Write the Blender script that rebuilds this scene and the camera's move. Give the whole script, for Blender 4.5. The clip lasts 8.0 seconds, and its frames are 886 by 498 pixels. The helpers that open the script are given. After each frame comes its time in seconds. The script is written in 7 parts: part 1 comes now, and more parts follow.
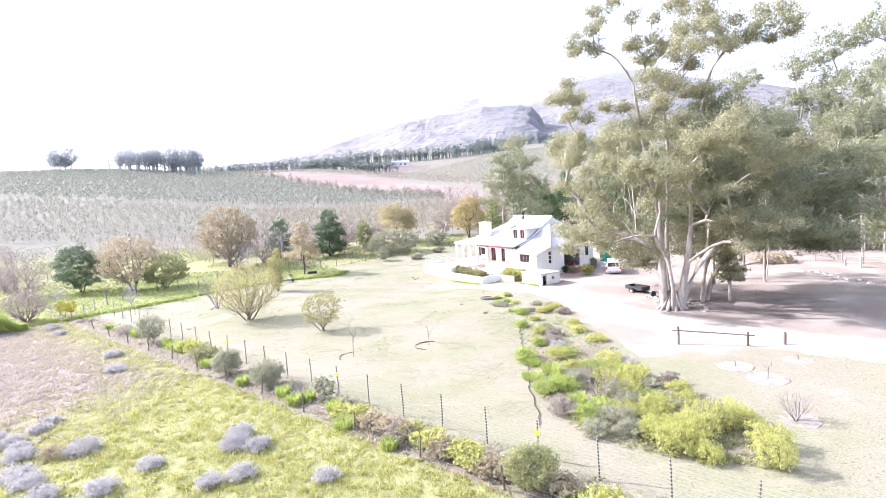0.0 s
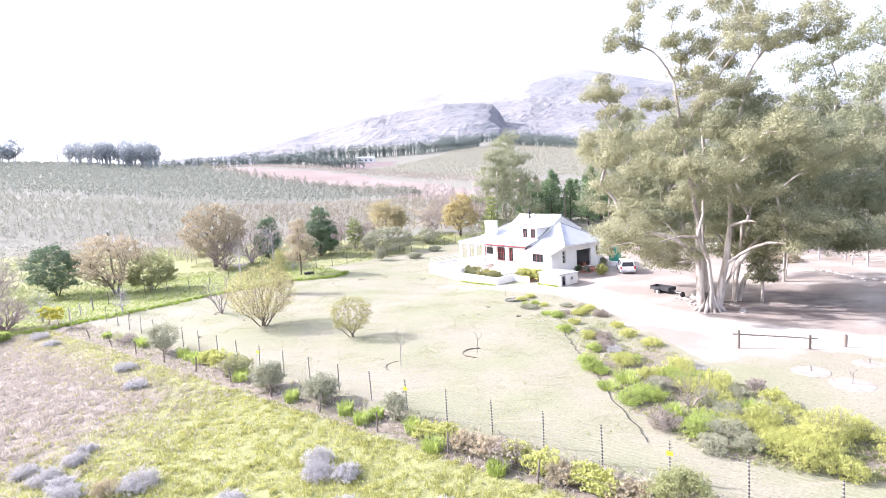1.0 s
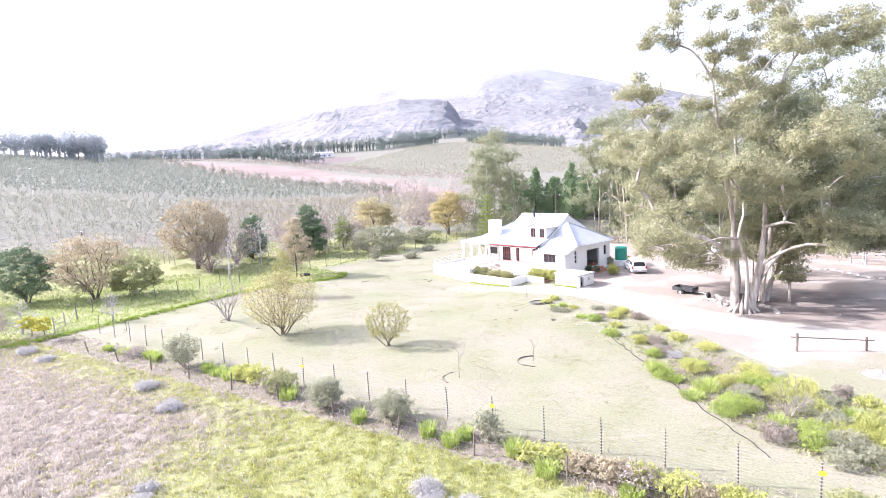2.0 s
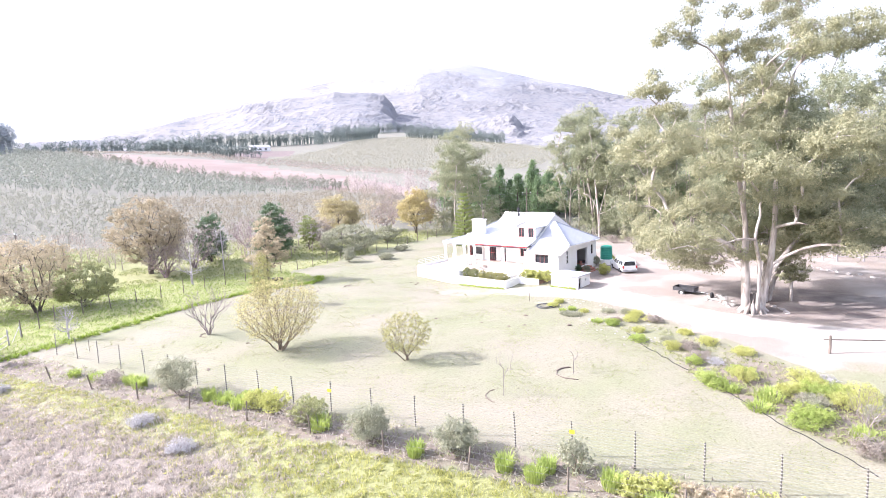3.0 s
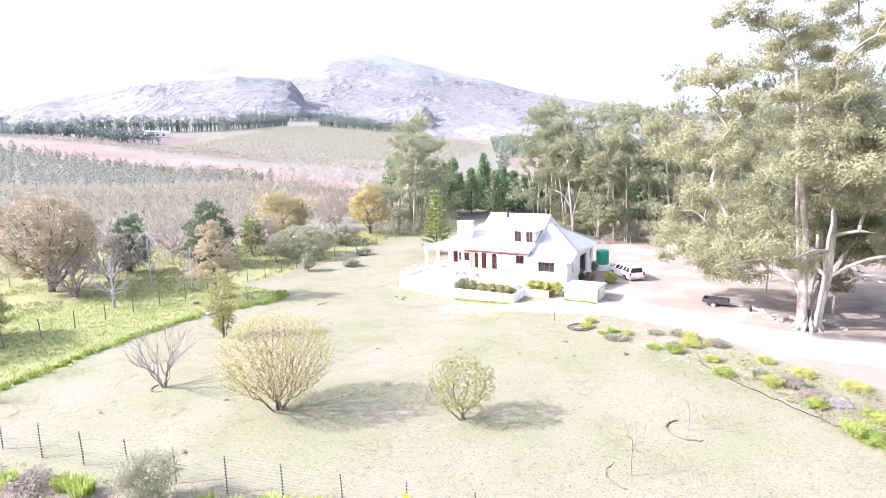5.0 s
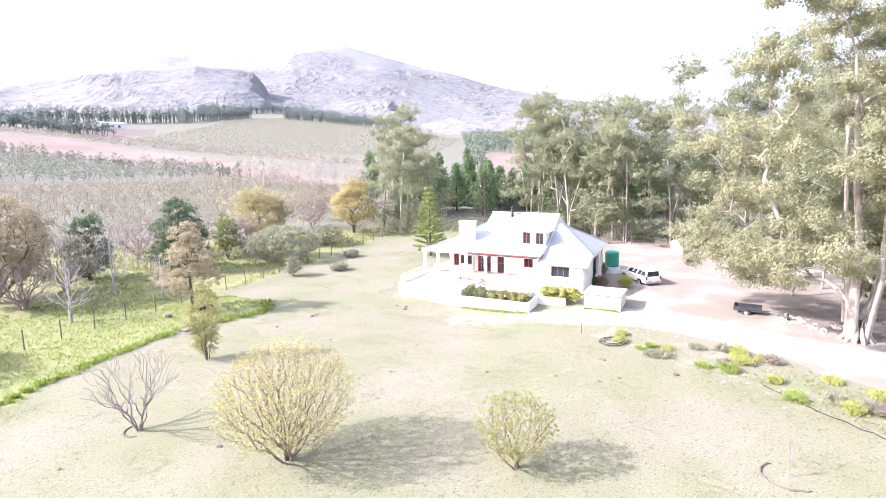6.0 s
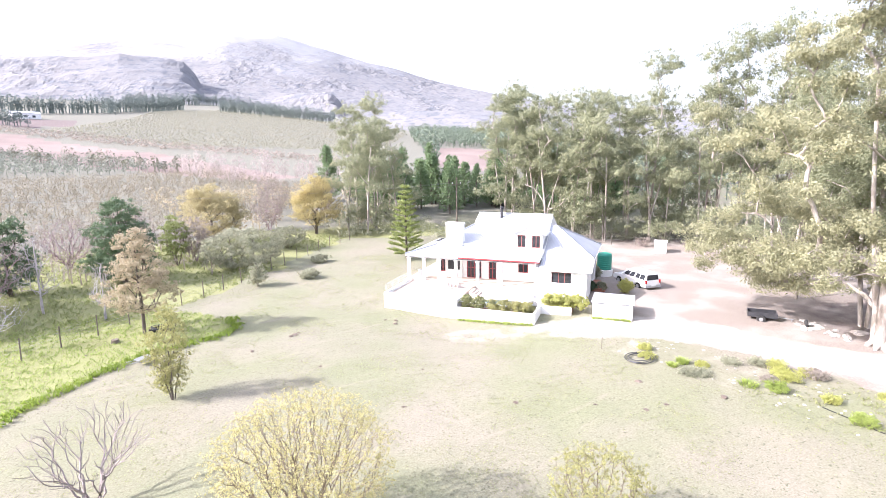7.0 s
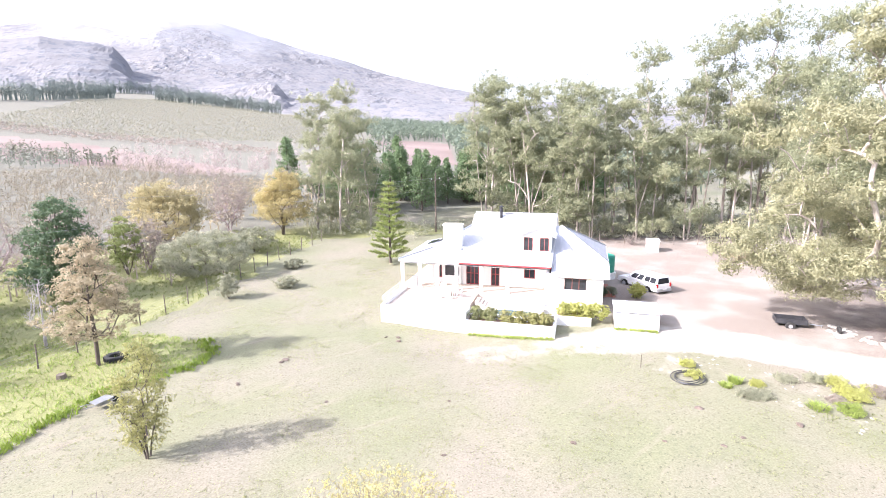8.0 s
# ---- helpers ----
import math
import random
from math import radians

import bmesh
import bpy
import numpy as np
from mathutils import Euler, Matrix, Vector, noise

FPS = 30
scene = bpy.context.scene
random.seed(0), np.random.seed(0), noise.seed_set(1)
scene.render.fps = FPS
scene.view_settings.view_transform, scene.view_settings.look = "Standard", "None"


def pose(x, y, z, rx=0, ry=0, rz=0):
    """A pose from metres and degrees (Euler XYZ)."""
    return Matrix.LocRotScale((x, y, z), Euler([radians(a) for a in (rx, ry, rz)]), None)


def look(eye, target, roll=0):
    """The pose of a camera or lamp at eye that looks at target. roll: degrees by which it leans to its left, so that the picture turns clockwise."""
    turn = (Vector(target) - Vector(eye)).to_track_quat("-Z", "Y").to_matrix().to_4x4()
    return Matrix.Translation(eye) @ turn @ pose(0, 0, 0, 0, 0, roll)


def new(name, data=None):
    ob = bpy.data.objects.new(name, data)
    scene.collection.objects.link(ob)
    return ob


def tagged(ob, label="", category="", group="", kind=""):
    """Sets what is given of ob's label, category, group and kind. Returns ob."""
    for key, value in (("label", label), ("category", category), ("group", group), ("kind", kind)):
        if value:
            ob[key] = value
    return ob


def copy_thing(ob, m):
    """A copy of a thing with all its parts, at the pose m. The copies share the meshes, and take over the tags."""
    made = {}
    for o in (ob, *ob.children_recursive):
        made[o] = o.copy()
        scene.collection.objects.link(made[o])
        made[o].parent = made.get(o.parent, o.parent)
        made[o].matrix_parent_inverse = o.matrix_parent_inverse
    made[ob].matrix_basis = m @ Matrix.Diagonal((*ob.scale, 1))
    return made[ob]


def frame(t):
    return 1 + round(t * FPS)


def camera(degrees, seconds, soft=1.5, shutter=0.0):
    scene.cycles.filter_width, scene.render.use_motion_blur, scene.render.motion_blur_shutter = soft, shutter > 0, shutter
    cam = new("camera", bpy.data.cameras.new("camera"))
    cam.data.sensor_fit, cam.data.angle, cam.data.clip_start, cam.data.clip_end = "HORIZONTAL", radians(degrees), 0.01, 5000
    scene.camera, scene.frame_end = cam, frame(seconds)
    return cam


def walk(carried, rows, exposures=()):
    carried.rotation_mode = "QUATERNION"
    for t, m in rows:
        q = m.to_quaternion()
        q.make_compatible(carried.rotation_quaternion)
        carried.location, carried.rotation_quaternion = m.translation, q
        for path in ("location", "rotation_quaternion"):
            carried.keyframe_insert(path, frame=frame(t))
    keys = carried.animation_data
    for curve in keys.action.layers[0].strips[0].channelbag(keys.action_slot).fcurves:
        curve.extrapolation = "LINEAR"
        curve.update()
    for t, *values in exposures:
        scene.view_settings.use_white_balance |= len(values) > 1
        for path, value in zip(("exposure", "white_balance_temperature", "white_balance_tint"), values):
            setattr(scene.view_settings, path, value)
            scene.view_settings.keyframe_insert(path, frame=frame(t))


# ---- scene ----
cam = camera(79.5, 8.0, soft=0.8)
METRES, EYE, TILT, LEAN, TURN = 58.07, 12.41, 0.0, 0.0, 0.0
ROWS = [
    (0.0, 0.0, 0.0, 0.0, -0.4, -6.23, 3.65),
    (0.5, -0.0571, 0.0225, 0.0041, -2.63, -6.54, 3.44),
    (1.0, -0.1161, 0.046, 0.0093, -4.75, -6.84, 3.23),
    (1.5, -0.1768, 0.071, 0.015, -7.16, -7.18, 3.02),
    (2.0, -0.2358, 0.1009, 0.0207, -9.73, -7.51, 2.85),
    (3.5, -0.3724, 0.235, 0.035, -19.72, -8.66, 2.21),
    (4.0, -0.3991, 0.2894, 0.0393, -22.02, -8.93, 1.98),
    (4.5, -0.4165, 0.3458, 0.0421, -24.45, -9.24, 1.76),
    (6.0, -0.4448, 0.5206, 0.0433, -29.87, -10.18, 1.17),
    (6.5, -0.4547, 0.5818, 0.0437, -32.9, -10.45, 0.97),
    (7.0, -0.4628, 0.6444, 0.0449, -36.06, -10.79, 0.78),
    (7.5, -0.4679, 0.7076, 0.0449, -38.99, -11.16, 0.55),
    (8.0, -0.4694, 0.7713, 0.0453, -41.67, -11.54, 0.34),
]
walk(cam, [(t, pose(0, 0, EYE, TILT, LEAN, TURN) @ pose(METRES * x, METRES * y, METRES * z, 90 + pitch, roll, yaw)) for t, x, y, z, yaw, pitch, roll in ROWS],
     exposures=[(0.0, 2.08, 5840, 21), (5.0, 2.09, 5880, 21), (8.0, 2.01, 5960, 20)])

# ---- light ----
SUN_EL, SUN_TO = radians(34), Vector((-0.94, 0.34, 0))
world = bpy.data.worlds.new("sky")
scene.world = world
world.use_nodes = True
wn = world.node_tree.nodes
sky = wn.new("ShaderNodeTexSky")
sky.sky_type, sky.sun_disc = "NISHITA", False
sky.sun_elevation, sky.sun_rotation = SUN_EL, math.atan2(SUN_TO.x, SUN_TO.y)
sky.air_density, sky.dust_density, sky.ozone_density = 1.0, 6.0, 1.0
wn["Background"].inputs["Strength"].default_value = 0.15
veil = wn.new("ShaderNodeMix")
veil.data_type = "RGBA"
veil.inputs["Factor"].default_value = 0.6
veil.inputs["B"].default_value = (3.0, 3.15, 3.45, 1)
world.node_tree.links.new(sky.outputs[0], veil.inputs["A"])
world.node_tree.links.new(veil.outputs["Result"], wn["Background"].inputs["Color"])
sun_data = bpy.data.lights.new("sun", "SUN")
sun_data.energy, sun_data.angle, sun_data.color = 3.0, radians(0.6), (1.0, 0.965, 0.9)
sun = new("sun", sun_data)
to_sun = SUN_TO.normalized() * math.cos(SUN_EL) + Vector((0, 0, math.sin(SUN_EL)))
sun.matrix_world = look((0, 0, 80), Vector((0, 0, 80)) - to_sun)


# ---- materials ----
def material(name, c1, c2, scale=1.0, rough=0.85, bump=0.3, bscale=12.0, metal=0.0, island=0.0, trans=0.0, stretch=(1, 1, 1), dist=0.05):
    """Two colours blended by coarse and fine noise, with fine relief; island: how far single leaves differ; trans: light let through."""
    m = bpy.data.materials.new(name)
    m.use_nodes = True
    n, l = m.node_tree.nodes, m.node_tree.links
    b = n["Principled BSDF"]
    tc = n.new("ShaderNodeTexCoord")
    mp = n.new("ShaderNodeMapping")
    mp.inputs["Scale"].default_value = stretch
    l.new(tc.outputs["Object"], mp.inputs["Vector"])
    big, small = n.new("ShaderNodeTexNoise"), n.new("ShaderNodeTexNoise")
    for t, s, d in ((big, scale, 4), (small, bscale, 6)):
        t.inputs["Scale"].default_value, t.inputs["Detail"].default_value = s, d
        l.new(mp.outputs[0], t.inputs["Vector"])
    add = n.new("ShaderNodeMath")
    add.operation = "MULTIPLY_ADD"
    add.inputs[1].default_value = 0.55
    l.new(small.outputs["Fac"], add.inputs[0])
    l.new(big.outputs["Fac"], add.inputs[2])
    ramp = n.new("ShaderNodeMapRange")
    ramp.inputs["From Min"].default_value, ramp.inputs["From Max"].default_value = 0.55, 1.0
    l.new(add.outputs[0], ramp.inputs["Value"])
    fac = ramp.outputs[0]
    if island:
        geo = n.new("ShaderNodeNewGeometry")
        info = n.new("ShaderNodeObjectInfo")
        mix = n.new("ShaderNodeMix")
        mix.inputs["Factor"].default_value = island
        l.new(fac, mix.inputs["A"])
        l.new(geo.outputs["Random Per Island"], mix.inputs["B"])
        mix2 = n.new("ShaderNodeMix")
        mix2.inputs["Factor"].default_value = 0.25
        l.new(mix.outputs["Result"], mix2.inputs["A"])
        l.new(info.outputs["Random"], mix2.inputs["B"])
        fac = mix2.outputs["Result"]
    col = n.new("ShaderNodeMix")
    col.data_type = "RGBA"
    col.inputs["A"].default_value, col.inputs["B"].default_value = (*c1, 1), (*c2, 1)
    l.new(fac, col.inputs["Factor"])
    l.new(col.outputs["Result"], b.inputs["Base Color"])
    b.inputs["Roughness"].default_value, b.inputs["Metallic"].default_value = rough, metal
    if bump:
        bp = n.new("ShaderNodeBump")
        bp.inputs["Strength"].default_value, bp.inputs["Distance"].default_value = bump, dist
        l.new(small.outputs["Fac"], bp.inputs["Height"])
        l.new(bp.outputs[0], b.inputs["Normal"])
    if trans:
        tr = n.new("ShaderNodeBsdfTranslucent")
        l.new(col.outputs["Result"], tr.inputs["Color"])
        ms = n.new("ShaderNodeMixShader")
        ms.inputs[0].default_value = trans
        l.new(b.outputs[0], ms.inputs[1])
        l.new(tr.outputs[0], ms.inputs[2])
        l.new(ms.outputs[0], n["Material Output"].inputs["Surface"])
    return m


def leaf(name, c1, c2, trans=0.35, island=0.6):
    return material(name, c1, c2, scale=0.5, bscale=3.0, rough=0.6, bump=0, island=island, trans=trans)


M_WALL = material("white_plaster", (0.74, 0.73, 0.7), (0.82, 0.81, 0.79), 0.5, 0.9, 0.15, 30, dist=0.01)
M_RED = material("red_paint", (0.25, 0.03, 0.035), (0.36, 0.05, 0.05), 2, 0.5, 0.1, 30)
M_FRAME = material("brown_frame", (0.16, 0.05, 0.045), (0.24, 0.08, 0.07), 2, 0.5, 0.1, 30)
M_GLASS = material("dark_glass", (0.02, 0.022, 0.025), (0.05, 0.052, 0.06), 0.8, 0.06, 0, 5)
M_INNER = material("room_wall", (0.45, 0.43, 0.4), (0.55, 0.53, 0.5), 1, 0.9, 0, 5)
M_BRICK = material("red_brick", (0.30, 0.12, 0.08), (0.42, 0.2, 0.14), 3, 0.9, 0.3, 30)
M_PAVE = material("pale_paving", (0.45, 0.38, 0.32), (0.58, 0.5, 0.43), 1.2, 0.85, 0.2, 20)
M_WATER = material("pool_water", (0.05, 0.11, 0.13), (0.08, 0.15, 0.17), 1, 0.05, 0.1, 6)
M_BLACK = material("black_metal", (0.02, 0.02, 0.022), (0.05, 0.05, 0.055), 2, 0.5, 0.1, 30)
M_RUBBER = material("black_rubber", (0.018, 0.018, 0.018), (0.035, 0.034, 0.033), 3, 0.85, 0.3, 30)
M_STEEL = material("galvanised", (0.35, 0.36, 0.37), (0.5, 0.51, 0.52), 2, 0.4, 0.1, 20, metal=0.7)
M_TANK = material("green_plastic", (0.02, 0.22, 0.15), (0.03, 0.29, 0.2), 1, 0.45, 0.1, 20)
M_CAR = material("white_car_paint", (0.78, 0.78, 0.78), (0.83, 0.83, 0.83), 0.4, 0.18, 0, 5)
M_LAMP = material("red_lamp", (0.35, 0.01, 0.01), (0.5, 0.02, 0.02), 3, 0.2, 0, 5)
M_PLASTIC = material("white_plastic", (0.72, 0.72, 0.72), (0.8, 0.8, 0.8), 2, 0.4, 0, 5)
M_POST = material("weathered_post", (0.10, 0.08, 0.065), (0.2, 0.165, 0.135), 3, 0.9, 0.5, 25, stretch=(1, 1, 0.2))
M_WIRE = material("wire", (0.28, 0.28, 0.27), (0.4, 0.4, 0.385), 5, 0.5, 0, 10)
M_YELLOW = material("yellow_sign", (0.75, 0.6, 0.03), (0.85, 0.7, 0.05), 5, 0.5, 0, 10)
M_GUMBARK = material("gum_bark", (0.2, 0.165, 0.138), (0.54, 0.49, 0.44), 1.3, 0.85, 0.5, 5, stretch=(1, 1, 0.25))
M_BARK = material("dark_bark", (0.07, 0.055, 0.045), (0.16, 0.13, 0.105), 2, 0.9, 0.5, 12, stretch=(1, 1, 0.3))
M_PALEBARK = material("pale_bark", (0.3, 0.272, 0.272), (0.48, 0.448, 0.455), 2, 0.85, 0.3, 12)
M_TWIG = material("twig", (0.14, 0.108, 0.078), (0.26, 0.205, 0.15), 2, 0.85, 0, 12)
M_MAUVETWIG = material("mauve_twig", (0.2, 0.14, 0.15), (0.34, 0.26, 0.27), 2, 0.85, 0, 12)
M_STONE = material("pale_stone", (0.3, 0.27, 0.24), (0.5, 0.46, 0.42), 1.5, 0.9, 0.5, 9)
M_SOIL = material("red_soil", (0.2, 0.11, 0.08), (0.36, 0.24, 0.18), 1.2, 0.95, 0.5, 8)
L_GUM = leaf("gum_leaf", (0.192, 0.196, 0.11), (0.43, 0.417, 0.255), 0.42, 0.25)
L_GUMDARK = leaf("grove_gum_leaf", (0.16, 0.182, 0.104), (0.415, 0.42, 0.26), 0.4, 0.22)
L_YELLOW = leaf("yellow_leaf", (0.4, 0.362, 0.14), (0.58, 0.535, 0.265), 0.4)
L_OLIVE = leaf("olive_leaf", (0.19, 0.21, 0.085), (0.41, 0.415, 0.2), 0.45)
L_BROWN = leaf("brown_leaf", (0.31, 0.258, 0.17), (0.52, 0.452, 0.315), 0.45)
L_GREEN = leaf("green_leaf", (0.06, 0.1, 0.055), (0.17, 0.225, 0.125))
L_DARK = leaf("conifer_leaf", (0.05, 0.095, 0.05), (0.17, 0.23, 0.115), 0.3)
L_PINE = leaf("pine_leaf", (0.09, 0.15, 0.07), (0.22, 0.3, 0.14), 0.35)
L_NORF = leaf("araucaria_leaf", (0.16, 0.21, 0.05), (0.38, 0.42, 0.15), 0.4)
L_GREY = leaf("grey_leaf", (0.235, 0.245, 0.165), (0.47, 0.465, 0.335), 0.45)
L_LIME = leaf("lime_leaf", (0.22, 0.3, 0.06), (0.48, 0.54, 0.16), 0.5)
L_GOLD = leaf("gold_leaf", (0.34, 0.355, 0.1), (0.6, 0.6, 0.22), 0.5)
L_LILAC = leaf("silver_leaf", (0.345, 0.333, 0.332), (0.53, 0.515, 0.515), 0.4)
L_PINK = leaf("russet_leaf", (0.25, 0.212, 0.178), (0.39, 0.342, 0.292), 0.35)
# orchard on the left hill: green made bluer to carry painted haze
L_HAZED_ORCH = leaf("hazed_orchard_leaf", (0.15, 0.168, 0.13), (0.285, 0.298, 0.24), 0.3, 0.35)
L_ORCHGREY = leaf("grey_orchard_leaf", (0.18, 0.185, 0.14), (0.32, 0.32, 0.25), 0.3)
L_ORCHBARE = leaf("bare_orchard_twig", (0.19, 0.165, 0.115), (0.33, 0.29, 0.21), 0.3)
L_SCRUB = leaf("dusky_scrub_leaf", (0.14, 0.145, 0.105), (0.26, 0.26, 0.19), 0.3)
L_HILL = leaf("hill_orchard_leaf", (0.2, 0.195, 0.135), (0.36, 0.345, 0.255), 0.3)
# conifer green shifted to blue-grey, with haze mixed into the colour
L_HAZED_FARPINE = leaf("hazed_far_pine_leaf", (0.11, 0.14, 0.13), (0.21, 0.245, 0.22), 0.3)
# far gums: leaf colour paled and blued to put distance haze into it
L_HAZED_FARGUM = leaf("hazed_far_gum_leaf", (0.3, 0.33, 0.345), (0.45, 0.475, 0.485), 0.45, 0.25)
L_PLANTATION = leaf("plantation_leaf", (0.1, 0.14, 0.1), (0.24, 0.28, 0.2), 0.3)
L_GRASS = leaf("grass_blade", (0.24, 0.25, 0.065), (0.5, 0.49, 0.18), 0.45)
L_DRY = leaf("dry_grass", (0.31, 0.27, 0.228), (0.48, 0.428, 0.372), 0.45)


def ribbed_metal():
    """White-painted corrugated sheeting: narrow ribs as relief, faint streaks."""
    m = material("white_roof_sheet", (0.36, 0.375, 0.41), (0.46, 0.47, 0.5), 0.35, 0.5, 0.0, 10)
    n, l = m.node_tree.nodes, m.node_tree.links
    tc, wv, bp = n.new("ShaderNodeTexCoord"), n.new("ShaderNodeTexWave"), n.new("ShaderNodeBump")
    wv.inputs["Scale"].default_value = 2.2
    l.new(tc.outputs["Object"], wv.inputs["Vector"])
    bp.inputs["Strength"].default_value, bp.inputs["Distance"].default_value = 0.5, 0.02
    l.new(wv.outputs["Fac"], bp.inputs["Height"])
    l.new(bp.outputs[0], n["Principled BSDF"].inputs["Normal"])
    return m


M_ROOF = ribbed_metal()


def banded_post():
    """Dark post with a pale insulator at every wire."""
    m = material("dark_post", (0.07, 0.062, 0.055), (0.13, 0.115, 0.1), 3, 0.8, 0.3, 25)
    n, l = m.node_tree.nodes, m.node_tree.links
    tc, wv, mr, mx = n.new("ShaderNodeTexCoord"), n.new("ShaderNodeTexWave"), n.new("ShaderNodeMapRange"), n.new("ShaderNodeMix")
    wv.bands_direction = "Z"
    wv.inputs["Scale"].default_value = 2.03
    l.new(tc.outputs["Object"], wv.inputs["Vector"])
    mr.inputs["From Min"].default_value, mr.inputs["From Max"].default_value = 0.7, 0.85
    l.new(wv.outputs["Fac"], mr.inputs["Value"])
    mx.data_type = "RGBA"
    l.new(mr.outputs[0], mx.inputs["Factor"])
    old = n["Principled BSDF"].inputs["Base Color"].links[0].from_socket
    l.new(old, mx.inputs["A"])
    mx.inputs["B"].default_value = (0.42, 0.4, 0.37, 1)
    l.new(mx.outputs["Result"], n["Principled BSDF"].inputs["Base Color"])
    return m


M_DARKPOST = banded_post()
M_EARTH = material("dark_earth", (0.1, 0.075, 0.06), (0.19, 0.15, 0.125), 2, 0.95, 0.5, 14)


def ground_material():
    """Lawn, lush verge, bare soil, sand and far fields, blended by the sheet's zone weights and broken up by noise."""
    m = bpy.data.materials.new("ground_mix")
    m.use_nodes = True
    n, l = m.node_tree.nodes, m.node_tree.links
    b = n["Principled BSDF"]
    b.inputs["Roughness"].default_value = 0.95
    tc = n.new("ShaderNodeTexCoord")

    def noise_tex(s, d=5):
        t = n.new("ShaderNodeTexNoise")
        t.inputs["Scale"].default_value, t.inputs["Detail"].default_value = s, d
        l.new(tc.outputs["Object"], t.inputs["Vector"])
        return t.outputs["Fac"]

    def two(c1, c2, f):
        x = n.new("ShaderNodeMix")
        x.data_type = "RGBA"
        for k, c in (("A", c1), ("B", c2)):
            if isinstance(c, tuple):
                x.inputs[k].default_value = (*c, 1)
            else:
                l.new(c, x.inputs[k])
        l.new(f, x.inputs["Factor"])
        return x.outputs["Result"]

    def sharpen(f, lo, hi):
        r = n.new("ShaderNodeMapRange")
        r.interpolation_type = "SMOOTHSTEP"
        r.inputs["From Min"].default_value, r.inputs["From Max"].default_value = lo, hi
        l.new(f, r.inputs["Value"])
        return r.outputs[0]

    big, mid, fine = noise_tex(0.12), noise_tex(0.7), noise_tex(11.0, 9)
    grain = sharpen(fine, 0.3, 0.7)
    patch = sharpen(big, 0.29, 0.68)
    streak = n.new("ShaderNodeMapping")
    streak.inputs["Scale"].default_value = (0.25, 1.4, 1)
    streak.inputs["Rotation"].default_value = (0, 0, radians(-48))
    l.new(tc.outputs["Object"], streak.inputs["Vector"])
    worn = n.new("ShaderNodeTexNoise")
    worn.inputs["Scale"].default_value, worn.inputs["Detail"].default_value = 0.9, 7
    l.new(streak.outputs[0], worn.inputs["Vector"])
    lawn = two(two((0.185, 0.166, 0.122), (0.246, 0.222, 0.17), grain), two((0.148, 0.154, 0.086), (0.206, 0.206, 0.124), grain), patch)
    bare = two((0.235, 0.2, 0.155), (0.315, 0.275, 0.22), sharpen(mid, 0.35, 0.65))
    lawn = two(lawn, bare, sharpen(noise_tex(0.16, 7), 0.58, 1.0))
    lawn = two(lawn, (0.25, 0.22, 0.17), sharpen(worn.outputs["Fac"], 0.56, 0.85))
    lawn = two(lawn, (0.135, 0.138, 0.088), sharpen(noise_tex(2.2, 9), 0.54, 0.95))
    lawn = two(lawn, (0.105, 0.1, 0.06), sharpen(noise_tex(7.0, 6), 0.56, 0.72))
    lush = two((0.16, 0.165, 0.06), (0.25, 0.252, 0.11), grain)
    dry = two((0.165, 0.14, 0.114), (0.235, 0.203, 0.17), grain)
    red = two(two((0.19, 0.152, 0.125), (0.275, 0.235, 0.2), grain), (0.37, 0.34, 0.302), sharpen(noise_tex(0.2, 7), 0.4, 0.85))
    sand = two((0.3, 0.275, 0.245), (0.42, 0.392, 0.355), sharpen(mid, 0.3, 0.7))
    far = two((0.118, 0.116, 0.088), (0.174, 0.166, 0.128), grain)
    pinkf = two((0.17, 0.122, 0.104), (0.215, 0.162, 0.14), sharpen(noise_tex(0.03), 0.35, 0.65))
    earth = two((0.125, 0.1, 0.08), (0.205, 0.168, 0.138), grain)
    # dark ploughed soil; also painted below the gums for litter and tree shade
    plough_shade = two((0.1, 0.072, 0.066), (0.16, 0.12, 0.108), grain)
    out = lawn
    for att, colour in (("lush", lush), ("dry", dry), ("soil", red), ("sand", sand), ("farm", far), ("pink", pinkf), ("earth", earth), ("plough_shade", plough_shade)):
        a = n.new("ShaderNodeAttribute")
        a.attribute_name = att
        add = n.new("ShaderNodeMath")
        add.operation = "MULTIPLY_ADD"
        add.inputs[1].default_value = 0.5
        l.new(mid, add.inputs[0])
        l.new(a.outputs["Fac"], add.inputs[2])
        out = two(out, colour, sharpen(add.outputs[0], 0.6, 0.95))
    l.new(out, b.inputs["Base Color"])
    bp = n.new("ShaderNodeBump")
    bp.inputs["Strength"].default_value, bp.inputs["Distance"].default_value = 0.6, 0.035
    l.new(fine, bp.inputs["Height"])
    l.new(bp.outputs[0], b.inputs["Normal"])
    return m


M_GROUND = ground_material()


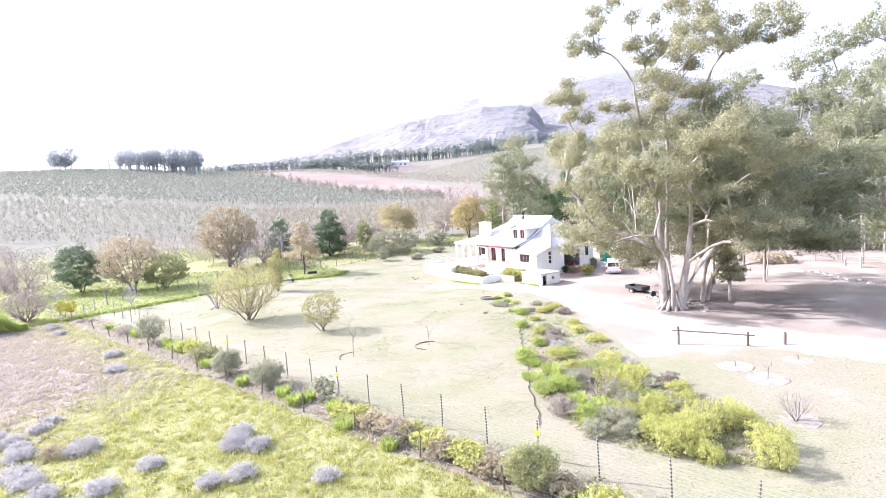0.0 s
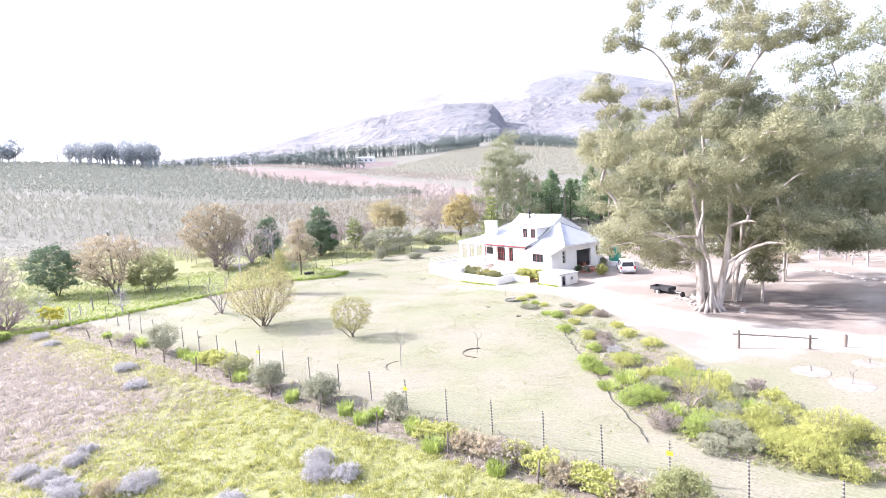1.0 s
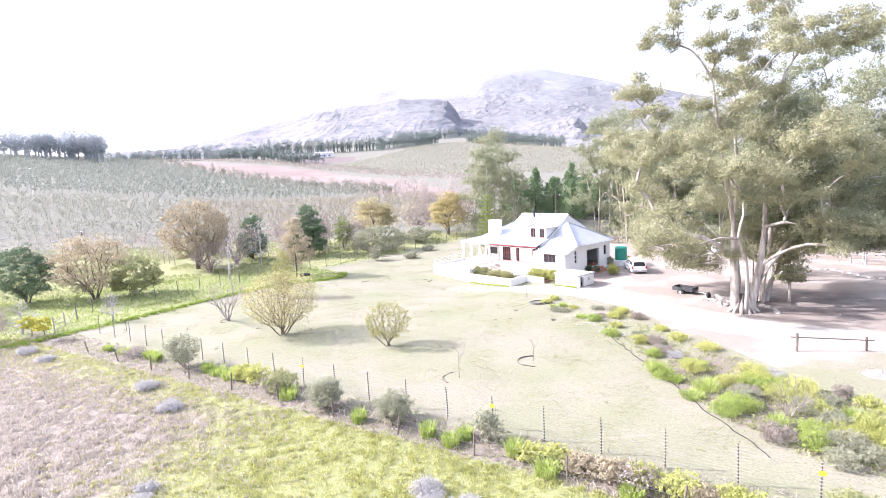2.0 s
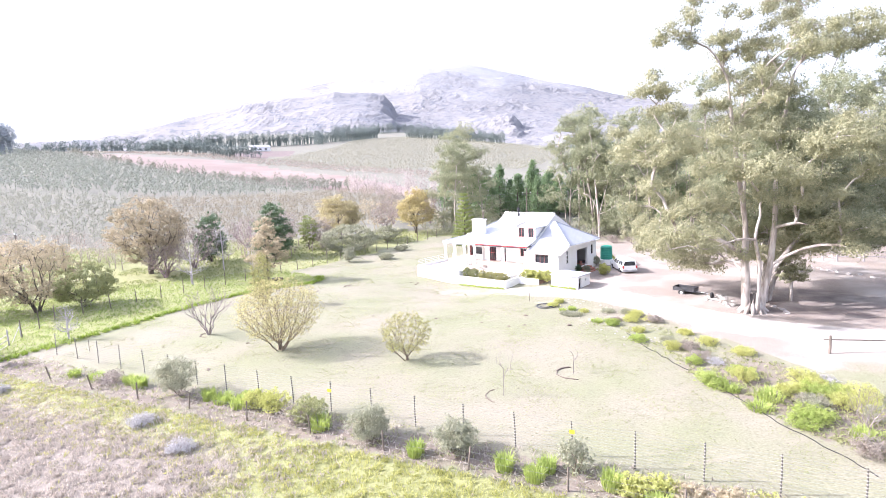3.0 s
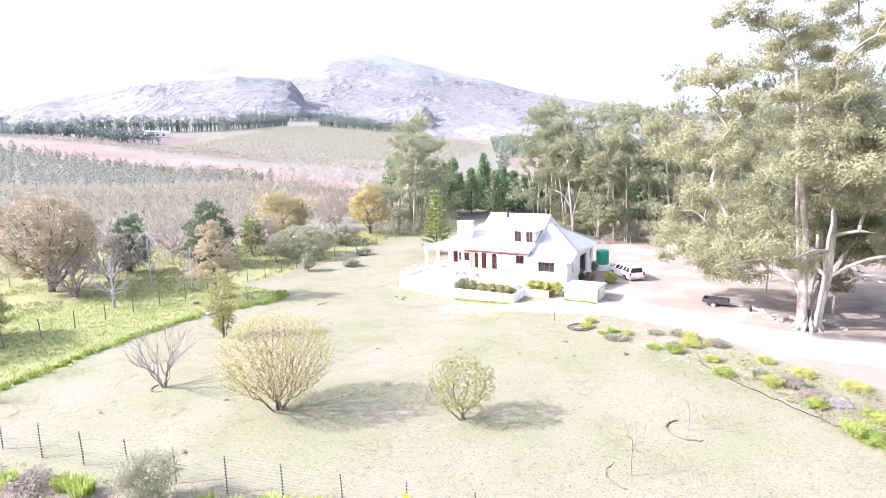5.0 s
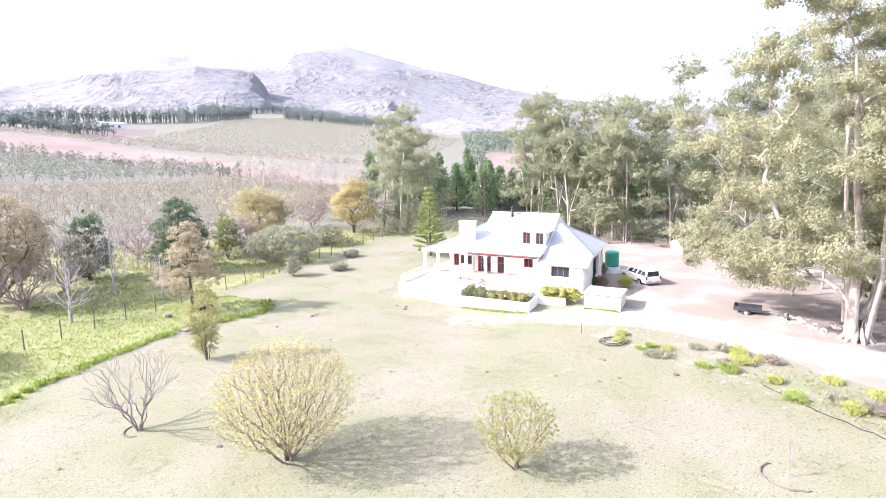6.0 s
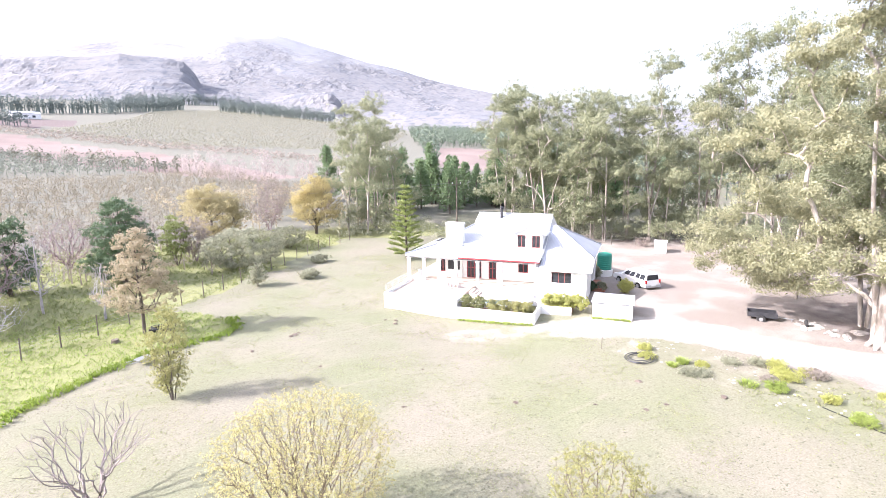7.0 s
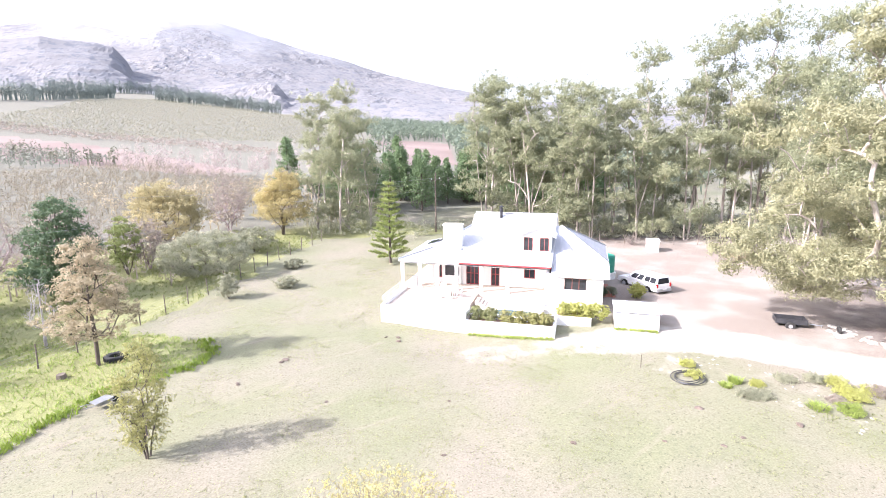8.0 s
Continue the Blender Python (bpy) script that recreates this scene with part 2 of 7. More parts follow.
# ---- building tools ----
class Build:
    """Gathers vertices and faces of one mesh."""

    def __init__(self):
        self.v, self.f, self.n = [], [], 0

    def add(self, v, f):
        v = np.asarray(v, float).reshape(-1, 3)
        self.v.append(v)
        self.f += [tuple(i + self.n for i in q) for q in f]
        self.n += len(v)

    def box(self, x0, x1, y0, y1, z0, z1, m=None, inset=0.0):
        """A box, its upper edges drawn in by inset."""
        i = inset
        v = [(x0, y0, z0), (x1, y0, z0), (x1, y1, z0), (x0, y1, z0), (x0 + i, y0 + i, z1), (x1 - i, y0 + i, z1), (x1 - i, y1 - i, z1), (x0 + i, y1 - i, z1)]
        if m is not None:
            v = [m @ Vector(p) for p in v]
        self.add([tuple(p) for p in v], [(3, 2, 1, 0), (4, 5, 6, 7), (0, 1, 5, 4), (1, 2, 6, 5), (2, 3, 7, 6), (3, 0, 4, 7)])

    def slab(self, pts, down):
        """A flat polygon with thickness, its upper side given."""
        k = len(pts)
        v = list(pts) + [(p[0], p[1], p[2] - down) for p in pts]
        self.add(v, [tuple(range(k)), tuple(range(2 * k - 1, k - 1, -1))] + [((i + 1) % k, i, k + i, k + (i + 1) % k) for i in range(k)])

    def tube(self, pts, radii, sides=6, caps=True):
        pts = np.asarray(pts, float)
        k = len(pts)
        d = np.gradient(pts, axis=0)
        d /= np.linalg.norm(d, axis=1)[:, None] + 1e-9
        ref = np.where(np.abs(d[:, 2:3]) > 0.9, [[1.0, 0, 0]], [[0, 0, 1.0]])
        a = np.cross(d, ref)
        a /= np.linalg.norm(a, axis=1)[:, None] + 1e-9
        b = np.cross(d, a)
        ang = np.arange(sides) * 2 * math.pi / sides
        ring = a[:, None] * np.cos(ang)[None, :, None] + b[:, None] * np.sin(ang)[None, :, None]
        v = pts[:, None] + ring * np.asarray(radii, float)[:, None, None]
        f = [(i * sides + j, i * sides + (j + 1) % sides, (i + 1) * sides + (j + 1) % sides, (i + 1) * sides + j) for i in range(k - 1) for j in range(sides)]
        if caps:
            f += [tuple(range(sides - 1, -1, -1)), tuple(range((k - 1) * sides, k * sides))]
        self.add(v, f)

    def lathe(self, profile, sides=16, m=None):
        """A body of revolution round z; profile: (radius, height) from below upwards."""
        v = [(r * math.cos(j * 2 * math.pi / sides), r * math.sin(j * 2 * math.pi / sides), z) for r, z in profile for j in range(sides)]
        if m is not None:
            v = [tuple(m @ Vector(p)) for p in v]
        k = len(profile)
        f = [(i * sides + j, i * sides + (j + 1) % sides, (i + 1) * sides + (j + 1) % sides, (i + 1) * sides + j) for i in range(k - 1) for j in range(sides)]
        f += [tuple(range(sides - 1, -1, -1)), tuple(range((k - 1) * sides, k * sides))]
        self.add(v, f)

    def leaves(self, rng, c, long, wide, droop=0.0, up=0.0, out=None, stray=0.6):
        """A leaf at each place of c; droop turns them to hang, up to stand; out: the way that their upper sides tend to face; stray: how far they turn from it."""
        c = np.asarray(c, float)
        k = len(c)
        if not k:
            return
        a = rng.normal(size=(k, 3))
        a[:, 2] += up * 2.5
        a[:, 2] -= droop * 2.5
        a /= np.linalg.norm(a, axis=1)[:, None]
        if out is not None:
            face = out * 1.1 + rng.normal(size=(k, 3)) * stray
            face /= np.linalg.norm(face, axis=1)[:, None] + 1e-9
            a -= face * np.sum(a * face, axis=1)[:, None]
            a /= np.linalg.norm(a, axis=1)[:, None] + 1e-9
            b = np.cross(face, a)
        else:
            b = np.cross(a, rng.normal(size=(k, 3)))
        b /= np.linalg.norm(b, axis=1)[:, None] + 1e-9
        s = rng.uniform(0.6, 1.35, (k, 1))
        a, b = a * s * long / 2, b * s * wide / 2
        v = np.stack([c - a, c - b - a * 0.1, c + a, c + b - a * 0.1], 1).reshape(-1, 3)
        i = np.arange(k)[:, None] * 4 + np.arange(4)[None] + self.n
        self.v.append(v)
        self.f += [tuple(q) for q in i.tolist()]
        self.n += 4 * k

    def mesh(self, name, mat, smooth=False):
        me = bpy.data.meshes.new(name)
        me.from_pydata(np.concatenate(self.v).tolist() if self.v else [], [], self.f)
        me.materials.append(mat)
        if smooth:
            me.polygons.foreach_set("use_smooth", [True] * len(me.polygons))
        me.update()
        return me


def part(name, b, mat, parent=None, label="", smooth=False):
    ob = new(name, b.mesh(name, mat, smooth))
    if parent is not None:
        ob.parent = parent
    if label:
        ob["label"] = label
    return ob


def thing(name, m, label, category, group="", kind=""):
    ob = new(name)
    ob.empty_display_size = 0.2
    ob.matrix_world = m
    return tagged(ob, label, category, group, kind)


# ---- the lie of the land ----
def soft(x, k):
    return 0.5 * (x + np.sqrt(x * x + k * k))


def step(a, b, x):
    t = np.clip((x - a) / (b - a), 0, 1)
    return t * t * (3 - 2 * t)


def land(x, y):
    """Height of the ground: level round the house, rising to the orchards and the hills behind."""
    x, y = np.asarray(x, float), np.asarray(y, float)
    a = 0.065 * (soft(y - 100, 25) - soft(y - 410, 25)) - 0.1
    mid = step(-260, -60, x) * (1 - 0.7 * step(180, 450, x))
    b = 0.12 * mid * (soft(y - 390, 60) - soft(y - 1000, 60))
    left = np.minimum(0.11 * soft(-x - 35, 20) * np.clip((y - 85) / 60, 0, 1), 24)
    dip = 0.6 * np.exp(-((x + 1) ** 2 + (y - 71.5) ** 2) / 60)
    return a + b + left * (1 - 0.6 * step(430, 700, y)) - 0.05 - dip


FENCE0, FENCE_DIR = np.array([-4.1, 25.7]), np.array([-0.755, 0.656])


def beside_fence(x, y):
    """How far a place lies outside the garden's outer fence (negative: inside it)."""
    return (x - FENCE0[0]) * -0.656 + (y - FENCE0[1]) * -0.755


def dry_side(x, y):
    """How far a place in the field lies on the dry side, in metres."""
    along = (x - FENCE0[0]) * FENCE_DIR[0] + (y - FENCE0[1]) * FENCE_DIR[1]
    out = beside_fence(x, y)
    return np.minimum(out - 1.4, 0.7 * (along - 19) + 0.25 * (out - 6))


def inside(px, py, poly):
    res = np.zeros(np.shape(px), bool)
    for (x0, y0), (x1, y1) in zip(poly, poly[1:] + poly[:1]):
        cross = (y0 > py) != (y1 > py)
        res ^= cross & (px < (x1 - x0) * (py - y0) / (y1 - y0 + 1e-12) + x0)
    return res


def near_line(px, py, pts):
    """Distance to a line of points."""
    best = np.full(np.shape(px), 1e9)
    for (x0, y0), (x1, y1) in zip(pts, pts[1:]):
        dx, dy = x1 - x0, y1 - y0
        t = np.clip(((px - x0) * dx + (py - y0) * dy) / (dx * dx + dy * dy), 0, 1)
        best = np.minimum(best, np.hypot(px - x0 - t * dx, py - y0 - t * dy))
    return best


DRIVE = [(40, 27), (30, 32.5), (22.5, 39), (17.5, 44.5), (15, 50), (13.6, 56), (13, 60), (8, 64), (2, 68), (-2, 70.5)]
YARD = [(10, 62), (14, 70), (19, 80), (28, 97), (45, 86), (80, 62), (70, 15), (30, 10), (16, 22), (13, 33), (12, 50)]
LEFT_VERGE = [(-60, 50), (-44, 60.3), (-36, 68.5), (-29.6, 75.2), (-26, 78), (-22.6, 80.2), (-19.4, 80.2), (-17.4, 80.6), (-15.8, 82.2), (-15.7, 84.5), (-17.6, 87.6), (-19.5, 90.5), (-26, 92), (-40, 90), (-75, 75)]
VERGE_EDGE = [(-52, 54.8), *LEFT_VERGE[1:10]]
ROUGH = [(-110, 62), (-60, 68), (-40, 88), (-18, 91), (-8, 98.5), (8, 111.5), (27, 104), (28, 124), (-30, 122), (-110, 112)]
MID_BED = [(4.3, 60.5), (7.4, 60.5), (9.5, 56), (11.2, 50), (11.6, 43), (12.2, 37), (12.9, 31), (15.5, 23.5), (13.5, 20.5), (9, 22.5), (6.4, 24.5), (5.2, 30), (5.0, 36), (5.8, 42), (6.0, 48), (4.6, 55)]


BARE_FIELD = [(92, 196), (108, 186), (200, 300), (160, 312), (112, 240)]
TRACK = [(-130, 470), (-60, 430), (-42, 405), (-12, 355), (18, 315), (43, 270), (64, 236)]


def ground():
    def lines(lo, hi, fine, far):
        c = list(np.arange(lo, hi, fine))
        s, p = fine, hi
        while p < far:
            c.append(p)
            s *= 1.055
            p += s
        s, p = fine, lo
        while p > -far:
            s *= 1.055
            p -= s
            c.insert(0, p)
        return np.array(c)
    xs, ys = lines(-62, 42, 0.66, 4600), lines(12, 112, 0.66, 4600)
    X, Y = np.meshgrid(xs, ys)
    Z = land(X, Y)
    near = (np.abs(X + 10) < 70) & (np.abs(Y - 60) < 65)
    rng = np.random.default_rng(3)
    for k, (i, j) in enumerate(np.argwhere(near)):
        p = Vector((X[i, j] * 0.35, Y[i, j] * 0.35, 0))
        Z[i, j] += 0.06 * noise.noise(p) + 0.05 * noise.noise(p * 3.1)
    out = beside_fence(X, Y)
    Z = Z + np.where(near & (out > 1.0), rng.uniform(-0.05, 0.05, X.shape), 0)
    k, w = len(xs), len(ys)
    me = bpy.data.meshes.new("ground")
    idx = np.arange(k * w).reshape(w, k)
    faces = np.stack([idx[:-1, :-1], idx[:-1, 1:], idx[1:, 1:], idx[1:, :-1]], -1).reshape(-1, 4)
    me.from_pydata(np.stack([X, Y, Z], -1).reshape(-1, 3).tolist(), [], faces.tolist())
    wob = np.array([noise.noise(Vector((a * 0.25, b * 0.25, 5))) for a, b in zip(X.ravel(), Y.ravel())]).reshape(X.shape)
    sx, sy = X + wob * 1.2, Y - wob * 1.2
    o2 = beside_fence(sx, sy)
    field = (Y < 75) & (X < 40)
    zones = {
        "lush": np.clip(np.where(field, step(0.0, 0.5, out), 0) + inside(sx, sy, LEFT_VERGE) * 1.0 + inside(sx, sy, ROUGH) * 0.68, 0, 1),
        "dry": np.where(field, step(-5.5, 7.5, dry_side(sx, sy)), 0),
        "soil": np.clip(inside(sx, sy, YARD) * (0.9 - 0.55 * step(40, 33, sy)), 0, 1),
        "earth": np.clip(inside(sx, sy, MID_BED) * (0.62 - 0.6 * step(36, 47, Y)) + 0.42 * step(0.75, 0.2, np.abs(near_line(sx, sy, [(-47, 52), (-34, 65), (-26, 74), (-17, 81.5), (-8, 84)]) - 0.8)) + (field & (o2 > -2.7) & (out <= 0.3)) * 0.6, 0, 1),
        # ploughed field, then litter and shade darkened into the soil round the gums
        "plough_shade": np.clip(inside(X, Y, [(-62, 466), (-12, 470), (-6, 548), (-52, 556)]) * 1.0 + 0.5 * step(13, 5, np.hypot(sx - 28, sy - 49)) + 0.5 * step(9, 3, near_line(sx, sy, [(33, 104), (42, 92), (54, 82), (70, 70)])), 0, 1),
        "sand": np.clip(step(4.6, 0.7, near_line(sx, sy, DRIVE)) * (0.45 + 0.55 * step(2, 12, X)) + 0.9 * step(7.0, 3.0, near_line(X, Y, TRACK)) + inside(sx, sy, MID_BED) * 0.36 * step(37, 48, Y), 0, 1),
        "farm": step(112, 128, Y + 0.2 * np.maximum(0, -X - 40)) * 1.0,
        "pink": inside(sx, sy, [(-155, 445), (-41, 408), (12, 300), (34, 195), (20, 190), (-20, 250), (-80, 325), (-150, 420)]) * 1.0 + inside(sx, sy, BARE_FIELD) * 1.0,
    }
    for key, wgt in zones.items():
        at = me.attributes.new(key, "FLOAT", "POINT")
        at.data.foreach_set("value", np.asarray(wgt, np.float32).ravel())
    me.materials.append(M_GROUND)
    me.polygons.foreach_set("use_smooth", [True] * len(me.polygons))
    me.update()
    tagged(new("ground", me), "dry pale lawn, green verge and bare reddish soil running out to farmland", "ground", kind="structure")


ground()


def rock():
    """Dry veld on a mountainside with outcrops of darker grey rock at two scales."""
    m = material("veld_and_rock", (0.165, 0.163, 0.168), (0.196, 0.187, 0.182), 0.004, 1.0, 0, 0.03)
    n, l = m.node_tree.nodes, m.node_tree.links
    tc = n.new("ShaderNodeTexCoord")
    for scale, lo, hi, colour in ((0.012, 0.54, 0.62, (0.15, 0.153, 0.163)), (0.045, 0.52, 0.585, (0.12, 0.125, 0.14)), (0.1, 0.62, 0.66, (0.205, 0.202, 0.205))):
        t, mr, mx = n.new("ShaderNodeTexNoise"), n.new("ShaderNodeMapRange"), n.new("ShaderNodeMix")
        t.inputs["Scale"].default_value, t.inputs["Detail"].default_value, t.inputs["Roughness"].default_value = scale, 9, 0.68
        l.new(tc.outputs["Object"], t.inputs["Vector"])
        mr.inputs["From Min"].default_value, mr.inputs["From Max"].default_value = lo, hi
        l.new(t.outputs["Fac"], mr.inputs["Value"])
        mx.data_type = "RGBA"
        l.new(mr.outputs[0], mx.inputs["Factor"])
        l.new(n["Principled BSDF"].inputs["Base Color"].links[0].from_socket, mx.inputs["A"])
        mx.inputs["B"].default_value = (*colour, 1)
        l.new(mx.outputs["Result"], n["Principled BSDF"].inputs["Base Color"])
    return m


# crest lines as height angles by bearing, the distance of the crest and of the foot
RIDGES = [
    ([-80, -60, -39, -28, -17, -10, 0, 5, 9, 11.7, 14.1, 18.7, 23.3, 29, 34.8, 40.2, 48, 60, 100], [2.0, 2.4, 2.8, 3.3, 4.0, 5.6, 8.4, 9.6, 10.3, 10.8, 11.3, 10.9, 9.8, 8.3, 6.6, 5.4, 4.0, 3.2, 2.5], 2450, 1080),
    ([-80, -39, -28, -17, -13, -9, -4, 0.8, 5, 8, 9.4, 10.2, 10.9, 11.6, 12.6, 16], [1.6, 2.4, 3.2, 4.1, 4.6, 5.8, 7.1, 8.1, 8.7, 8.4, 8.0, 7.1, 5.7, 4.3, 2.6, 1.0], 1720, 1150),
    ([8, 11.5, 13, 16, 20, 22.6, 23.4, 24.4, 26, 30], [1.0, 2.8, 4.0, 4.9, 5.5, 5.6, 5.0, 4.0, 2.8, 1.0], 1640, 1120),
    ([22, 25, 30, 36, 40, 44, 50], [1.0, 2.6, 3.7, 3.9, 3.4, 2.8, 1.0], 1450, 1100),
]


def range_height(a, r):
    """Height of the range at a bearing and a distance, without its rocks."""
    x, y = r * math.sin(radians(a)), r * math.cos(radians(a))
    base = float(land(x * 0.9, y * 0.9)) - 12
    h = base
    bend = 1.3 * noise.noise(Vector((x / 130, y / 130, 2.0))) + 1.1 * noise.noise(Vector((0, 0, r / 70)))
    for n, (bear, crest, far, foot) in enumerate(RIDGES):
        t = (r - foot) / (far - foot)
        if t <= 0:
            continue
        aa = a if n == 0 else a + bend - 3.2 * (1 - min(1.0, t)) * (0.4 if n > 1 else 1)
        top = far * math.tan(radians(float(np.interp(aa, bear, crest)))) + 13
        g = (0.6 * t ** 1.2 + 0.4 * t ** 2.2) if t < 1 else 1 - 0.9 * (t - 1) * (far - foot) / 700
        h = max(h, base + (top - base) * g)
    return x, y, h


def mountain():
    """A rocky range far behind the farm: a high massif, with spurs that end in cliffs before it."""
    cols, rows = 620, 170
    side = np.concatenate([np.linspace(-80, -42, 30, False), np.linspace(-42, 64, cols - 50, False), np.linspace(64, 100, 20)])
    v = []
    for i in range(rows):
        k = i / (rows - 1)
        for a in side:
            x, y, h = range_height(a, 1080 + 1600 * k)
            p = Vector((x, y, h))
            rough = noise.ridged_multi_fractal(p / 420, 0.95, 2.1, 4, 1.0, 2.0) - 1.2
            where = noise.noise(p / 190) + 0.2
            crag = noise.ridged_multi_fractal(p / 55, 0.6, 2.2, 5, 1.0, 2.0) - 1.0
            v.append((x, y, h + min(1, k * 5) * (7 * rough + (1.0 + 5.5 * max(0, where)) * crag)))
    f = [(i * cols + j, i * cols + j + 1, (i + 1) * cols + j + 1, (i + 1) * cols + j) for i in range(rows - 1) for j in range(cols - 1)]
    me = bpy.data.meshes.new("backdrop_mountain")
    me.from_pydata(v, [], f)
    me.materials.append(rock())
    me.update()
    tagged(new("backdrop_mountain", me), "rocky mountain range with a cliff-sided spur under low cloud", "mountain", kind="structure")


mountain()


def low_cloud():
    """Thin cloud that lies round the summit and thickens upwards."""
    m = bpy.data.materials.new("thin_cloud")
    m.use_nodes = True
    n, l = m.node_tree.nodes, m.node_tree.links
    n.remove(n["Principled BSDF"])
    tc, t, sep, z, both, mr = n.new("ShaderNodeTexCoord"), n.new("ShaderNodeTexNoise"), n.new("ShaderNodeSeparateXYZ"), n.new("ShaderNodeMapRange"), n.new("ShaderNodeMath"), n.new("ShaderNodeMapRange")
    t.inputs["Scale"].default_value, t.inputs["Detail"].default_value = 0.0035, 5
    l.new(tc.outputs["Object"], t.inputs["Vector"])
    l.new(tc.outputs["Object"], sep.inputs[0])
    z.inputs["From Min"].default_value, z.inputs["From Max"].default_value = 130, 560
    z.clamp = False
    l.new(sep.outputs["Z"], z.inputs["Value"])
    both.operation = "MULTIPLY_ADD"
    both.inputs[1].default_value = 0.9
    l.new(t.outputs["Fac"], both.inputs[0])
    l.new(z.outputs[0], both.inputs[2])
    mr.interpolation_type = "SMOOTHSTEP"
    mr.inputs["From Min"].default_value, mr.inputs["From Max"].default_value, mr.inputs["To Max"].default_value = 0.68, 1.5, 0.7
    l.new(both.outputs[0], mr.inputs["Value"])
    clear, mix = n.new("ShaderNodeBsdfTransparent"), n.new("ShaderNodeMixShader")
    front, through_it, drops = n.new("ShaderNodeBsdfDiffuse"), n.new("ShaderNodeBsdfTranslucent"), n.new("ShaderNodeMixShader")
    for shade, inp in ((front, 1), (through_it, 2)):
        shade.inputs["Color"].default_value = (0.85, 0.86, 0.88, 1)
        l.new(shade.outputs[0], drops.inputs[inp])
    l.new(mr.outputs[0], mix.inputs[0])
    l.new(clear.outputs[0], mix.inputs[1])
    l.new(drops.outputs[0], mix.inputs[2])
    l.new(mix.outputs[0], n["Material Output"].inputs["Surface"])
    cols, rows = 150, 44
    v = []
    for i in range(rows):
        for j in range(cols):
            x, y, h = range_height(-60 + 115 * j / (cols - 1), 1300 + 1300 * i / (rows - 1))
            v.append((x, y, h + 26 + 14 * noise.noise(Vector((x / 150, y / 150, 1)))))
    f = [(i * cols + j, i * cols + j + 1, (i + 1) * cols + j + 1, (i + 1) * cols + j) for i in range(rows - 1) for j in range(cols - 1)]
    me = bpy.data.meshes.new("backdrop_cloud")
    me.from_pydata(v, [], f)
    me.materials.append(m)
    me.polygons.foreach_set("use_smooth", [True] * len(me.polygons))
    me.update()
    tagged(new("backdrop_cloud", me), "thin bright cloud veiling the mountain's summit", "cloud", kind="structure")


low_cloud()


# ---- the house ----
HM = pose(11.92, 68.43, 0, 0, 0, -56.6)
FLOOR = 1.5


def wall_with_holes(b, x0, x1, z0, z1, holes, y0, y1, axis="x", top=None):
    """A wall with rectangular openings cut through; holes: (a0, a1, z0, z1); top: its height at each end, where it slopes."""
    cuts = sorted({x0, x1, *[h[0] for h in holes], *[h[1] for h in holes]})
    for a, c in zip(cuts, cuts[1:]):
        hs = sorted([h for h in holes if h[0] <= a + 1e-6 and h[1] >= c - 1e-6], key=lambda h: h[2])
        spans, z = [], z0
        for h in hs:
            if h[2] > z:
                spans.append((z, h[2], False))
            z = h[3]
        spans.append((z, z1, True))
        for lo, hi, last in spans:
            ta, tb = (top(a), top(c)) if top and last else (hi, hi)
            if axis == "x":
                v = [(a, y0, lo), (c, y0, lo), (c, y1, lo), (a, y1, lo), (a, y0, ta), (c, y0, tb), (c, y1, tb), (a, y1, ta)]
            else:
                v = [(y1, a, lo), (y1, c, lo), (y0, c, lo), (y0, a, lo), (y1, a, ta), (y1, c, tb), (y0, c, tb), (y0, a, ta)]
            b.add(v, [(3, 2, 1, 0), (4, 5, 6, 7), (0, 1, 5, 4), (1, 2, 6, 5), (2, 3, 7, 6), (3, 0, 4, 7)])


def window(parent, m, w, h, name="window", mat=None, bars=1, rows=0, label="", deep=0.06):
    """A framed window or glazed door in the plane y = 0 of m, its lower left corner at the origin."""
    mat = mat or M_FRAME
    t = 0.07
    b = Build()
    for x0, x1, z0, z1 in ((0, t, 0, h), (w - t, w, 0, h), (t, w - t, 0, t), (t, w - t, h - t, h)):
        b.box(x0, x1, -deep / 2, deep / 2, z0, z1)
    for i in range(bars):
        c = t + (w - 2 * t) * (i + 1) / (bars + 1)
        b.box(c - 0.035, c + 0.035, -deep / 2 + 0.004, deep / 2 - 0.004, t, h - t)
    for i in range(rows):
        c = t + (h - 2 * t) * (i + 1) / (rows + 1)
        b.box(t, w - t, -deep / 2 + 0.008, deep / 2 - 0.008, c - 0.03, c + 0.03)
    ob = part(name, b, mat, parent, label)
    ob.matrix_basis = m
    for i in range(bars + 1):
        g = Build()
        x0, x1 = t + (w - 2 * t) * i / (bars + 1), t + (w - 2 * t) * (i + 1) / (bars + 1)
        g.box(x0, x1, -0.008, 0.008, t, h - t)
        part("pane", g, M_GLASS, ob)
    return ob


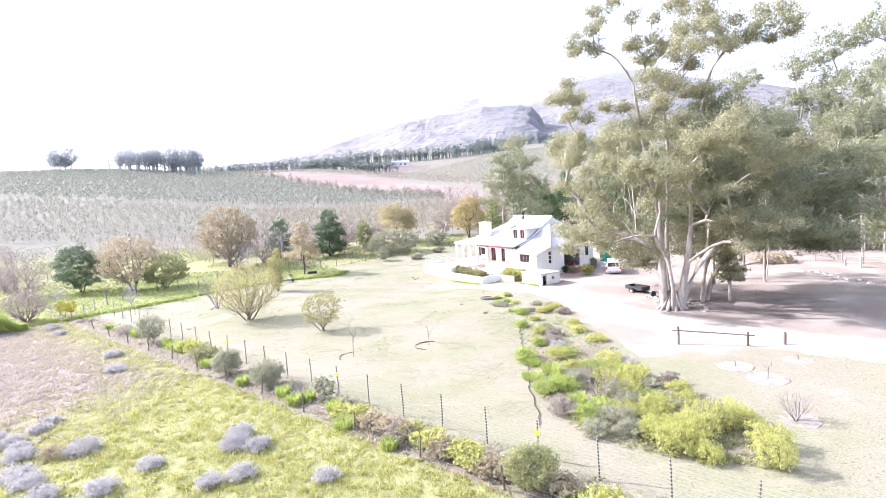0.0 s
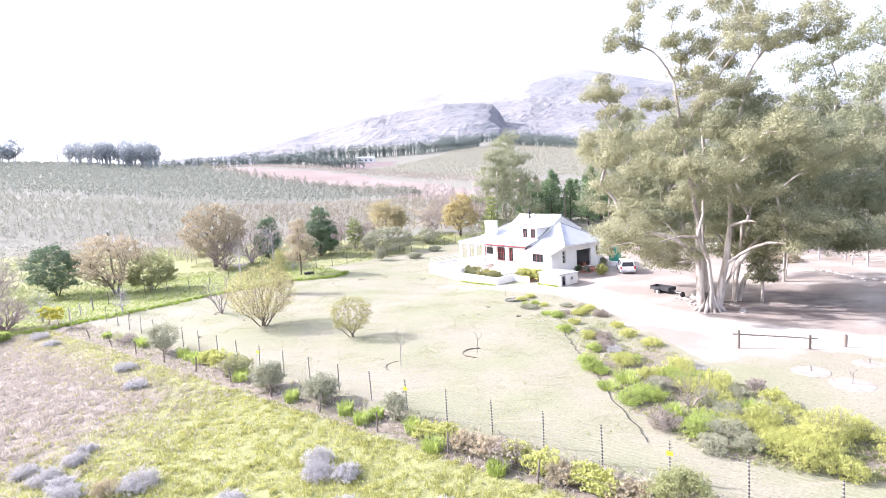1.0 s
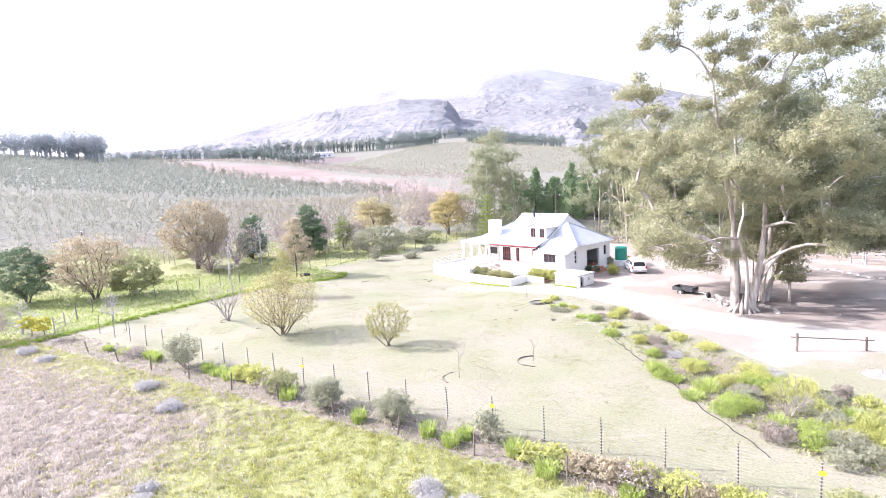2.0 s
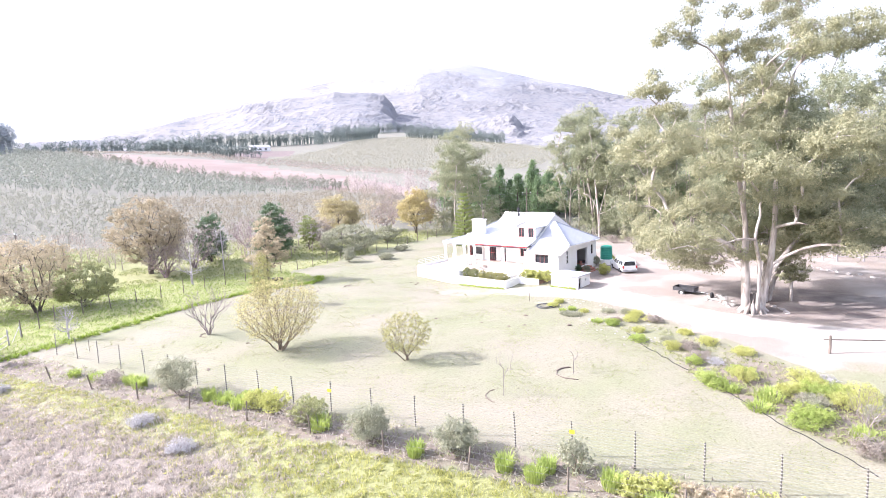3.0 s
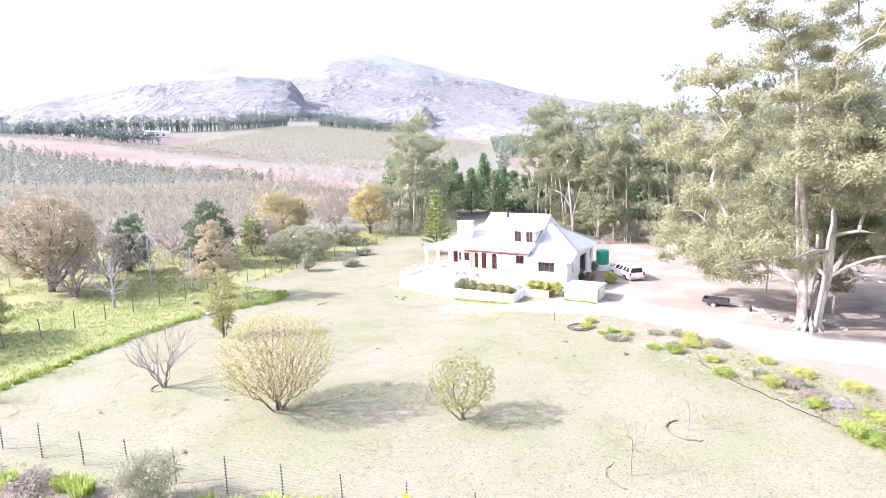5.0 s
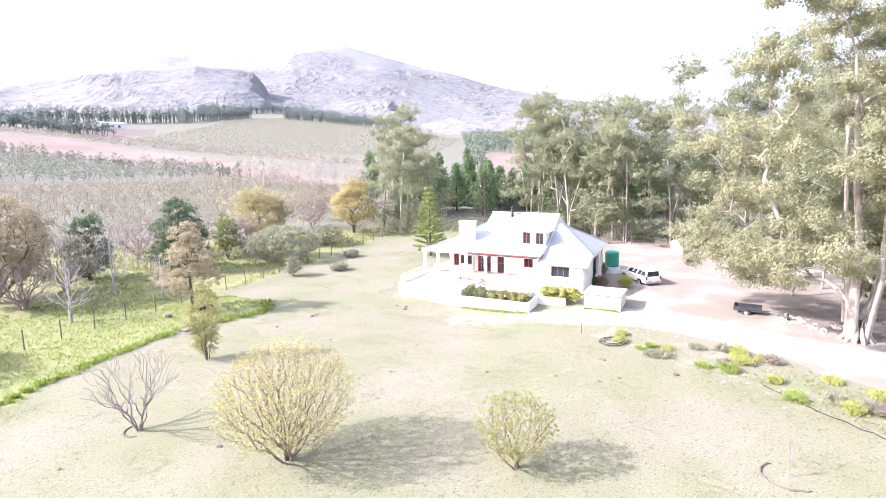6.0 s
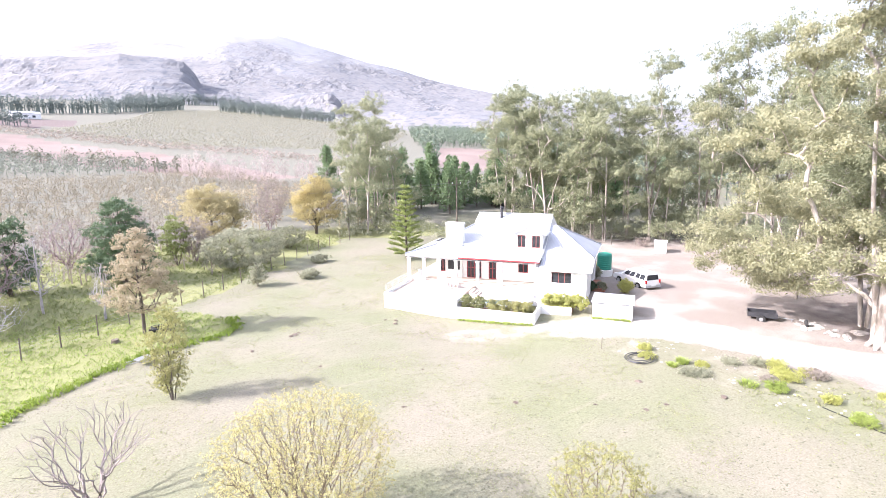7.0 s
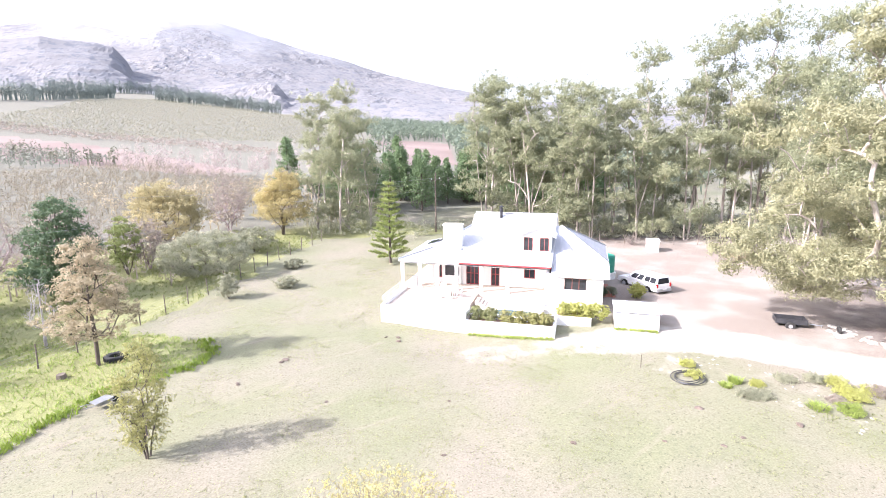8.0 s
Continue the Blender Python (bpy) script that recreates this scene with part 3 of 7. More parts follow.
def house():
    h = thing("house", HM, "white farmhouse with pale metal hipped roof, dormer and verandah", "house")
    # walls: front room, right side, verandah back wall, left and back
    for args, top in (((-4.85, 0.0, 0.0, 3.56, [(-3.25, -1.4, 2.25, 3.3)], 0.12, 0.4, "x"), None),
                      ((0.4, 11.0, 0.0, 4.15, [(2.3, 2.95, 1.9, 3.6), (5.2, 8.3, 0.95, 3.35), (9.4, 10.1, 2.2, 3.5)], -0.28, 0.0, "y"), lambda y: 3.5 + 0.29 * min(y, 2.4)),
                      ((-15.9, -4.85, 0.0, 5.1, [(-12.5, -10.9, FLOOR, 3.72), (-10.1, -9.3, FLOOR, 3.72), (-7.0, -6.0, 2.4, 3.72), (-15.5, -14.9, 2.0, 3.7)], 2.65, 2.93, "x"), None),
                      ((0.4, 2.65, 0.0, 3.4, [], -4.85, -4.57, "y"), lambda y: 3.4 + 0.29 * y),
                      ((2.93, 10.9, 0.0, 4.2, [], -15.9, -15.62, "y"), None),
                      ((-15.9, -0.28, 0.0, 4.1, [], 10.9, 11.1, "x"), None)):
        b = Build()
        wall_with_holes(b, *args, top=top)
        part("wall", b, M_WALL, h, "white plastered wall")
    # floors inside, and partitions that close the view through the openings
    b = Build()
    b.box(-15.6, -0.3, 2.95, 10.88, 0.1, 1.0)
    b.box(-4.55, -0.3, 0.42, 2.93, 0.1, 1.0)
    b.box(-4.5, -3.9, 5.0, 8.6, 1.0, 3.6)
    b.box(-15.5, -0.4, 3.2, 3.3, 1.0, 4.0)
    part("room_partition", b, M_INNER, h)
    # roof faces, each a sheet with thickness
    front = [(-18.4, 0.1, 4.2), (-4.4, 0.1, 4.2), (-4.4, 2.5, 4.85), (-4.4, 7.7, 7.75), (-12.6, 7.7, 7.75), (-12.6, 5.85, 6.72), (-16.0, 2.5, 4.85)]
    for poly in ([front[0], front[1], front[2], front[6]], [front[6], front[2], front[3], front[4], front[5]]):
        b = Build()
        b.slab(poly, 0.1)
        part("roof", b, M_ROOF, h, "white ribbed metal roof slope")
    for poly in ([(-12.6, 7.7, 7.75), (-4.4, 7.7, 7.75), (-4.4, 12.6, 5.4), (-12.6, 12.6, 5.4)],
                 [(-18.4, 0.1, 4.2), (-16.0, 2.5, 4.85), (-12.6, 5.85, 6.72), (-12.6, 7.2, 6.72), (-16.0, 8.6, 4.85), (-18.4, 9.6, 4.2)],
                 [(-18.4, 9.6, 4.2), (-16.0, 8.6, 4.85), (-12.6, 7.2, 6.72), (-12.6, 12.6, 4.3)],
                 [(-4.4, -0.12, 3.62), (0.4, -0.12, 3.56), (0.4, 2.4, 4.3), (-4.4, 2.4, 4.5)],
                 [(-4.4, 2.4, 4.5), (0.4, 2.4, 4.3), (-3.9, 6.7, 6.8), (-4.4, 6.7, 6.8)],
                 [(0.4, 2.4, 4.3), (0.4, 11.2, 4.2), (-3.9, 6.7, 6.8)],
                 [(0.4, 11.2, 4.2), (-4.4, 11.2, 4.2), (-4.4, 6.7, 6.8), (-3.9, 6.7, 6.8)]):
        b = Build()
        b.slab(poly, 0.1)
        part("roof", b, M_ROOF, h)
    # gable ends between the high and the low roofs
    b = Build()
    for x in (-4.5, -12.7):
        b.add([(x, 1.0, 4.2), (x, 12.0, 4.2), (x, 12.0, 5.6), (x, 7.7, 7.6), (x, 2.5, 4.7), (x + 0.12, 1.0, 4.2), (x + 0.12, 12.0, 4.2), (x + 0.12, 12.0, 5.6), (x + 0.12, 7.7, 7.6), (x + 0.12, 2.5, 4.7)],
              [(0, 1, 2, 3, 4), (9, 8, 7, 6, 5)] + [(i, 5 + i, 5 + (i + 1) % 5, (i + 1) % 5) for i in range(5)])
    part("gable", b, M_WALL, h)
    # hip and ridge caps
    b = Build()
    for p, q in (((-18.4, 0.1, 4.24), (-16.0, 2.5, 4.89)), ((-16.0, 2.5, 4.89), (-12.6, 5.85, 6.76)), ((-12.6, 7.7, 7.8), (-4.4, 7.7, 7.8)), ((0.4, 2.4, 4.33), (-3.9, 6.7, 6.83)), ((0.4, 11.2, 4.24), (-3.9, 6.7, 6.83))):
        b.tube([p, q], [0.09, 0.09], 6)
    part("ridge_cap", b, M_STEEL, h, "grey metal ridge capping")
    # fascia and gutter
    b = Build()
    b.box(-12.6, -4.4, 0.04, 0.08, 4.04, 4.16)
    part("fascia", b, M_RED, h, "dark red painted fascia board")
    b = Build()
    b.box(-18.4, -12.62, 0.04, 0.08, 4.0, 4.16)
    b.box(-18.44, -18.41, 0.1, 9.6, 4.0, 4.16)
    part("fascia", b, M_WALL, h)
    for line in ([(-4.4, -0.18, 3.53), (0.45, -0.18, 3.47)], [(0.46, -0.1, 3.5), (0.46, 2.4, 4.2), (0.46, 11.2, 4.1)]):
        b = Build()
        b.tube(line, [0.05] * len(line), 8)
        part("gutter", b, M_WALL, h)
    # ceiling of the verandah
    b = Build()
    b.box(-18.2, -4.9, 0.2, 2.6, 3.86, 3.9)
    b.box(-18.2, -15.95, 2.6, 9.4, 3.86, 3.9)
    part("soffit", b, M_WALL, h)
    # columns
    for x in (-18.1, -16.4, -14.7, -12.9, -10.6, -8.2):
        b = Build()
        b.box(x - 0.14, x + 0.14, 0.2, 0.48, FLOOR, 3.86)
        b.box(x - 0.18, x + 0.18, 0.16, 0.52, 3.7, 3.86)
        b.box(x - 0.18, x + 0.18, 0.16, 0.52, FLOOR, FLOOR + 0.12)
        part("column", b, M_WALL, h)
    # chimney with its cap
    b = Build()
    b.box(-14.7, -12.95, 2.4, 3.35, 1.5, 7.1)
    b.box(-14.76, -12.89, 2.34, 3.41, 7.1, 7.26, inset=0.03)
    part("chimney", b, M_WALL, h, "squat white plastered chimney")
    b = Build()
    b.box(-14.5, -13.15, 2.36, 2.396, 2.35, 3.3)
    part("fireplace_opening", b, M_BLACK, h)
    # stove pipe
    b = Build()
    b.lathe([(0.15, 6.4), (0.15, 8.15), (0.2, 8.17), (0.2, 8.3), (0.12, 8.35), (0.12, 8.42), (0.24, 8.44), (0.24, 8.5), (0.05, 8.62)], 12, pose(-9.9, 7.1, 0))
    part("stove_pipe", b, M_BLACK, h, "black metal flue pipe with cowl", smooth=False)
    # dormer
    dm = part("dormer", dormer_wall(), M_WALL, h, "white dormer with two windows")
    for poly in ([(-7.85, 2.2, 6.4), (-6.0, 2.2, 7.2), (-6.0, 6.5, 7.2), (-7.85, 4.9, 6.4)], [(-6.0, 2.2, 7.2), (-4.15, 2.2, 6.4), (-4.15, 4.9, 6.4), (-6.0, 6.5, 7.2)]):
        b = Build()
        b.slab(poly, 0.08)
        part("dormer_roof", b, M_ROOF, dm)
    for x in (-7.1, -5.65):
        window(h, pose(x, 2.62, 5.05), 0.85, 1.25, bars=1, label="brown framed dormer window")
    # windows and doors
    window(h, pose(-3.25, 0.26, 1.75), 1.9, 1.55, bars=2, label="wide brown framed window")
    window(h, pose(-12.5, 2.76, FLOOR), 1.6, 2.2, "door", M_RED, 3, 1, "dark red glazed double door")
    window(h, pose(-10.1, 2.76, FLOOR), 0.8, 2.2, "door", M_RED, 1, 1, "dark red glazed door")
    window(h, pose(-7.0, 2.76, 2.4), 1.0, 1.3, bars=1, mat=M_RED)
    window(h, pose(-15.5, 2.76, 2.0), 0.6, 1.7, bars=1, mat=M_RED)
    window(h, pose(-0.14, 2.3, 1.9, 0, 0, 90), 0.65, 1.7, bars=0, mat=M_WALL, rows=2)
    window(h, pose(-0.14, 9.4, 2.2, 0, 0, 90), 0.7, 1.3, bars=0)
    # porch recess on the side, with brick steps
    b = Build()
    for i in range(4):
        b.box(0.0, 1.7 - 0.32 * i, 5.3, 8.2, 0.02 + i * 0.22, 0.22 + i * 0.22, inset=0.01)
    part("steps", b, M_BRICK, h, "red brick entrance steps")
    b = Build()
    b.box(-3.9, -0.3, 5.2, 8.3, 0.9, 1.02)
    part("porch_floor", b, M_BRICK, h)
    for y, s in ((5.6, 0.2), (7.7, 0.24)):
        b = Build()
        b.lathe([(s * 0.7, 1.02), (s, 1.4), (s * 0.9, 1.42)], 10, pose(-0.7, y, 0))
        part("flower_pot", b, M_BRICK, h)
    # raised verandah floor
    b = Build()
    b.box(-18.4, -4.85, 0.0, 2.65, 0.0, FLOOR)
    b.box(-18.4, -15.9, 2.65, 9.6, 0.0, FLOOR)
    part("verandah_floor", b, M_PAVE, h, "pale paved verandah floor")
    # solar heater panels on the left hip
    def hip(d):
        return 4.28 + 0.271 * min(d, 2.4) + 0.55 * max(0, d - 2.4)
    for i in range(3):
        t0 = 0.16 + 0.2 * i
        b = Build()
        x0, x1, z0, z1 = -18.4 + 5.8 * t0, -18.4 + 5.8 * (t0 + 0.17), hip(5.8 * t0), hip(5.8 * (t0 + 0.17))
        b.slab([(x0, 6.2, z0), (x1, 6.2, z1), (x1, 8.2 - 1.2 * t0, z1), (x0, 8.2 - 1.2 * t0, z0)], 0.05)
        part("solar_panel", b, M_GLASS, h, "dark solar heating panel")
    return h


def dormer_wall():
    b = Build()
    wall_with_holes(b, -7.4, -4.6, 4.9, 6.35, [(-7.1, -6.25, 5.05, 6.3), (-5.65, -4.8, 5.05, 6.3)], 2.55, 2.7)
    b.add([(-7.4, 2.55, 6.35), (-4.6, 2.55, 6.35), (-4.6, 2.55, 6.52), (-6.0, 2.55, 7.1), (-7.4, 2.55, 6.52), (-7.4, 2.7, 6.35), (-4.6, 2.7, 6.35), (-4.6, 2.7, 6.52), (-6.0, 2.7, 7.1), (-7.4, 2.7, 6.52)],
          [(0, 1, 2, 3, 4), (9, 8, 7, 6, 5)] + [(i, 5 + i, 5 + (i + 1) % 5, (i + 1) % 5) for i in range(5)])
    for x in (-7.4, -4.75):
        b.add([(x, 2.7, 5.0), (x, 5.2, 6.3), (x, 5.2, 6.5), (x, 2.7, 6.5), (x + 0.15, 2.7, 5.0), (x + 0.15, 5.2, 6.3), (x + 0.15, 5.2, 6.5), (x + 0.15, 2.7, 6.5)],
              [(0, 1, 2, 3), (7, 6, 5, 4), (0, 4, 5, 1), (1, 5, 6, 2), (2, 6, 7, 3), (3, 7, 4, 0)])
    b.box(-7.25, -4.75, 3.4, 3.5, 5.0, 6.4)
    return b


house()


def terrace():
    t = thing("terrace", HM, "raised white-walled terrace in front of the farmhouse", "terrace", kind="structure")
    b = Build()
    b.box(-17.6, -10.8, -6.0, -0.004, -0.6, FLOOR - 0.06)
    part("paving", b, M_PAVE, t, "pale terrace paving")
    b = Build()
    b.box(-17.8, -10.6, -6.2, -5.996, -0.9, FLOOR + 0.25)
    b.box(-17.8, -17.596, -5.996, 0.0, -0.9, FLOOR + 0.25)
    b.box(-10.804, -10.6, -5.996, -4.4, -0.9, FLOOR + 0.1)
    part("parapet", b, M_WALL, t, "white plastered parapet wall")
    b = Build()
    b.box(-10.6, -3.6, -6.2, -6.0, -0.9, 0.98)
    b.box(-3.8, -3.6, -5.996, -3.2, -0.9, 0.98)
    b.box(-3.6, -0.9, -3.2, -3.0, -0.3, 0.9)
    part("garden_wall", b, M_WALL, t, "low white plastered garden wall")
    b = Build()
    b.box(-10.6, -3.8, -5.996, -4.7, -0.3, 0.7)
    b.box(-3.6, -0.9, -2.996, -1.2, -0.3, 0.6)
    part("planting_bed", b, M_SOIL, t)
    b = Build()
    b.box(-10.6, -4.85, -4.7, -0.01, -0.3, 1.0)
    b.box(-4.85, -0.9, -1.2, 0.1, -0.3, 0.7)
    part("pool_deck", b, M_WALL, t)
    b = Build()
    b.lathe([(0.72, 1.004), (0.72, 1.02)], 20, pose(-7.2, -3.6, 0) @ Matrix.Diagonal((2.6, 1.0, 1, 1)))
    part("pool", b, M_WATER, t, "small dark garden pool")
    b = Build()
    for i in range(4):
        b.box(-10.6 + 0.3 * i, -10.3 + 0.3 * i, -2.6, -1.2, 1.0, 1.45 - 0.12 * i)
    part("step", b, M_PAVE, t)
    b = Build()
    for i in range(5):
        x = -17.7
        b.tube([(x, -5.9 + 1.35 * i, FLOOR + 0.25), (x, -5.9 + 1.35 * i, FLOOR + 0.95)], [0.02, 0.02], 5)
    for z in (0.5, 0.72, 0.95):
        b.tube([(-17.7, -5.9, FLOOR + z), (-17.7, -0.4, FLOOR + z)], [0.018, 0.018], 5)
    part("railing", b, M_PLASTIC, t, "white metal railing")


terrace()


def shed():
    s = thing("shed", HM @ pose(0.9, -3.3, -0.15), "small white plastered lean-to shed beside the drive", "shed")
    b = Build()
    wall_with_holes(b, 0, 3.3, 0, 1.75, [], 0, 0.2)
    wall_with_holes(b, 0, 3.3, 0, 1.75, [], 3.0, 3.2)
    wall_with_holes(b, 0.2, 3.0, 0, 1.75, [(0.35, 1.05, 0, 1.6), (1.9, 2.3, 1.0, 1.35)], 3.1, 3.3, "y")
    wall_with_holes(b, 0.2, 3.0, 0, 1.75, [], 0.0, 0.2, "y")
    part("wall", b, M_WALL, s)
    b = Build()
    b.slab([(-0.12, -0.12, 1.93), (3.42, -0.12, 1.93), (3.42, 3.32, 1.83), (-0.12, 3.32, 1.83)], 0.1)
    part("roof", b, M_ROOF, s, "flat pale metal roof sheet")
    b = Build()
    b.box(2.9, 2.94, 0.38, 1.02, 0.02, 1.58)
    part("door", b, M_BLACK, s, "dark half-open doorway")


shed()


def water_tank():
    t = thing("water_tank", pose(22.95, 74.8, -0.1), "green plastic water tank on a white plinth", "water tank")
    b = Build()
    prof = [(0.78, 1.2)]
    for i in range(7):
        prof += [(0.78, 1.25 + 0.24 * i), (0.81, 1.31 + 0.24 * i), (0.81, 1.39 + 0.24 * i)]
    prof += [(0.7, 3.02), (0.3, 3.14), (0.2, 3.16)]
    b.lathe(prof, 24)
    part("body", b, M_TANK, t)
    b = Build()
    b.lathe([(0.95, -0.2), (0.95, 1.15), (0.9, 1.2)], 24)
    part("plinth", b, M_WALL, t, "round white plinth")


water_tank()


def pickup():
    """A double-cab pickup with a canopy; x forward."""
    c = thing("pickup_truck", pose(21.77, 67.86, 0.12, 0, 0, 73), "white double-cab pickup with canopy parked on reddish soil", "car")
    b = Build()
    side = [(-0.02, 0.5), (-0.02, 1.08), (3.9, 1.1), (5.0, 1.02), (5.22, 0.88), (5.25, 0.5), (4.75, 0.42), (4.65, 0.7), (4.25, 0.82), (3.85, 0.7), (3.75, 0.42), (1.65, 0.42), (1.55, 0.7), (1.15, 0.82), (0.75, 0.7), (0.65, 0.42), (0.2, 0.45)]
    k = len(side)
    b.add([(x, -0.95, z) for x, z in side] + [(x, 0.95, z) for x, z in side], [tuple(range(k)), tuple(range(2 * k - 1, k - 1, -1))] + [(i, k + i, k + (i + 1) % k, (i + 1) % k) for i in range(k)])
    lower = part("body", b, M_CAR, c)
    bv = lower.modifiers.new("bevel", "BEVEL")
    bv.width, bv.segments, bv.limit_method = 0.05, 2, "ANGLE"

    def cabin(x, h, s, off=0.0):
        """A place on the cabin's side, at x along its foot and h of its height."""
        lo, hi = (0.0, 4.05), (0.1, 3.15)
        f = (x - lo[0]) / (lo[1] - lo[0])
        return (x * (1 - h) + (hi[0] + f * (hi[1] - hi[0])) * h, s * (0.93 - 0.19 * h + off), 1.06 + 0.78 * h)
    b = Build()
    b.add([cabin(0, 0, -1), cabin(4.05, 0, -1), cabin(4.05, 0, 1), cabin(0, 0, 1), cabin(0, 1, -1), cabin(4.05, 1, -1), cabin(4.05, 1, 1), cabin(0, 1, 1)],
          [(3, 2, 1, 0), (4, 5, 6, 7), (0, 1, 5, 4), (1, 2, 6, 5), (2, 3, 7, 6), (3, 0, 4, 7)])
    top = part("cabin", b, M_CAR, c, "white cab and canopy")
    bv = top.modifiers.new("bevel", "BEVEL")
    bv.width, bv.segments, bv.limit_method = 0.06, 2, "ANGLE"
    for s in (-1, 1):
        for x0, x1 in ((0.2, 0.95), (1.05, 1.75), (2.0, 2.75), (2.85, 3.75)):
            b = Build()
            q = [(x0, 0.2), (x1, 0.2), (x1 - (0.1 if x1 > 3 else 0.0), 0.85), (x0, 0.85)]
            v = [cabin(x, h, s, 0.012) for x, h in q] + [cabin(x, h, s, -0.03) for x, h in q]
            b.add(v, [(0, 1, 2, 3), (7, 6, 5, 4), (0, 4, 5, 1), (1, 5, 6, 2), (2, 6, 7, 3), (3, 7, 4, 0)])
            part("side_window", b, M_GLASS, c, "dark tinted side window")
    b = Build()
    b.add([(0.01, -0.74, 1.2), (0.01, 0.74, 1.2), (0.075, 0.62, 1.72), (0.075, -0.62, 1.72), (0.06, -0.74, 1.2), (0.06, 0.74, 1.2), (0.12, 0.62, 1.72), (0.12, -0.62, 1.72)],
          [(3, 2, 1, 0), (4, 5, 6, 7), (0, 1, 5, 4), (1, 2, 6, 5), (2, 3, 7, 6), (3, 0, 4, 7)])
    part("rear_window", b, M_GLASS, c)
    b = Build()
    b.add([(3.98, -0.76, 1.14), (3.98, 0.76, 1.14), (3.24, 0.64, 1.78), (3.24, -0.64, 1.78), (3.9, -0.76, 1.12), (3.9, 0.76, 1.12), (3.16, 0.64, 1.76), (3.16, -0.64, 1.76)],
          [(0, 1, 2, 3), (7, 6, 5, 4), (0, 4, 5, 1), (1, 5, 6, 2), (2, 6, 7, 3), (3, 7, 4, 0)])
    part("windscreen", b, M_GLASS, c)
    b = Build()
    b.box(-0.16, 0.1, -0.93, 0.93, 0.45, 0.68, inset=0.02)
    part("bumper", b, M_STEEL, c, "chrome rear bumper")
    b = Build()
    b.box(-0.17, -0.155, -0.26, 0.26, 0.62, 0.74)
    part("number_plate", b, M_PLASTIC, c)
    for s in (-1, 1):
        b = Build()
        b.box(-0.07, 0.05, s * 0.85 - 0.09, s * 0.85 + 0.09, 0.85, 1.2)
        part("tail_lamp", b, M_LAMP, c, "red tail lamp")
        for x in (1.15, 4.25):
            wheel = pose(x, s * 0.84, 0.37, 90, 0, 0)
            b = Build()
            b.lathe([(0.24, -0.12), (0.34, -0.13), (0.375, -0.09), (0.375, 0.09), (0.34, 0.13), (0.24, 0.12)], 20, wheel)
            w = part("wheel", b, M_RUBBER, c, "black tyre")
            b = Build()
            b.lathe([(0.24, -0.135), (0.2, -0.12), (0.2, 0.12), (0.24, 0.135)], 14, wheel)
            part("rim", b, M_STEEL, w)
        b = Build()
        b.box(3.3, 3.45, s * 1.02 - 0.1, s * 1.02 + 0.1, 1.2, 1.38, inset=0.02)
        part("mirror", b, M_CAR, c)


pickup()


# ---- plants ----
UP = np.array([0, 0, 1.0])


def unit(v):
    return v / (np.linalg.norm(v) + 1e-9)


def on(x, y, dz=-0.06):
    return (x, y, float(land(x, y)) + dz)


def sample(rng, envs, n):
    """Places in a crown made of ellipsoids (x, y, z, rx, ry, rz, share, hollow)."""
    share = np.array([e[6] for e in envs], float)
    out = []
    for e, k in zip(envs, np.round(n * share / share.sum()).astype(int)):
        u = rng.normal(size=(k, 3))
        u /= np.linalg.norm(u, axis=1)[:, None]
        u *= rng.uniform(e[7], 1, (k, 1)) ** 0.6
        out.append(u * np.array(e[3:6]) + np.array(e[:3]))
    return np.concatenate(out)


def branches(b, rng, roots, targets, r_tip, power=0.5, direct=0.45, lift=0.12, wob=0.05, thick=None):
    """Limbs from the root lines to every target: each joins the wood nearest to it, and wood thickens with what it bears."""
    pos, par, length, chains = [], [], [], []
    for line in roots:
        ids = []
        for i, p in enumerate(line):
            pos.append(np.array(p, float))
            par.append(ids[-1] if ids else -1)
            length.append(0 if i == 0 else length[-1] + np.linalg.norm(pos[-1] - pos[-2]))
            ids.append(len(pos) - 1)
        chains.append(ids)
    base = np.mean([line[0] for line in roots], 0)
    tips = []
    for c in targets[np.argsort(np.linalg.norm(targets - base, axis=1))]:
        P = np.array(pos)
        d = np.linalg.norm(P - c, axis=1)
        low = np.maximum(0, P[:, 2] - c[2] - 0.2 * d)
        j = int(np.argmin(d + direct * np.array(length) + 2.0 * low))
        k = 3 if d[j] < 1.5 else 5
        a, ids = pos[j], [j]
        side = rng.normal(size=3) * wob * d[j]
        for i in range(1, k + 1):
            s = i / k
            q = a + (c - a) * s + UP * math.sin(math.pi * s) * lift * d[j] + side * math.sin(math.pi * s) + rng.normal(0, wob * 0.25, 3) * d[j] * (s < 1)
            length.append(length[ids[-1]] + np.linalg.norm(q - pos[ids[-1]]))
            pos.append(q)
            par.append(ids[-1])
            ids.append(len(pos) - 1)
        chains.append(ids)
        tips.append(ids[-1])
    load = np.zeros(len(pos))
    for t in tips:
        i = t
        while i >= 0:
            load[i] += 1
            i = par[i]
    rad = r_tip * np.maximum(load, 0.6) ** power
    if thick:
        rad *= np.array([thick(p) for p in pos])
    for n, ids in enumerate(chains):
        r = rad[ids].copy()
        if n >= len(roots):
            r[0] = min(r[0], r[1] * 1.25)
        w = r.max()
        b.tube(np.array([pos[i] for i in ids]), r, 10 if w > 0.3 else 7 if w > 0.12 else 4 if w > 0.04 else 3, caps=False)
    return np.array([pos[i] for i in tips])


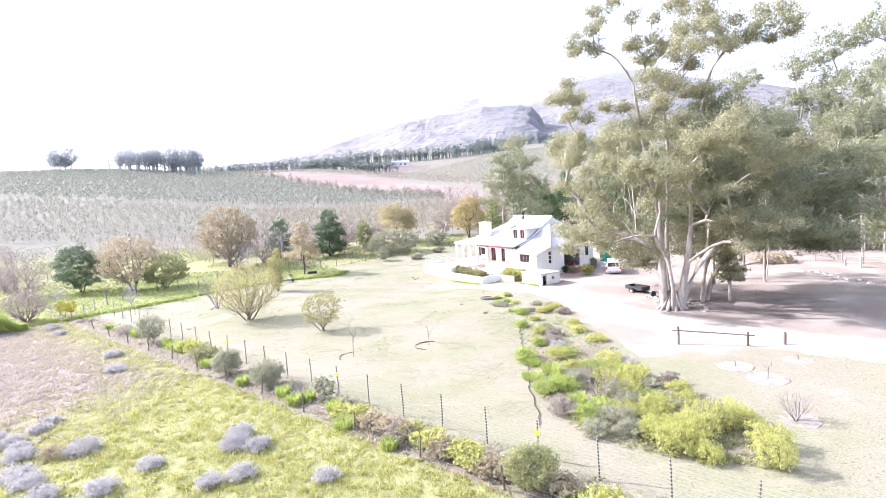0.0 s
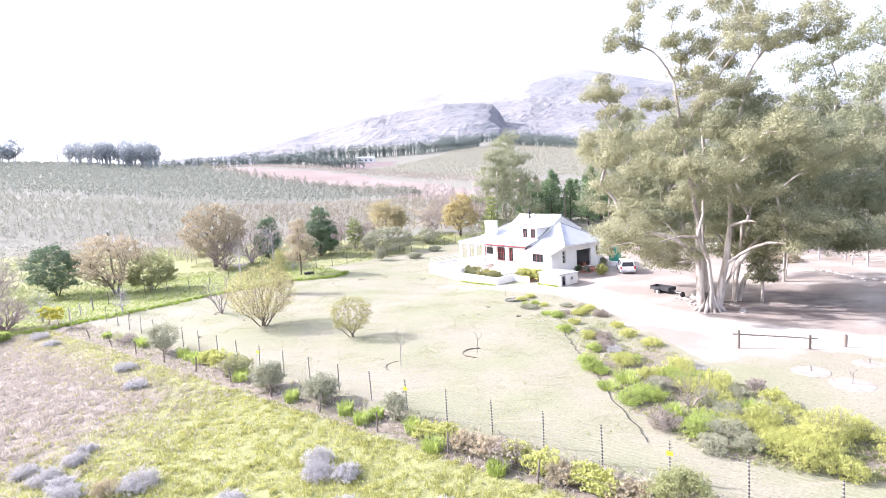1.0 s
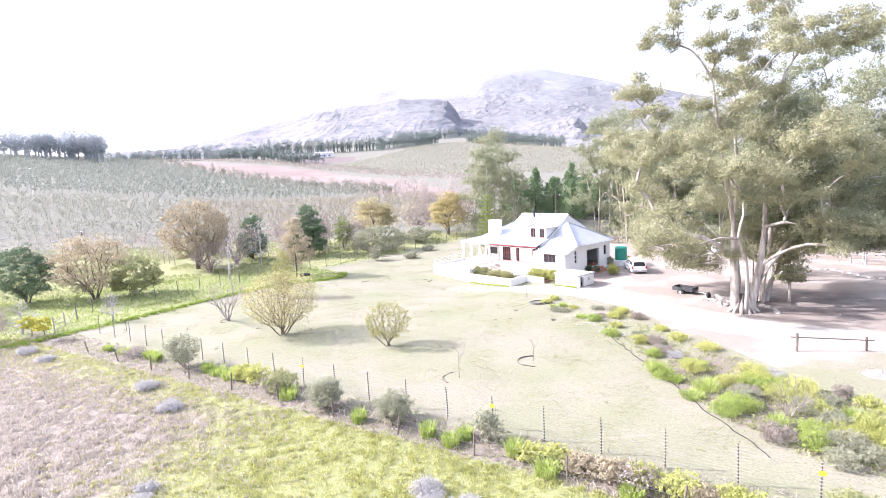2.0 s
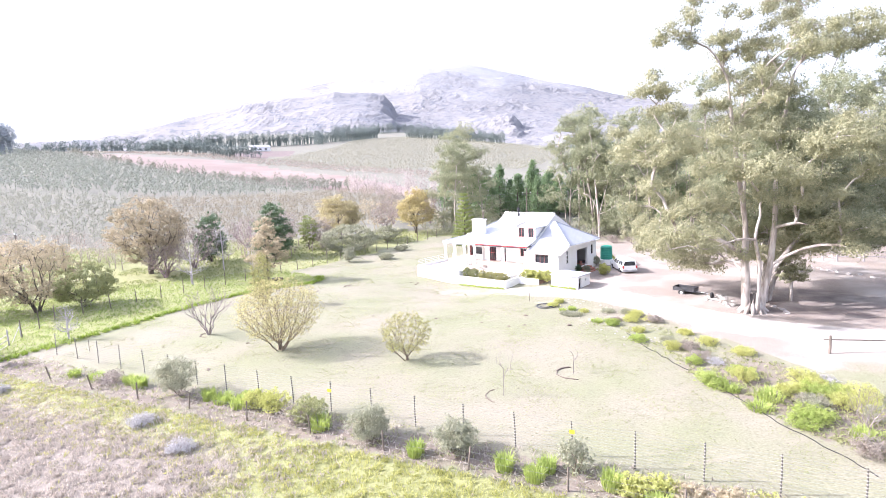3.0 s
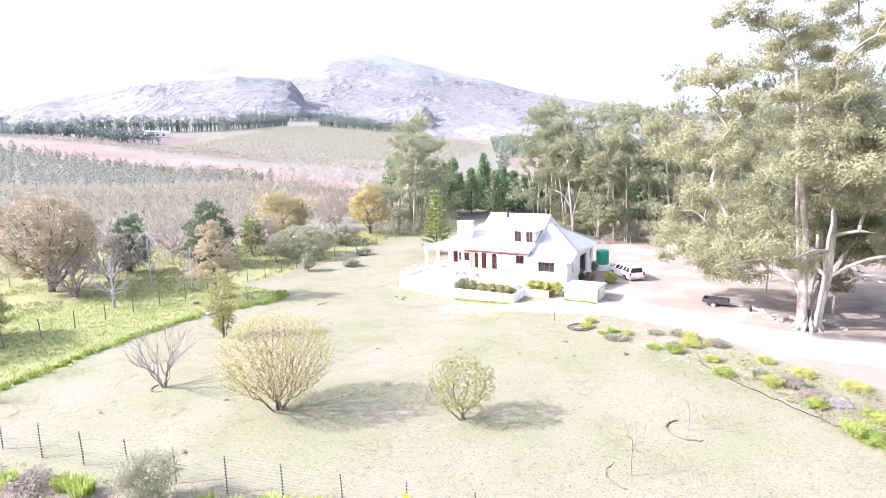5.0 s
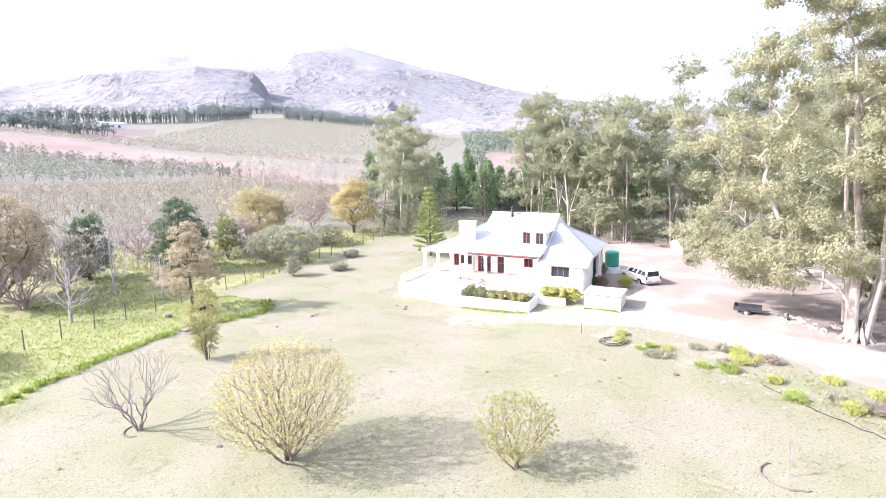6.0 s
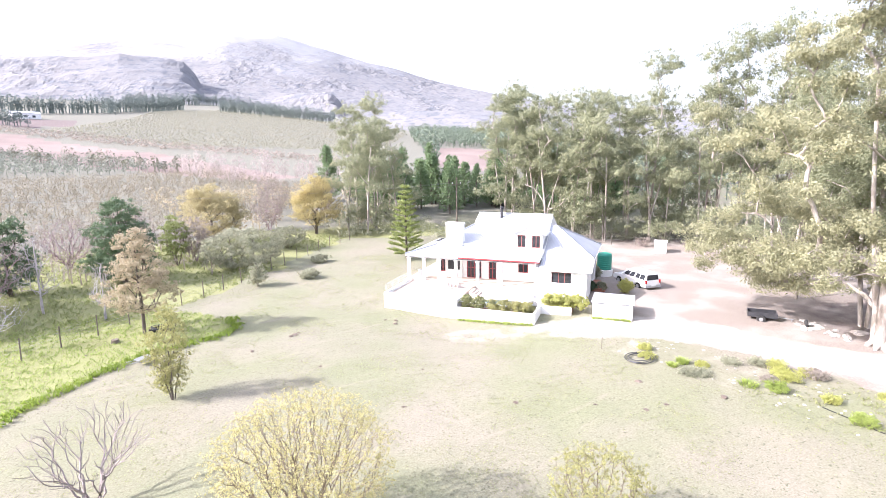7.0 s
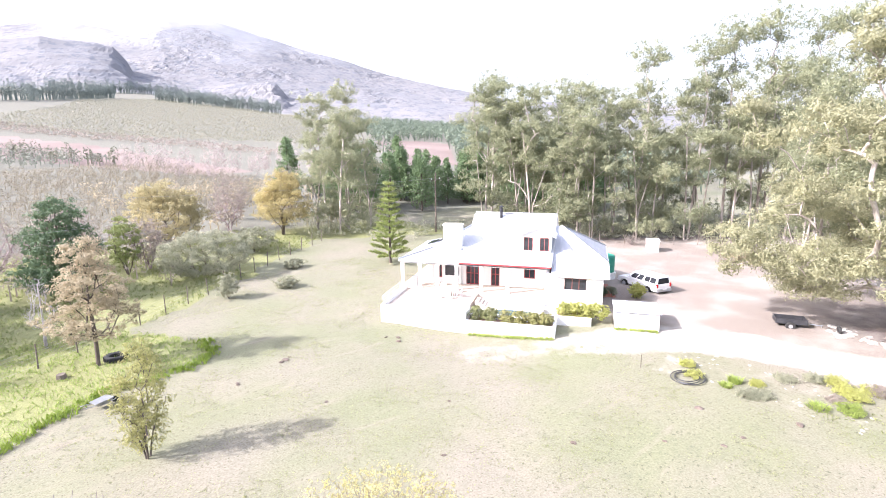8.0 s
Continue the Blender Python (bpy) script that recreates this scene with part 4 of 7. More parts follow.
def pads(rng, tips, k, spread, flat=0.65):
    """Leaf places in pads of smaller tufts round each tip, and the way out of each pad."""
    tufts, per = k
    sub = puffs(rng, tips, tufts, spread, flat, 0.6)
    off = sub[:, 2] - np.repeat(tips[:, 2], tufts)
    sub[:, 2] -= np.where(off < 0, off * 0.6, 0)
    c = puffs(rng, sub, per, spread * 0.36, 0.75, 0.45)
    mid = np.repeat(np.repeat(tips, tufts, 0), per, 0)
    own = np.repeat(sub, per, 0)
    out = (c - mid) / spread + (c - own) / (spread * 0.36) * 0.5 + UP * 0.3
    return c, out / (np.linalg.norm(out, axis=1)[:, None] + 1e-9)


def apart(points, n, gap):
    """About n of the points, spread so that few are nearer to each other than the gap."""
    keep = []
    for p in points[np.random.default_rng(n).permutation(len(points))]:
        if not keep or np.min(np.linalg.norm(np.array(keep) - p, axis=1)) > gap:
            keep.append(p)
        if len(keep) == n:
            break
    return np.array(keep)


def masses(rng, tips, per, r, flat=0.75, loose=1.0, fine_above=1e9):
    """Leaf places in small tufts over the uneven dome of a leaf mass at each tip, and the way out of it."""
    cs, outs = [], []
    for p in tips:
        s = rng.uniform(0.6, 1.35) * (0.74 if p[2] > fine_above else 1)
        n = max(5, int(per * s * s / 26))
        u = rng.normal(size=(n, 3))
        u /= np.linalg.norm(u, axis=1)[:, None]
        u[:, 2] = np.where(u[:, 2] < -0.25, u[:, 2] * 0.45, u[:, 2])
        bulge = sum(np.sin(u @ (rng.normal(size=3) * 3.2) + rng.uniform(0, 6)) for i in range(3))
        d = r * s * (1 + 0.2 * bulge) * np.where(rng.uniform(size=n) < 0.75, rng.uniform(0.78, 1.08, n), rng.uniform(0.3, 0.8, n))
        wide = np.array([rng.uniform(0.85, 1.3), rng.uniform(0.85, 1.3), flat * rng.uniform(0.7, 1.1)])
        tuft = p + u * d[:, None] * wide
        k = rng.integers(16, 38, n)
        own = np.repeat(tuft, k, 0)
        g = rng.normal(0, 1, own.shape) * np.array([0.15, 0.15, 0.12]) * r * loose * np.repeat(rng.uniform(0.7, 1.3, (n, 1)), k, 0)
        cs.append(own + g)
        outs.append(np.repeat(u, k, 0) + g / (0.3 * r * loose) + rng.normal(0, 0.2, g.shape))
    return np.concatenate(cs), np.concatenate(outs)


def puffs(rng, tips, k, spread, flat=0.65, hollow=0.35):
    """k leaf places in a pad round each tip."""
    t = np.repeat(tips, k, 0)
    u = rng.normal(size=t.shape)
    u /= np.linalg.norm(u, axis=1)[:, None]
    u *= rng.uniform(hollow, 1, (len(u), 1)) ** 0.5
    s = np.repeat(rng.uniform(0.6, 1.3, (len(tips), 1)), k, 0) * spread
    return t + u * s * np.array([1, 1, flat])


def tree(name, label, category, where, roots, envs, n, bark, leafmat, r_tip=0.012, k=40, spread=0.5, long=0.2, wide=0.09, droop=0.0, up=0.0, seed=1, group="", power=0.5, direct=0.45, lift=0.12, flat=0.65, extra=None, thick=None, wob=0.05, gap=1.35, loose=1.0, stray=0.6, fine_above=1e9):
    rng = np.random.default_rng(seed)
    b, lv = Build(), Build()
    goals = apart(sample(rng, envs, 4 * n), n, spread * gap) if isinstance(k, float) else sample(rng, envs, n)
    tips = branches(b, rng, roots, goals, r_tip, power, direct, lift, wob, thick)
    if extra:
        extra(b, rng)
    t = thing(name, pose(*where), label, category, group)
    part("trunk", b, bark, t, smooth=True)
    if k:
        if isinstance(k, float):
            c, out = masses(rng, tips, k, spread, flat, loose, fine_above)
        elif isinstance(k, int):
            k = (max(2, k // 14), 14) if k > 27 else (2, max(3, k // 2))
        if not isinstance(k, float):
            c, out = pads(rng, tips, k, spread, flat)
        lv.leaves(rng, c, long, wide, droop, up, out, stray)
        if isinstance(k, float):
            inner = puffs(rng, tips, max(30, int(k / 9)), spread * 0.55, flat, 0.2)
            lv.leaves(rng, inner, long * 1.25, wide * 1.5, droop, up)
        part("crown", lv, leafmat, t)
    return t


def stems(rng_seed, k, out, high, base=0.1):
    """k short stems that spread from one foot."""
    rng = np.random.default_rng(rng_seed)
    res = []
    for i in range(k):
        a = 2 * math.pi * (i + rng.uniform(-0.3, 0.3)) / k
        d = np.array([math.cos(a), math.sin(a), 0])
        res.append([d * base, d * (base + out * 0.35) + UP * high * 0.5, d * (base + out) + UP * high])
    return res


def short_trunk(seed, k, out, high, foot=0.6, wide=0.12):
    """k limbs that rise together as one short trunk and then fan out."""
    rng = np.random.default_rng(seed)
    res = []
    for i in range(k):
        a = 2 * math.pi * (i + rng.uniform(-0.3, 0.3)) / k
        d = np.array([math.cos(a), math.sin(a), 0])
        res.append([d * wide * 1.25 - UP * 0.1, d * wide * 0.8 + UP * foot, d * (wide + out * 0.4) + UP * (foot + high * 0.45), d * (wide + out) + UP * (foot + high)])
    return res


def buttress(b, rng):
    """Spreading roots at the foot of the old gum."""
    for i in range(11):
        a = i * 0.571 + rng.uniform(-0.15, 0.15)
        c = np.array([math.cos(a), math.sin(a) * 0.8, 0])
        b.tube([c * 2.3 + UP * -0.2, c * 1.45 + UP * 0.18, c * 0.8 + UP * 0.8, c * 0.42 + UP * 2.0], [0.05, 0.13, 0.2, 0.1], 7)


def lumps(seed, regions, r, h, clear=False):
    """Rounded leaf masses spread over the regions of a crown: r wide, h high, uneven; clear: bare before the stems."""
    rng = np.random.default_rng(seed)
    res = []
    for e in regions:
        for p in sample(rng, [e], e[6]):
            s = rng.uniform(0.7, 1.25)
            if clear and p[2] < 12.5 and -0.5 * p[0] - 0.87 * p[1] > 0.75 * math.hypot(p[0], p[1]):
                continue
            res.append((*p, r * s, r * s, h * s, s * s, 0.35))
    return res


GUM_ROOTS = [[(-0.6, 0.1, -0.2), (-0.75, 0.15, 2.2), (-0.85, 0.2, 5.0), (-0.9, 0.3, 8.5), (-1.5, 0.6, 12.5), (-2.3, 0.6, 16.5), (-2.8, 0.9, 21)],
             [(0.5, -0.3, -0.2), (0.75, -0.4, 2.2), (1.15, -0.6, 4.6), (1.7, -0.4, 8.0), (1.8, -0.2, 12.0), (2.5, 0.2, 16.0), (3.6, 0.3, 20.5)],
             [(0.0, 0.6, -0.2), (0.1, 0.8, 3.0), (0.1, 1.3, 6.5), (0.5, 1.9, 10.0), (0.9, 2.4, 14.5), (0.6, 2.6, 19)],
             [(-0.2, -0.6, -0.2), (-0.3, -0.9, 2.5), (-0.9, -1.4, 5.0), (-2.4, -2.2, 7.4)],
             [(0.9, 0.3, -0.2), (1.5, 0.3, 2.0), (2.6, 0.2, 4.2), (4.4, -0.3, 6.6), (6.2, -0.6, 8.4)]]
GUM_TOP = [(-4.8, 2.1, 27.2, 2.3, 2.0, 1.4, 1, 0.2), (-6.6, 3.0, 24.8, 1.5, 1.5, 1.2, 0.7, 0.2), (-8.0, 3.6, 21.0, 1.8, 1.6, 1.2, 0.8, 0.2), (-7.4, 2.2, 18.6, 2.2, 2.0, 1.0, 1, 0.2), (-4.2, 0.8, 18.6, 1.8, 1.8, 1.3, 0.8, 0.2), (1.2, -0.5, 27.0, 3.0, 2.6, 1.5, 1.6, 0.2), (-0.8, 1.6, 24.6, 2.2, 2.0, 1.4, 1, 0.2),
           (4.6, -1.4, 24.0, 2.2, 2.0, 1.2, 0.8, 0.2), (7.6, -2.8, 24.2, 2.4, 1.9, 1.3, 1.0, 0.2), (2.6, 1.6, 20.8, 2.6, 2.4, 1.7, 1.4, 0.2), (-1.4, -1.2, 20.0, 1.8, 1.8, 1.3, 0.8, 0.2), (0.5, 4.0, 22.5, 2.2, 2.2, 1.4, 1, 0.2), (1.0, -4.0, 23.0, 2.2, 2.2, 1.3, 1, 0.2), (4.5, 3.0, 25.5, 1.8, 1.8, 1.2, 0.7, 0.2)]
GUM_LOW = [(0.5, 0, 9.5, 10.0, 10.0, 3.4, 20, 0.85), (0.8, 0, 14.0, 8.5, 8.5, 2.8, 10, 0.7), (-0.3, 9.5, 6.0, 3.0, 5.0, 1.8, 9, 0.3), (6, -1, 8, 6.5, 6.5, 3, 7, 0.6), (-5.5, 5.5, 15.5, 4.5, 4.5, 2.0, 5, 0.4)]
tree("gum_tree", "old many-stemmed gum tree with pale bark beside the drive", "tree", (20.9, 48.4, -0.1), GUM_ROOTS,
     lumps(5, GUM_LOW, 2.8, 1.8, True) + [(*e[:3], e[3] * 1.1, e[4] * 1.1, e[5] * 1.3, e[6] * 3.0, 0.1) for e in GUM_TOP],
     180, M_GUMBARK, L_GUM, r_tip=0.034, k=1450.0, spread=1.4, long=0.19, wide=0.078, droop=0.35, seed=11, power=0.5, direct=0.25, lift=0.1, flat=0.85, extra=buttress, gap=1.15, thick=lambda p: 1 + 0.65 * math.exp(-max(0, p[2]) / 5), loose=1.05, stray=0.65, fine_above=16.5)


tree("gum_tree", "spreading dark gum tree with leaning limbs behind the old gum", "tree", (24.8, 50.6, -0.1),
     [[(0, 0, -0.2), (0.1, 0, 2.5), (0.5, -0.1, 5.0), (1.0, 0.3, 9.0), (1.2, 0.6, 14.0)], [(0.35, 0.1, -0.2), (0.9, 0, 2.4), (2.4, -0.4, 4.8), (4.8, -1.0, 7.6), (7.5, -1.8, 10.0)], [(0.1, 0.4, -0.2), (0.6, 0.9, 3.0), (2.4, 1.8, 6.5), (4.2, 2.2, 11.0), (5.0, 2.0, 15.5)]],
     lumps(45, [(6, -1, 8.6, 8.0, 7.0, 2.8, 14, 0.6), (5, -1, 13.6, 6.5, 6.0, 2.4, 10, 0.5), (3, 1, 17.0, 3.5, 3.5, 1.8, 4, 0.3), (12, -3, 11.0, 4.0, 4.0, 2.5, 6, 0.4)], 2.6, 1.6),
     95, M_GUMBARK, L_GUMDARK, r_tip=0.036, k=1250.0, spread=1.5, long=0.22, wide=0.09, droop=0.35, seed=46, direct=0.25, lift=0.1, flat=0.75, gap=1.15, loose=1.12, stray=0.7)
tree("young_gum", "small bushy gum sapling with a short pale trunk", "tree", (26.9, 49.7, -0.1), [[(0, 0, -0.2), (0.05, 0, 1.2), (0.1, 0.1, 2.6)]], [(0.1, 0.1, 3.6, 1.3, 1.3, 1.5, 1, 0.3)], 24, M_GUMBARK, L_GUM, r_tip=0.03, k=330.0, spread=0.62, long=0.15, wide=0.06, droop=0.3, seed=47, flat=0.85, gap=0.9, loose=1.1)


def gum(seed, height, wide, low, n, k=620.0, fine=0.25):
    """A tall gum: slender leaders and leaf pads, thinner towards the foot."""
    rng = np.random.default_rng(seed)
    lx, ly = rng.normal(0, 0.035, 2) * height
    root = [[(0, 0, -0.2), (lx * 0.2, ly * 0.2, height * 0.25), (lx * 0.5, ly * 0.6, height * 0.5), (lx, ly, height * 0.72)]]
    if rng.uniform() > 0.4:
        root.append([(0.3, 0.1, -0.2), (0.6 - lx * 0.2, 0.2, height * 0.22), (1.2 - lx * 0.6, 0.5 - ly, height * 0.5)])
    w = wide / 2
    regions = [(lx, ly, height * 0.88, w * 0.5, w * 0.5, height * 0.08, 3, 0.0), (lx * 0.8, ly * 0.8, height * 0.74, w * 0.8, w * 0.8, height * 0.1, 4, 0.4), (lx * 0.5, ly * 0.5, height * 0.55, w * 0.9, w * 0.9, height * 0.1, n, 0.4), (0, 0, height * (low + 0.12), w * 0.9, w * 0.9, height * 0.12, max(1, n - 1), 0.4)]
    envs = lumps(seed, regions, 2.4, 2.0)
    return tree("grove_gum_tree", "tall slender grey-green gum tree in a grove", "tree", (0, 0, -300), root, envs, int(len(envs) * 1.75), M_GUMBARK, L_GUMDARK, r_tip=0.04, k=k, spread=1.55, long=fine, wide=fine * 0.42, droop=0.35, loose=0.95, stray=0.6, seed=seed, group="gum grove", direct=0.3, flat=1.0, gap=1.1)


def put_all(kinds, spots, rng):
    used = [False] * len(kinds)
    for n, (x, y, s) in enumerate(spots):
        i = n % len(kinds)
        m = pose(*on(x, y), 0, 0, rng.uniform(0, 360))
        if not used[i]:
            used[i] = True
            kinds[i].matrix_world = m
        else:
            c = copy_thing(kinds[i], m)
            c.scale = (s, s, s)


def undergrowth(spots, rng):
    b, c, out = Build(), [], []
    for x, y in spots:
        h = rng.uniform(0.7, 2.8)
        u = rng.normal(size=(60, 3))
        u /= np.linalg.norm(u, axis=1)[:, None]
        c.append(u * (h * 0.7, h * 0.7, h * 0.45) * rng.uniform(0.5, 1, (60, 1)) + np.array(on(x, y, h * 0.45)))
        out.append(u)
    b.leaves(rng, np.concatenate(c), 0.34, 0.1, up=0.3, out=np.concatenate(out))
    tagged(part("undergrowth", b, L_GREY), "grey-green scrubby undergrowth below the gums", "undergrowth", kind="stuff")


def grove():
    rng = np.random.default_rng(8)
    kinds = [gum(101 + i, *q) for i, q in enumerate(((22, 8.5, 0.2, 4), (20, 8, 0.1, 4), (24, 8.5, 0.3, 3), (15.5, 8, 0.04, 4), (24.5, 7.5, 0.5, 1)))]
    spots = []
    line = [(30, 102), (34, 96), (38, 91), (42, 87), (46, 82), (51, 77.5), (57, 74), (62, 70), (68, 66), (75, 62)]
    for (x0, y0), (x1, y1) in zip(line, line[1:]):
        nx, ny = abs(y0 - y1), abs(x1 - x0)
        q = math.hypot(nx, ny)
        for row in range(3):
            for k in range((2, 2, 1)[row] if x0 < 40 or x0 > 60 else (2, 0, 1)[row]):
                s = (k + rng.uniform(0, 1)) / 2
                off = 1.0 + row * 6.0 + rng.uniform(-2, 2)
                spots.append((x0 + (x1 - x0) * s + nx / q * off, y0 + (y1 - y0) * s + ny / q * off, rng.uniform(0.8, 1.08)))
    spots += [(13.0, 113, 0.8), (16.0, 115.5, 0.9), (18.5, 119, 0.88), (20.5, 116, 0.75), (12.0, 118, 0.75), (17, 124, 0.9), (22.5, 122, 0.8)]
    spots += [(29.5, 57.5, 0.8), (35.0, 57.5, 0.8), (52, 56, 1.0), (56, 48, 1.0), (62, 52, 1.0), (51, 64, 0.95), (34, 60, 0.75)]
    put_all(kinds, spots, rng)
    p = []
    for (x0, y0), (x1, y1) in zip(line, line[1:]):
        q = math.hypot(x1 - x0, y1 - y0)
        for k in range(56):
            s, off = rng.uniform(0, 1), rng.uniform(0, 18)
            p.append((x0 + (x1 - x0) * s + abs(y0 - y1) / q * off, y0 + (y1 - y0) * s + abs(x1 - x0) / q * off))
    p += [(rng.uniform(8, 26), rng.uniform(111, 126)) for k in range(90)] + [(rng.uniform(15, 30), rng.uniform(104, 112)) for k in range(26)]
    undergrowth(p, rng)
    for x, y, s in ((56, 76, 1.25), (61, 73, 1.3), (66, 69, 1.3), (71, 66, 1.35), (52, 79, 1.15), (47, 85, 1.12)):
        c = copy_thing(kinds[4], pose(*on(x, y), 0, 0, rng.uniform(0, 360)))
        c.scale = (s, s, s)


grove()

M_PLUMBARK = material("plum_bark", (0.2, 0.165, 0.155), (0.34, 0.29, 0.275), 2, 0.85, 0.3, 12)
L_OLDGOLD = leaf("old_gold_leaf", (0.25, 0.25, 0.09), (0.46, 0.44, 0.19), 0.45)
# deciduous trees and bushes on and round the lawn
tree("autumn_tree", "round thinly leaved tree turning yellow on the lawn", "tree", on(-20.8, 55.0), short_trunk(1, 8, 1.0, 1.0), [(0.1, 0, 3.5, 3.5, 3.4, 2.6, 3, 0.6), (0.1, 0, 3.3, 2.3, 2.3, 1.8, 1, 0.2)], 2300, M_TWIG, L_YELLOW, r_tip=0.0042, k=(2, 8), spread=0.26, long=0.06, wide=0.036, seed=21, direct=0.72, lift=0.02)
tree("small_lawn_tree", "small olive-green tree on the lawn", "tree", on(-11.6, 48.6), short_trunk(2, 6, 0.5, 0.6, 0.35, 0.08), [(0, 0, 2.2, 1.9, 1.9, 1.55, 1, 0.5)], 480, M_TWIG, L_OLDGOLD, r_tip=0.005, k=(2, 13), spread=0.27, long=0.075, wide=0.036, seed=22, direct=0.7, lift=0.02, up=0.6)
bare = tree("bare_tree", "leafless vase-shaped small tree on the lawn", "tree", on(-27.1, 62.2), stems(3, 6, 0.35, 0.8, 0.1), [(0, 0, 3.1, 2.6, 2.6, 1.5, 1, 0.5)], 170, M_PLUMBARK, L_YELLOW, r_tip=0.011, k=0, seed=23, direct=0.8, lift=0.0, wob=0.12)
arc = np.linspace(2.0, 4.6, 16)
b = Build()
b.tube(np.column_stack([0.75 * np.cos(arc), 0.75 * np.sin(arc), np.full(16, 0.05)]), [0.03, *[0.075] * 14, 0.03], 6)
part("basin_edge", b, M_EARTH, bare, "dark earth ridge round the foot")
tree("young_tree", "slim yellow-green young tree", "tree", on(-22.6, 71.2), stems(4, 4, 0.3, 1.3, 0.1), [(0, 0, 3.4, 1.35, 1.35, 2.2, 2, 0.2), (0, 0, 1.5, 1.0, 1.0, 1.1, 1, 0.2), (0.2, 0, 5.2, 0.7, 0.7, 0.8, 0.4, 0.1)], 230, M_BARK, L_OLDGOLD, r_tip=0.006, k=56, spread=0.38, long=0.11, wide=0.045, droop=0.3, seed=24)
tree("young_oak", "young oak with dry brown autumn leaves", "tree", on(-22.4, 84.8), [[(0, 0, -0.1), (0.05, 0, 2), (0, 0.1, 4.5), (0, 0, 7.4)]], [(0, 0, 3.3, 3.2, 3.2, 1.3, 2, 0.3), (0, 0, 5.4, 2.4, 2.4, 1.6, 2, 0.3), (0, 0, 7.4, 1.3, 1.3, 1.2, 1, 0.2)], 150, M_BARK, L_BROWN, r_tip=0.011, k=140, spread=0.52, long=0.135, wide=0.075, seed=25)
tree("oak_tree", "broad oak with dense brown autumn leaves", "tree", on(-39.2, 97.2), [[(0, 0, -0.1), (0, 0, 1.6), (0.2, 0, 3.0)]], [(0, 0, 6.4, 5.2, 5.2, 4.9, 3, 0.6), (0, 0, 6.2, 3.8, 3.8, 3.6, 1, 0.2)], 460, M_BARK, L_BROWN, r_tip=0.017, k=84, spread=0.66, long=0.2, wide=0.1, seed=26, direct=0.6)
tree("dark_round_tree", "dense dark green rounded tree", "tree", on(-55.4, 80.6), stems(5, 3, 0.3, 1.0, 0.15), [(0, 0, 4.0, 3.0, 3.0, 3.2, 1, 0.6)], 80, M_BARK, L_GREEN, r_tip=0.02, k=330.0, spread=0.95, gap=1.0, long=0.17, wide=0.09, seed=27)
tree("mixed_tree", "spreading tree with yellow-brown thinning leaves", "tree", on(-47.0, 79.6), stems(6, 4, 0.5, 1.2, 0.2), [(0, 0, 4.8, 4.8, 4.6, 3.7, 1, 0.4)], 260, M_BARK, L_BROWN, r_tip=0.015, k=110, spread=0.65, long=0.17, wide=0.085, seed=28, direct=0.6)
tree("dark_side_tree", "low dark olive leafy tree", "tree", on(-42.5, 80.5), stems(7, 4, 0.5, 0.8, 0.2), [(0, 0, 2.7, 3.2, 3.2, 2.3, 1, 0.4)], 80, M_BARK, L_OLIVE, r_tip=0.018, k=180, spread=0.7, long=0.2, wide=0.1, seed=128, direct=0.6)
tree("cypress", "dark green upright conifer with layered boughs", "tree", on(-21.9, 103.0), [[(0, 0, -0.1), (0, 0, 3), (0.1, 0, 8.0)]], [(0, 0, 2.2, 3.2, 3.2, 1.7, 3, 0.5), (0, 0, 5.0, 2.7, 2.7, 1.6, 3, 0.5), (0.2, 0, 7.5, 1.6, 1.6, 1.6, 2, 0.3)], 140, M_BARK, L_DARK, r_tip=0.02, k=330.0, spread=0.9, gap=0.95, long=0.2, wide=0.085, seed=29, flat=0.7, up=0.3)
tree("cypress", "dark green upright conifer behind bare trees", "tree", on(-31.5, 103.0), [[(0, 0, -0.1), (0, 0, 3), (0.1, 0, 7.0)]], [(0, 0, 3, 2.2, 2.2, 2.6, 3, 0.3), (0.2, 0, 6.0, 1.5, 1.5, 1.6, 2, 0.2)], 50, M_BARK, L_DARK, r_tip=0.02, k=300.0, spread=0.85, gap=0.95, long=0.2, wide=0.085, seed=129, flat=0.7)
for i, (x, y, hgt, wd) in enumerate(((-32.1, 87.1, 6.4, 5.2), (-29.0, 95.5, 7.8, 4.8), (-24.6, 90.5, 5.6, 2.4), (-39.5, 66.0, 3.6, 2.6), (-47.0, 64.0, 3.8, 4.0))):
    tree("bare_pale_tree", "leafless pale-twigged young tree", "tree", on(x, y), [[(0, 0, -0.1), (0, 0.03, hgt * 0.4), (0.02, 0, hgt * 0.85)]], [(0, 0, hgt * 0.45, wd * 0.5, wd * 0.5, hgt * 0.2, 3, 0.4), (0, 0, hgt * 0.75, wd * 0.32, wd * 0.32, hgt * 0.22, 2, 0.2)], 560, M_PALEBARK, L_GREY, power=0.42, r_tip=0.0066, k=0, seed=40 + i, group="bare pale trees", direct=0.3, lift=0.05)
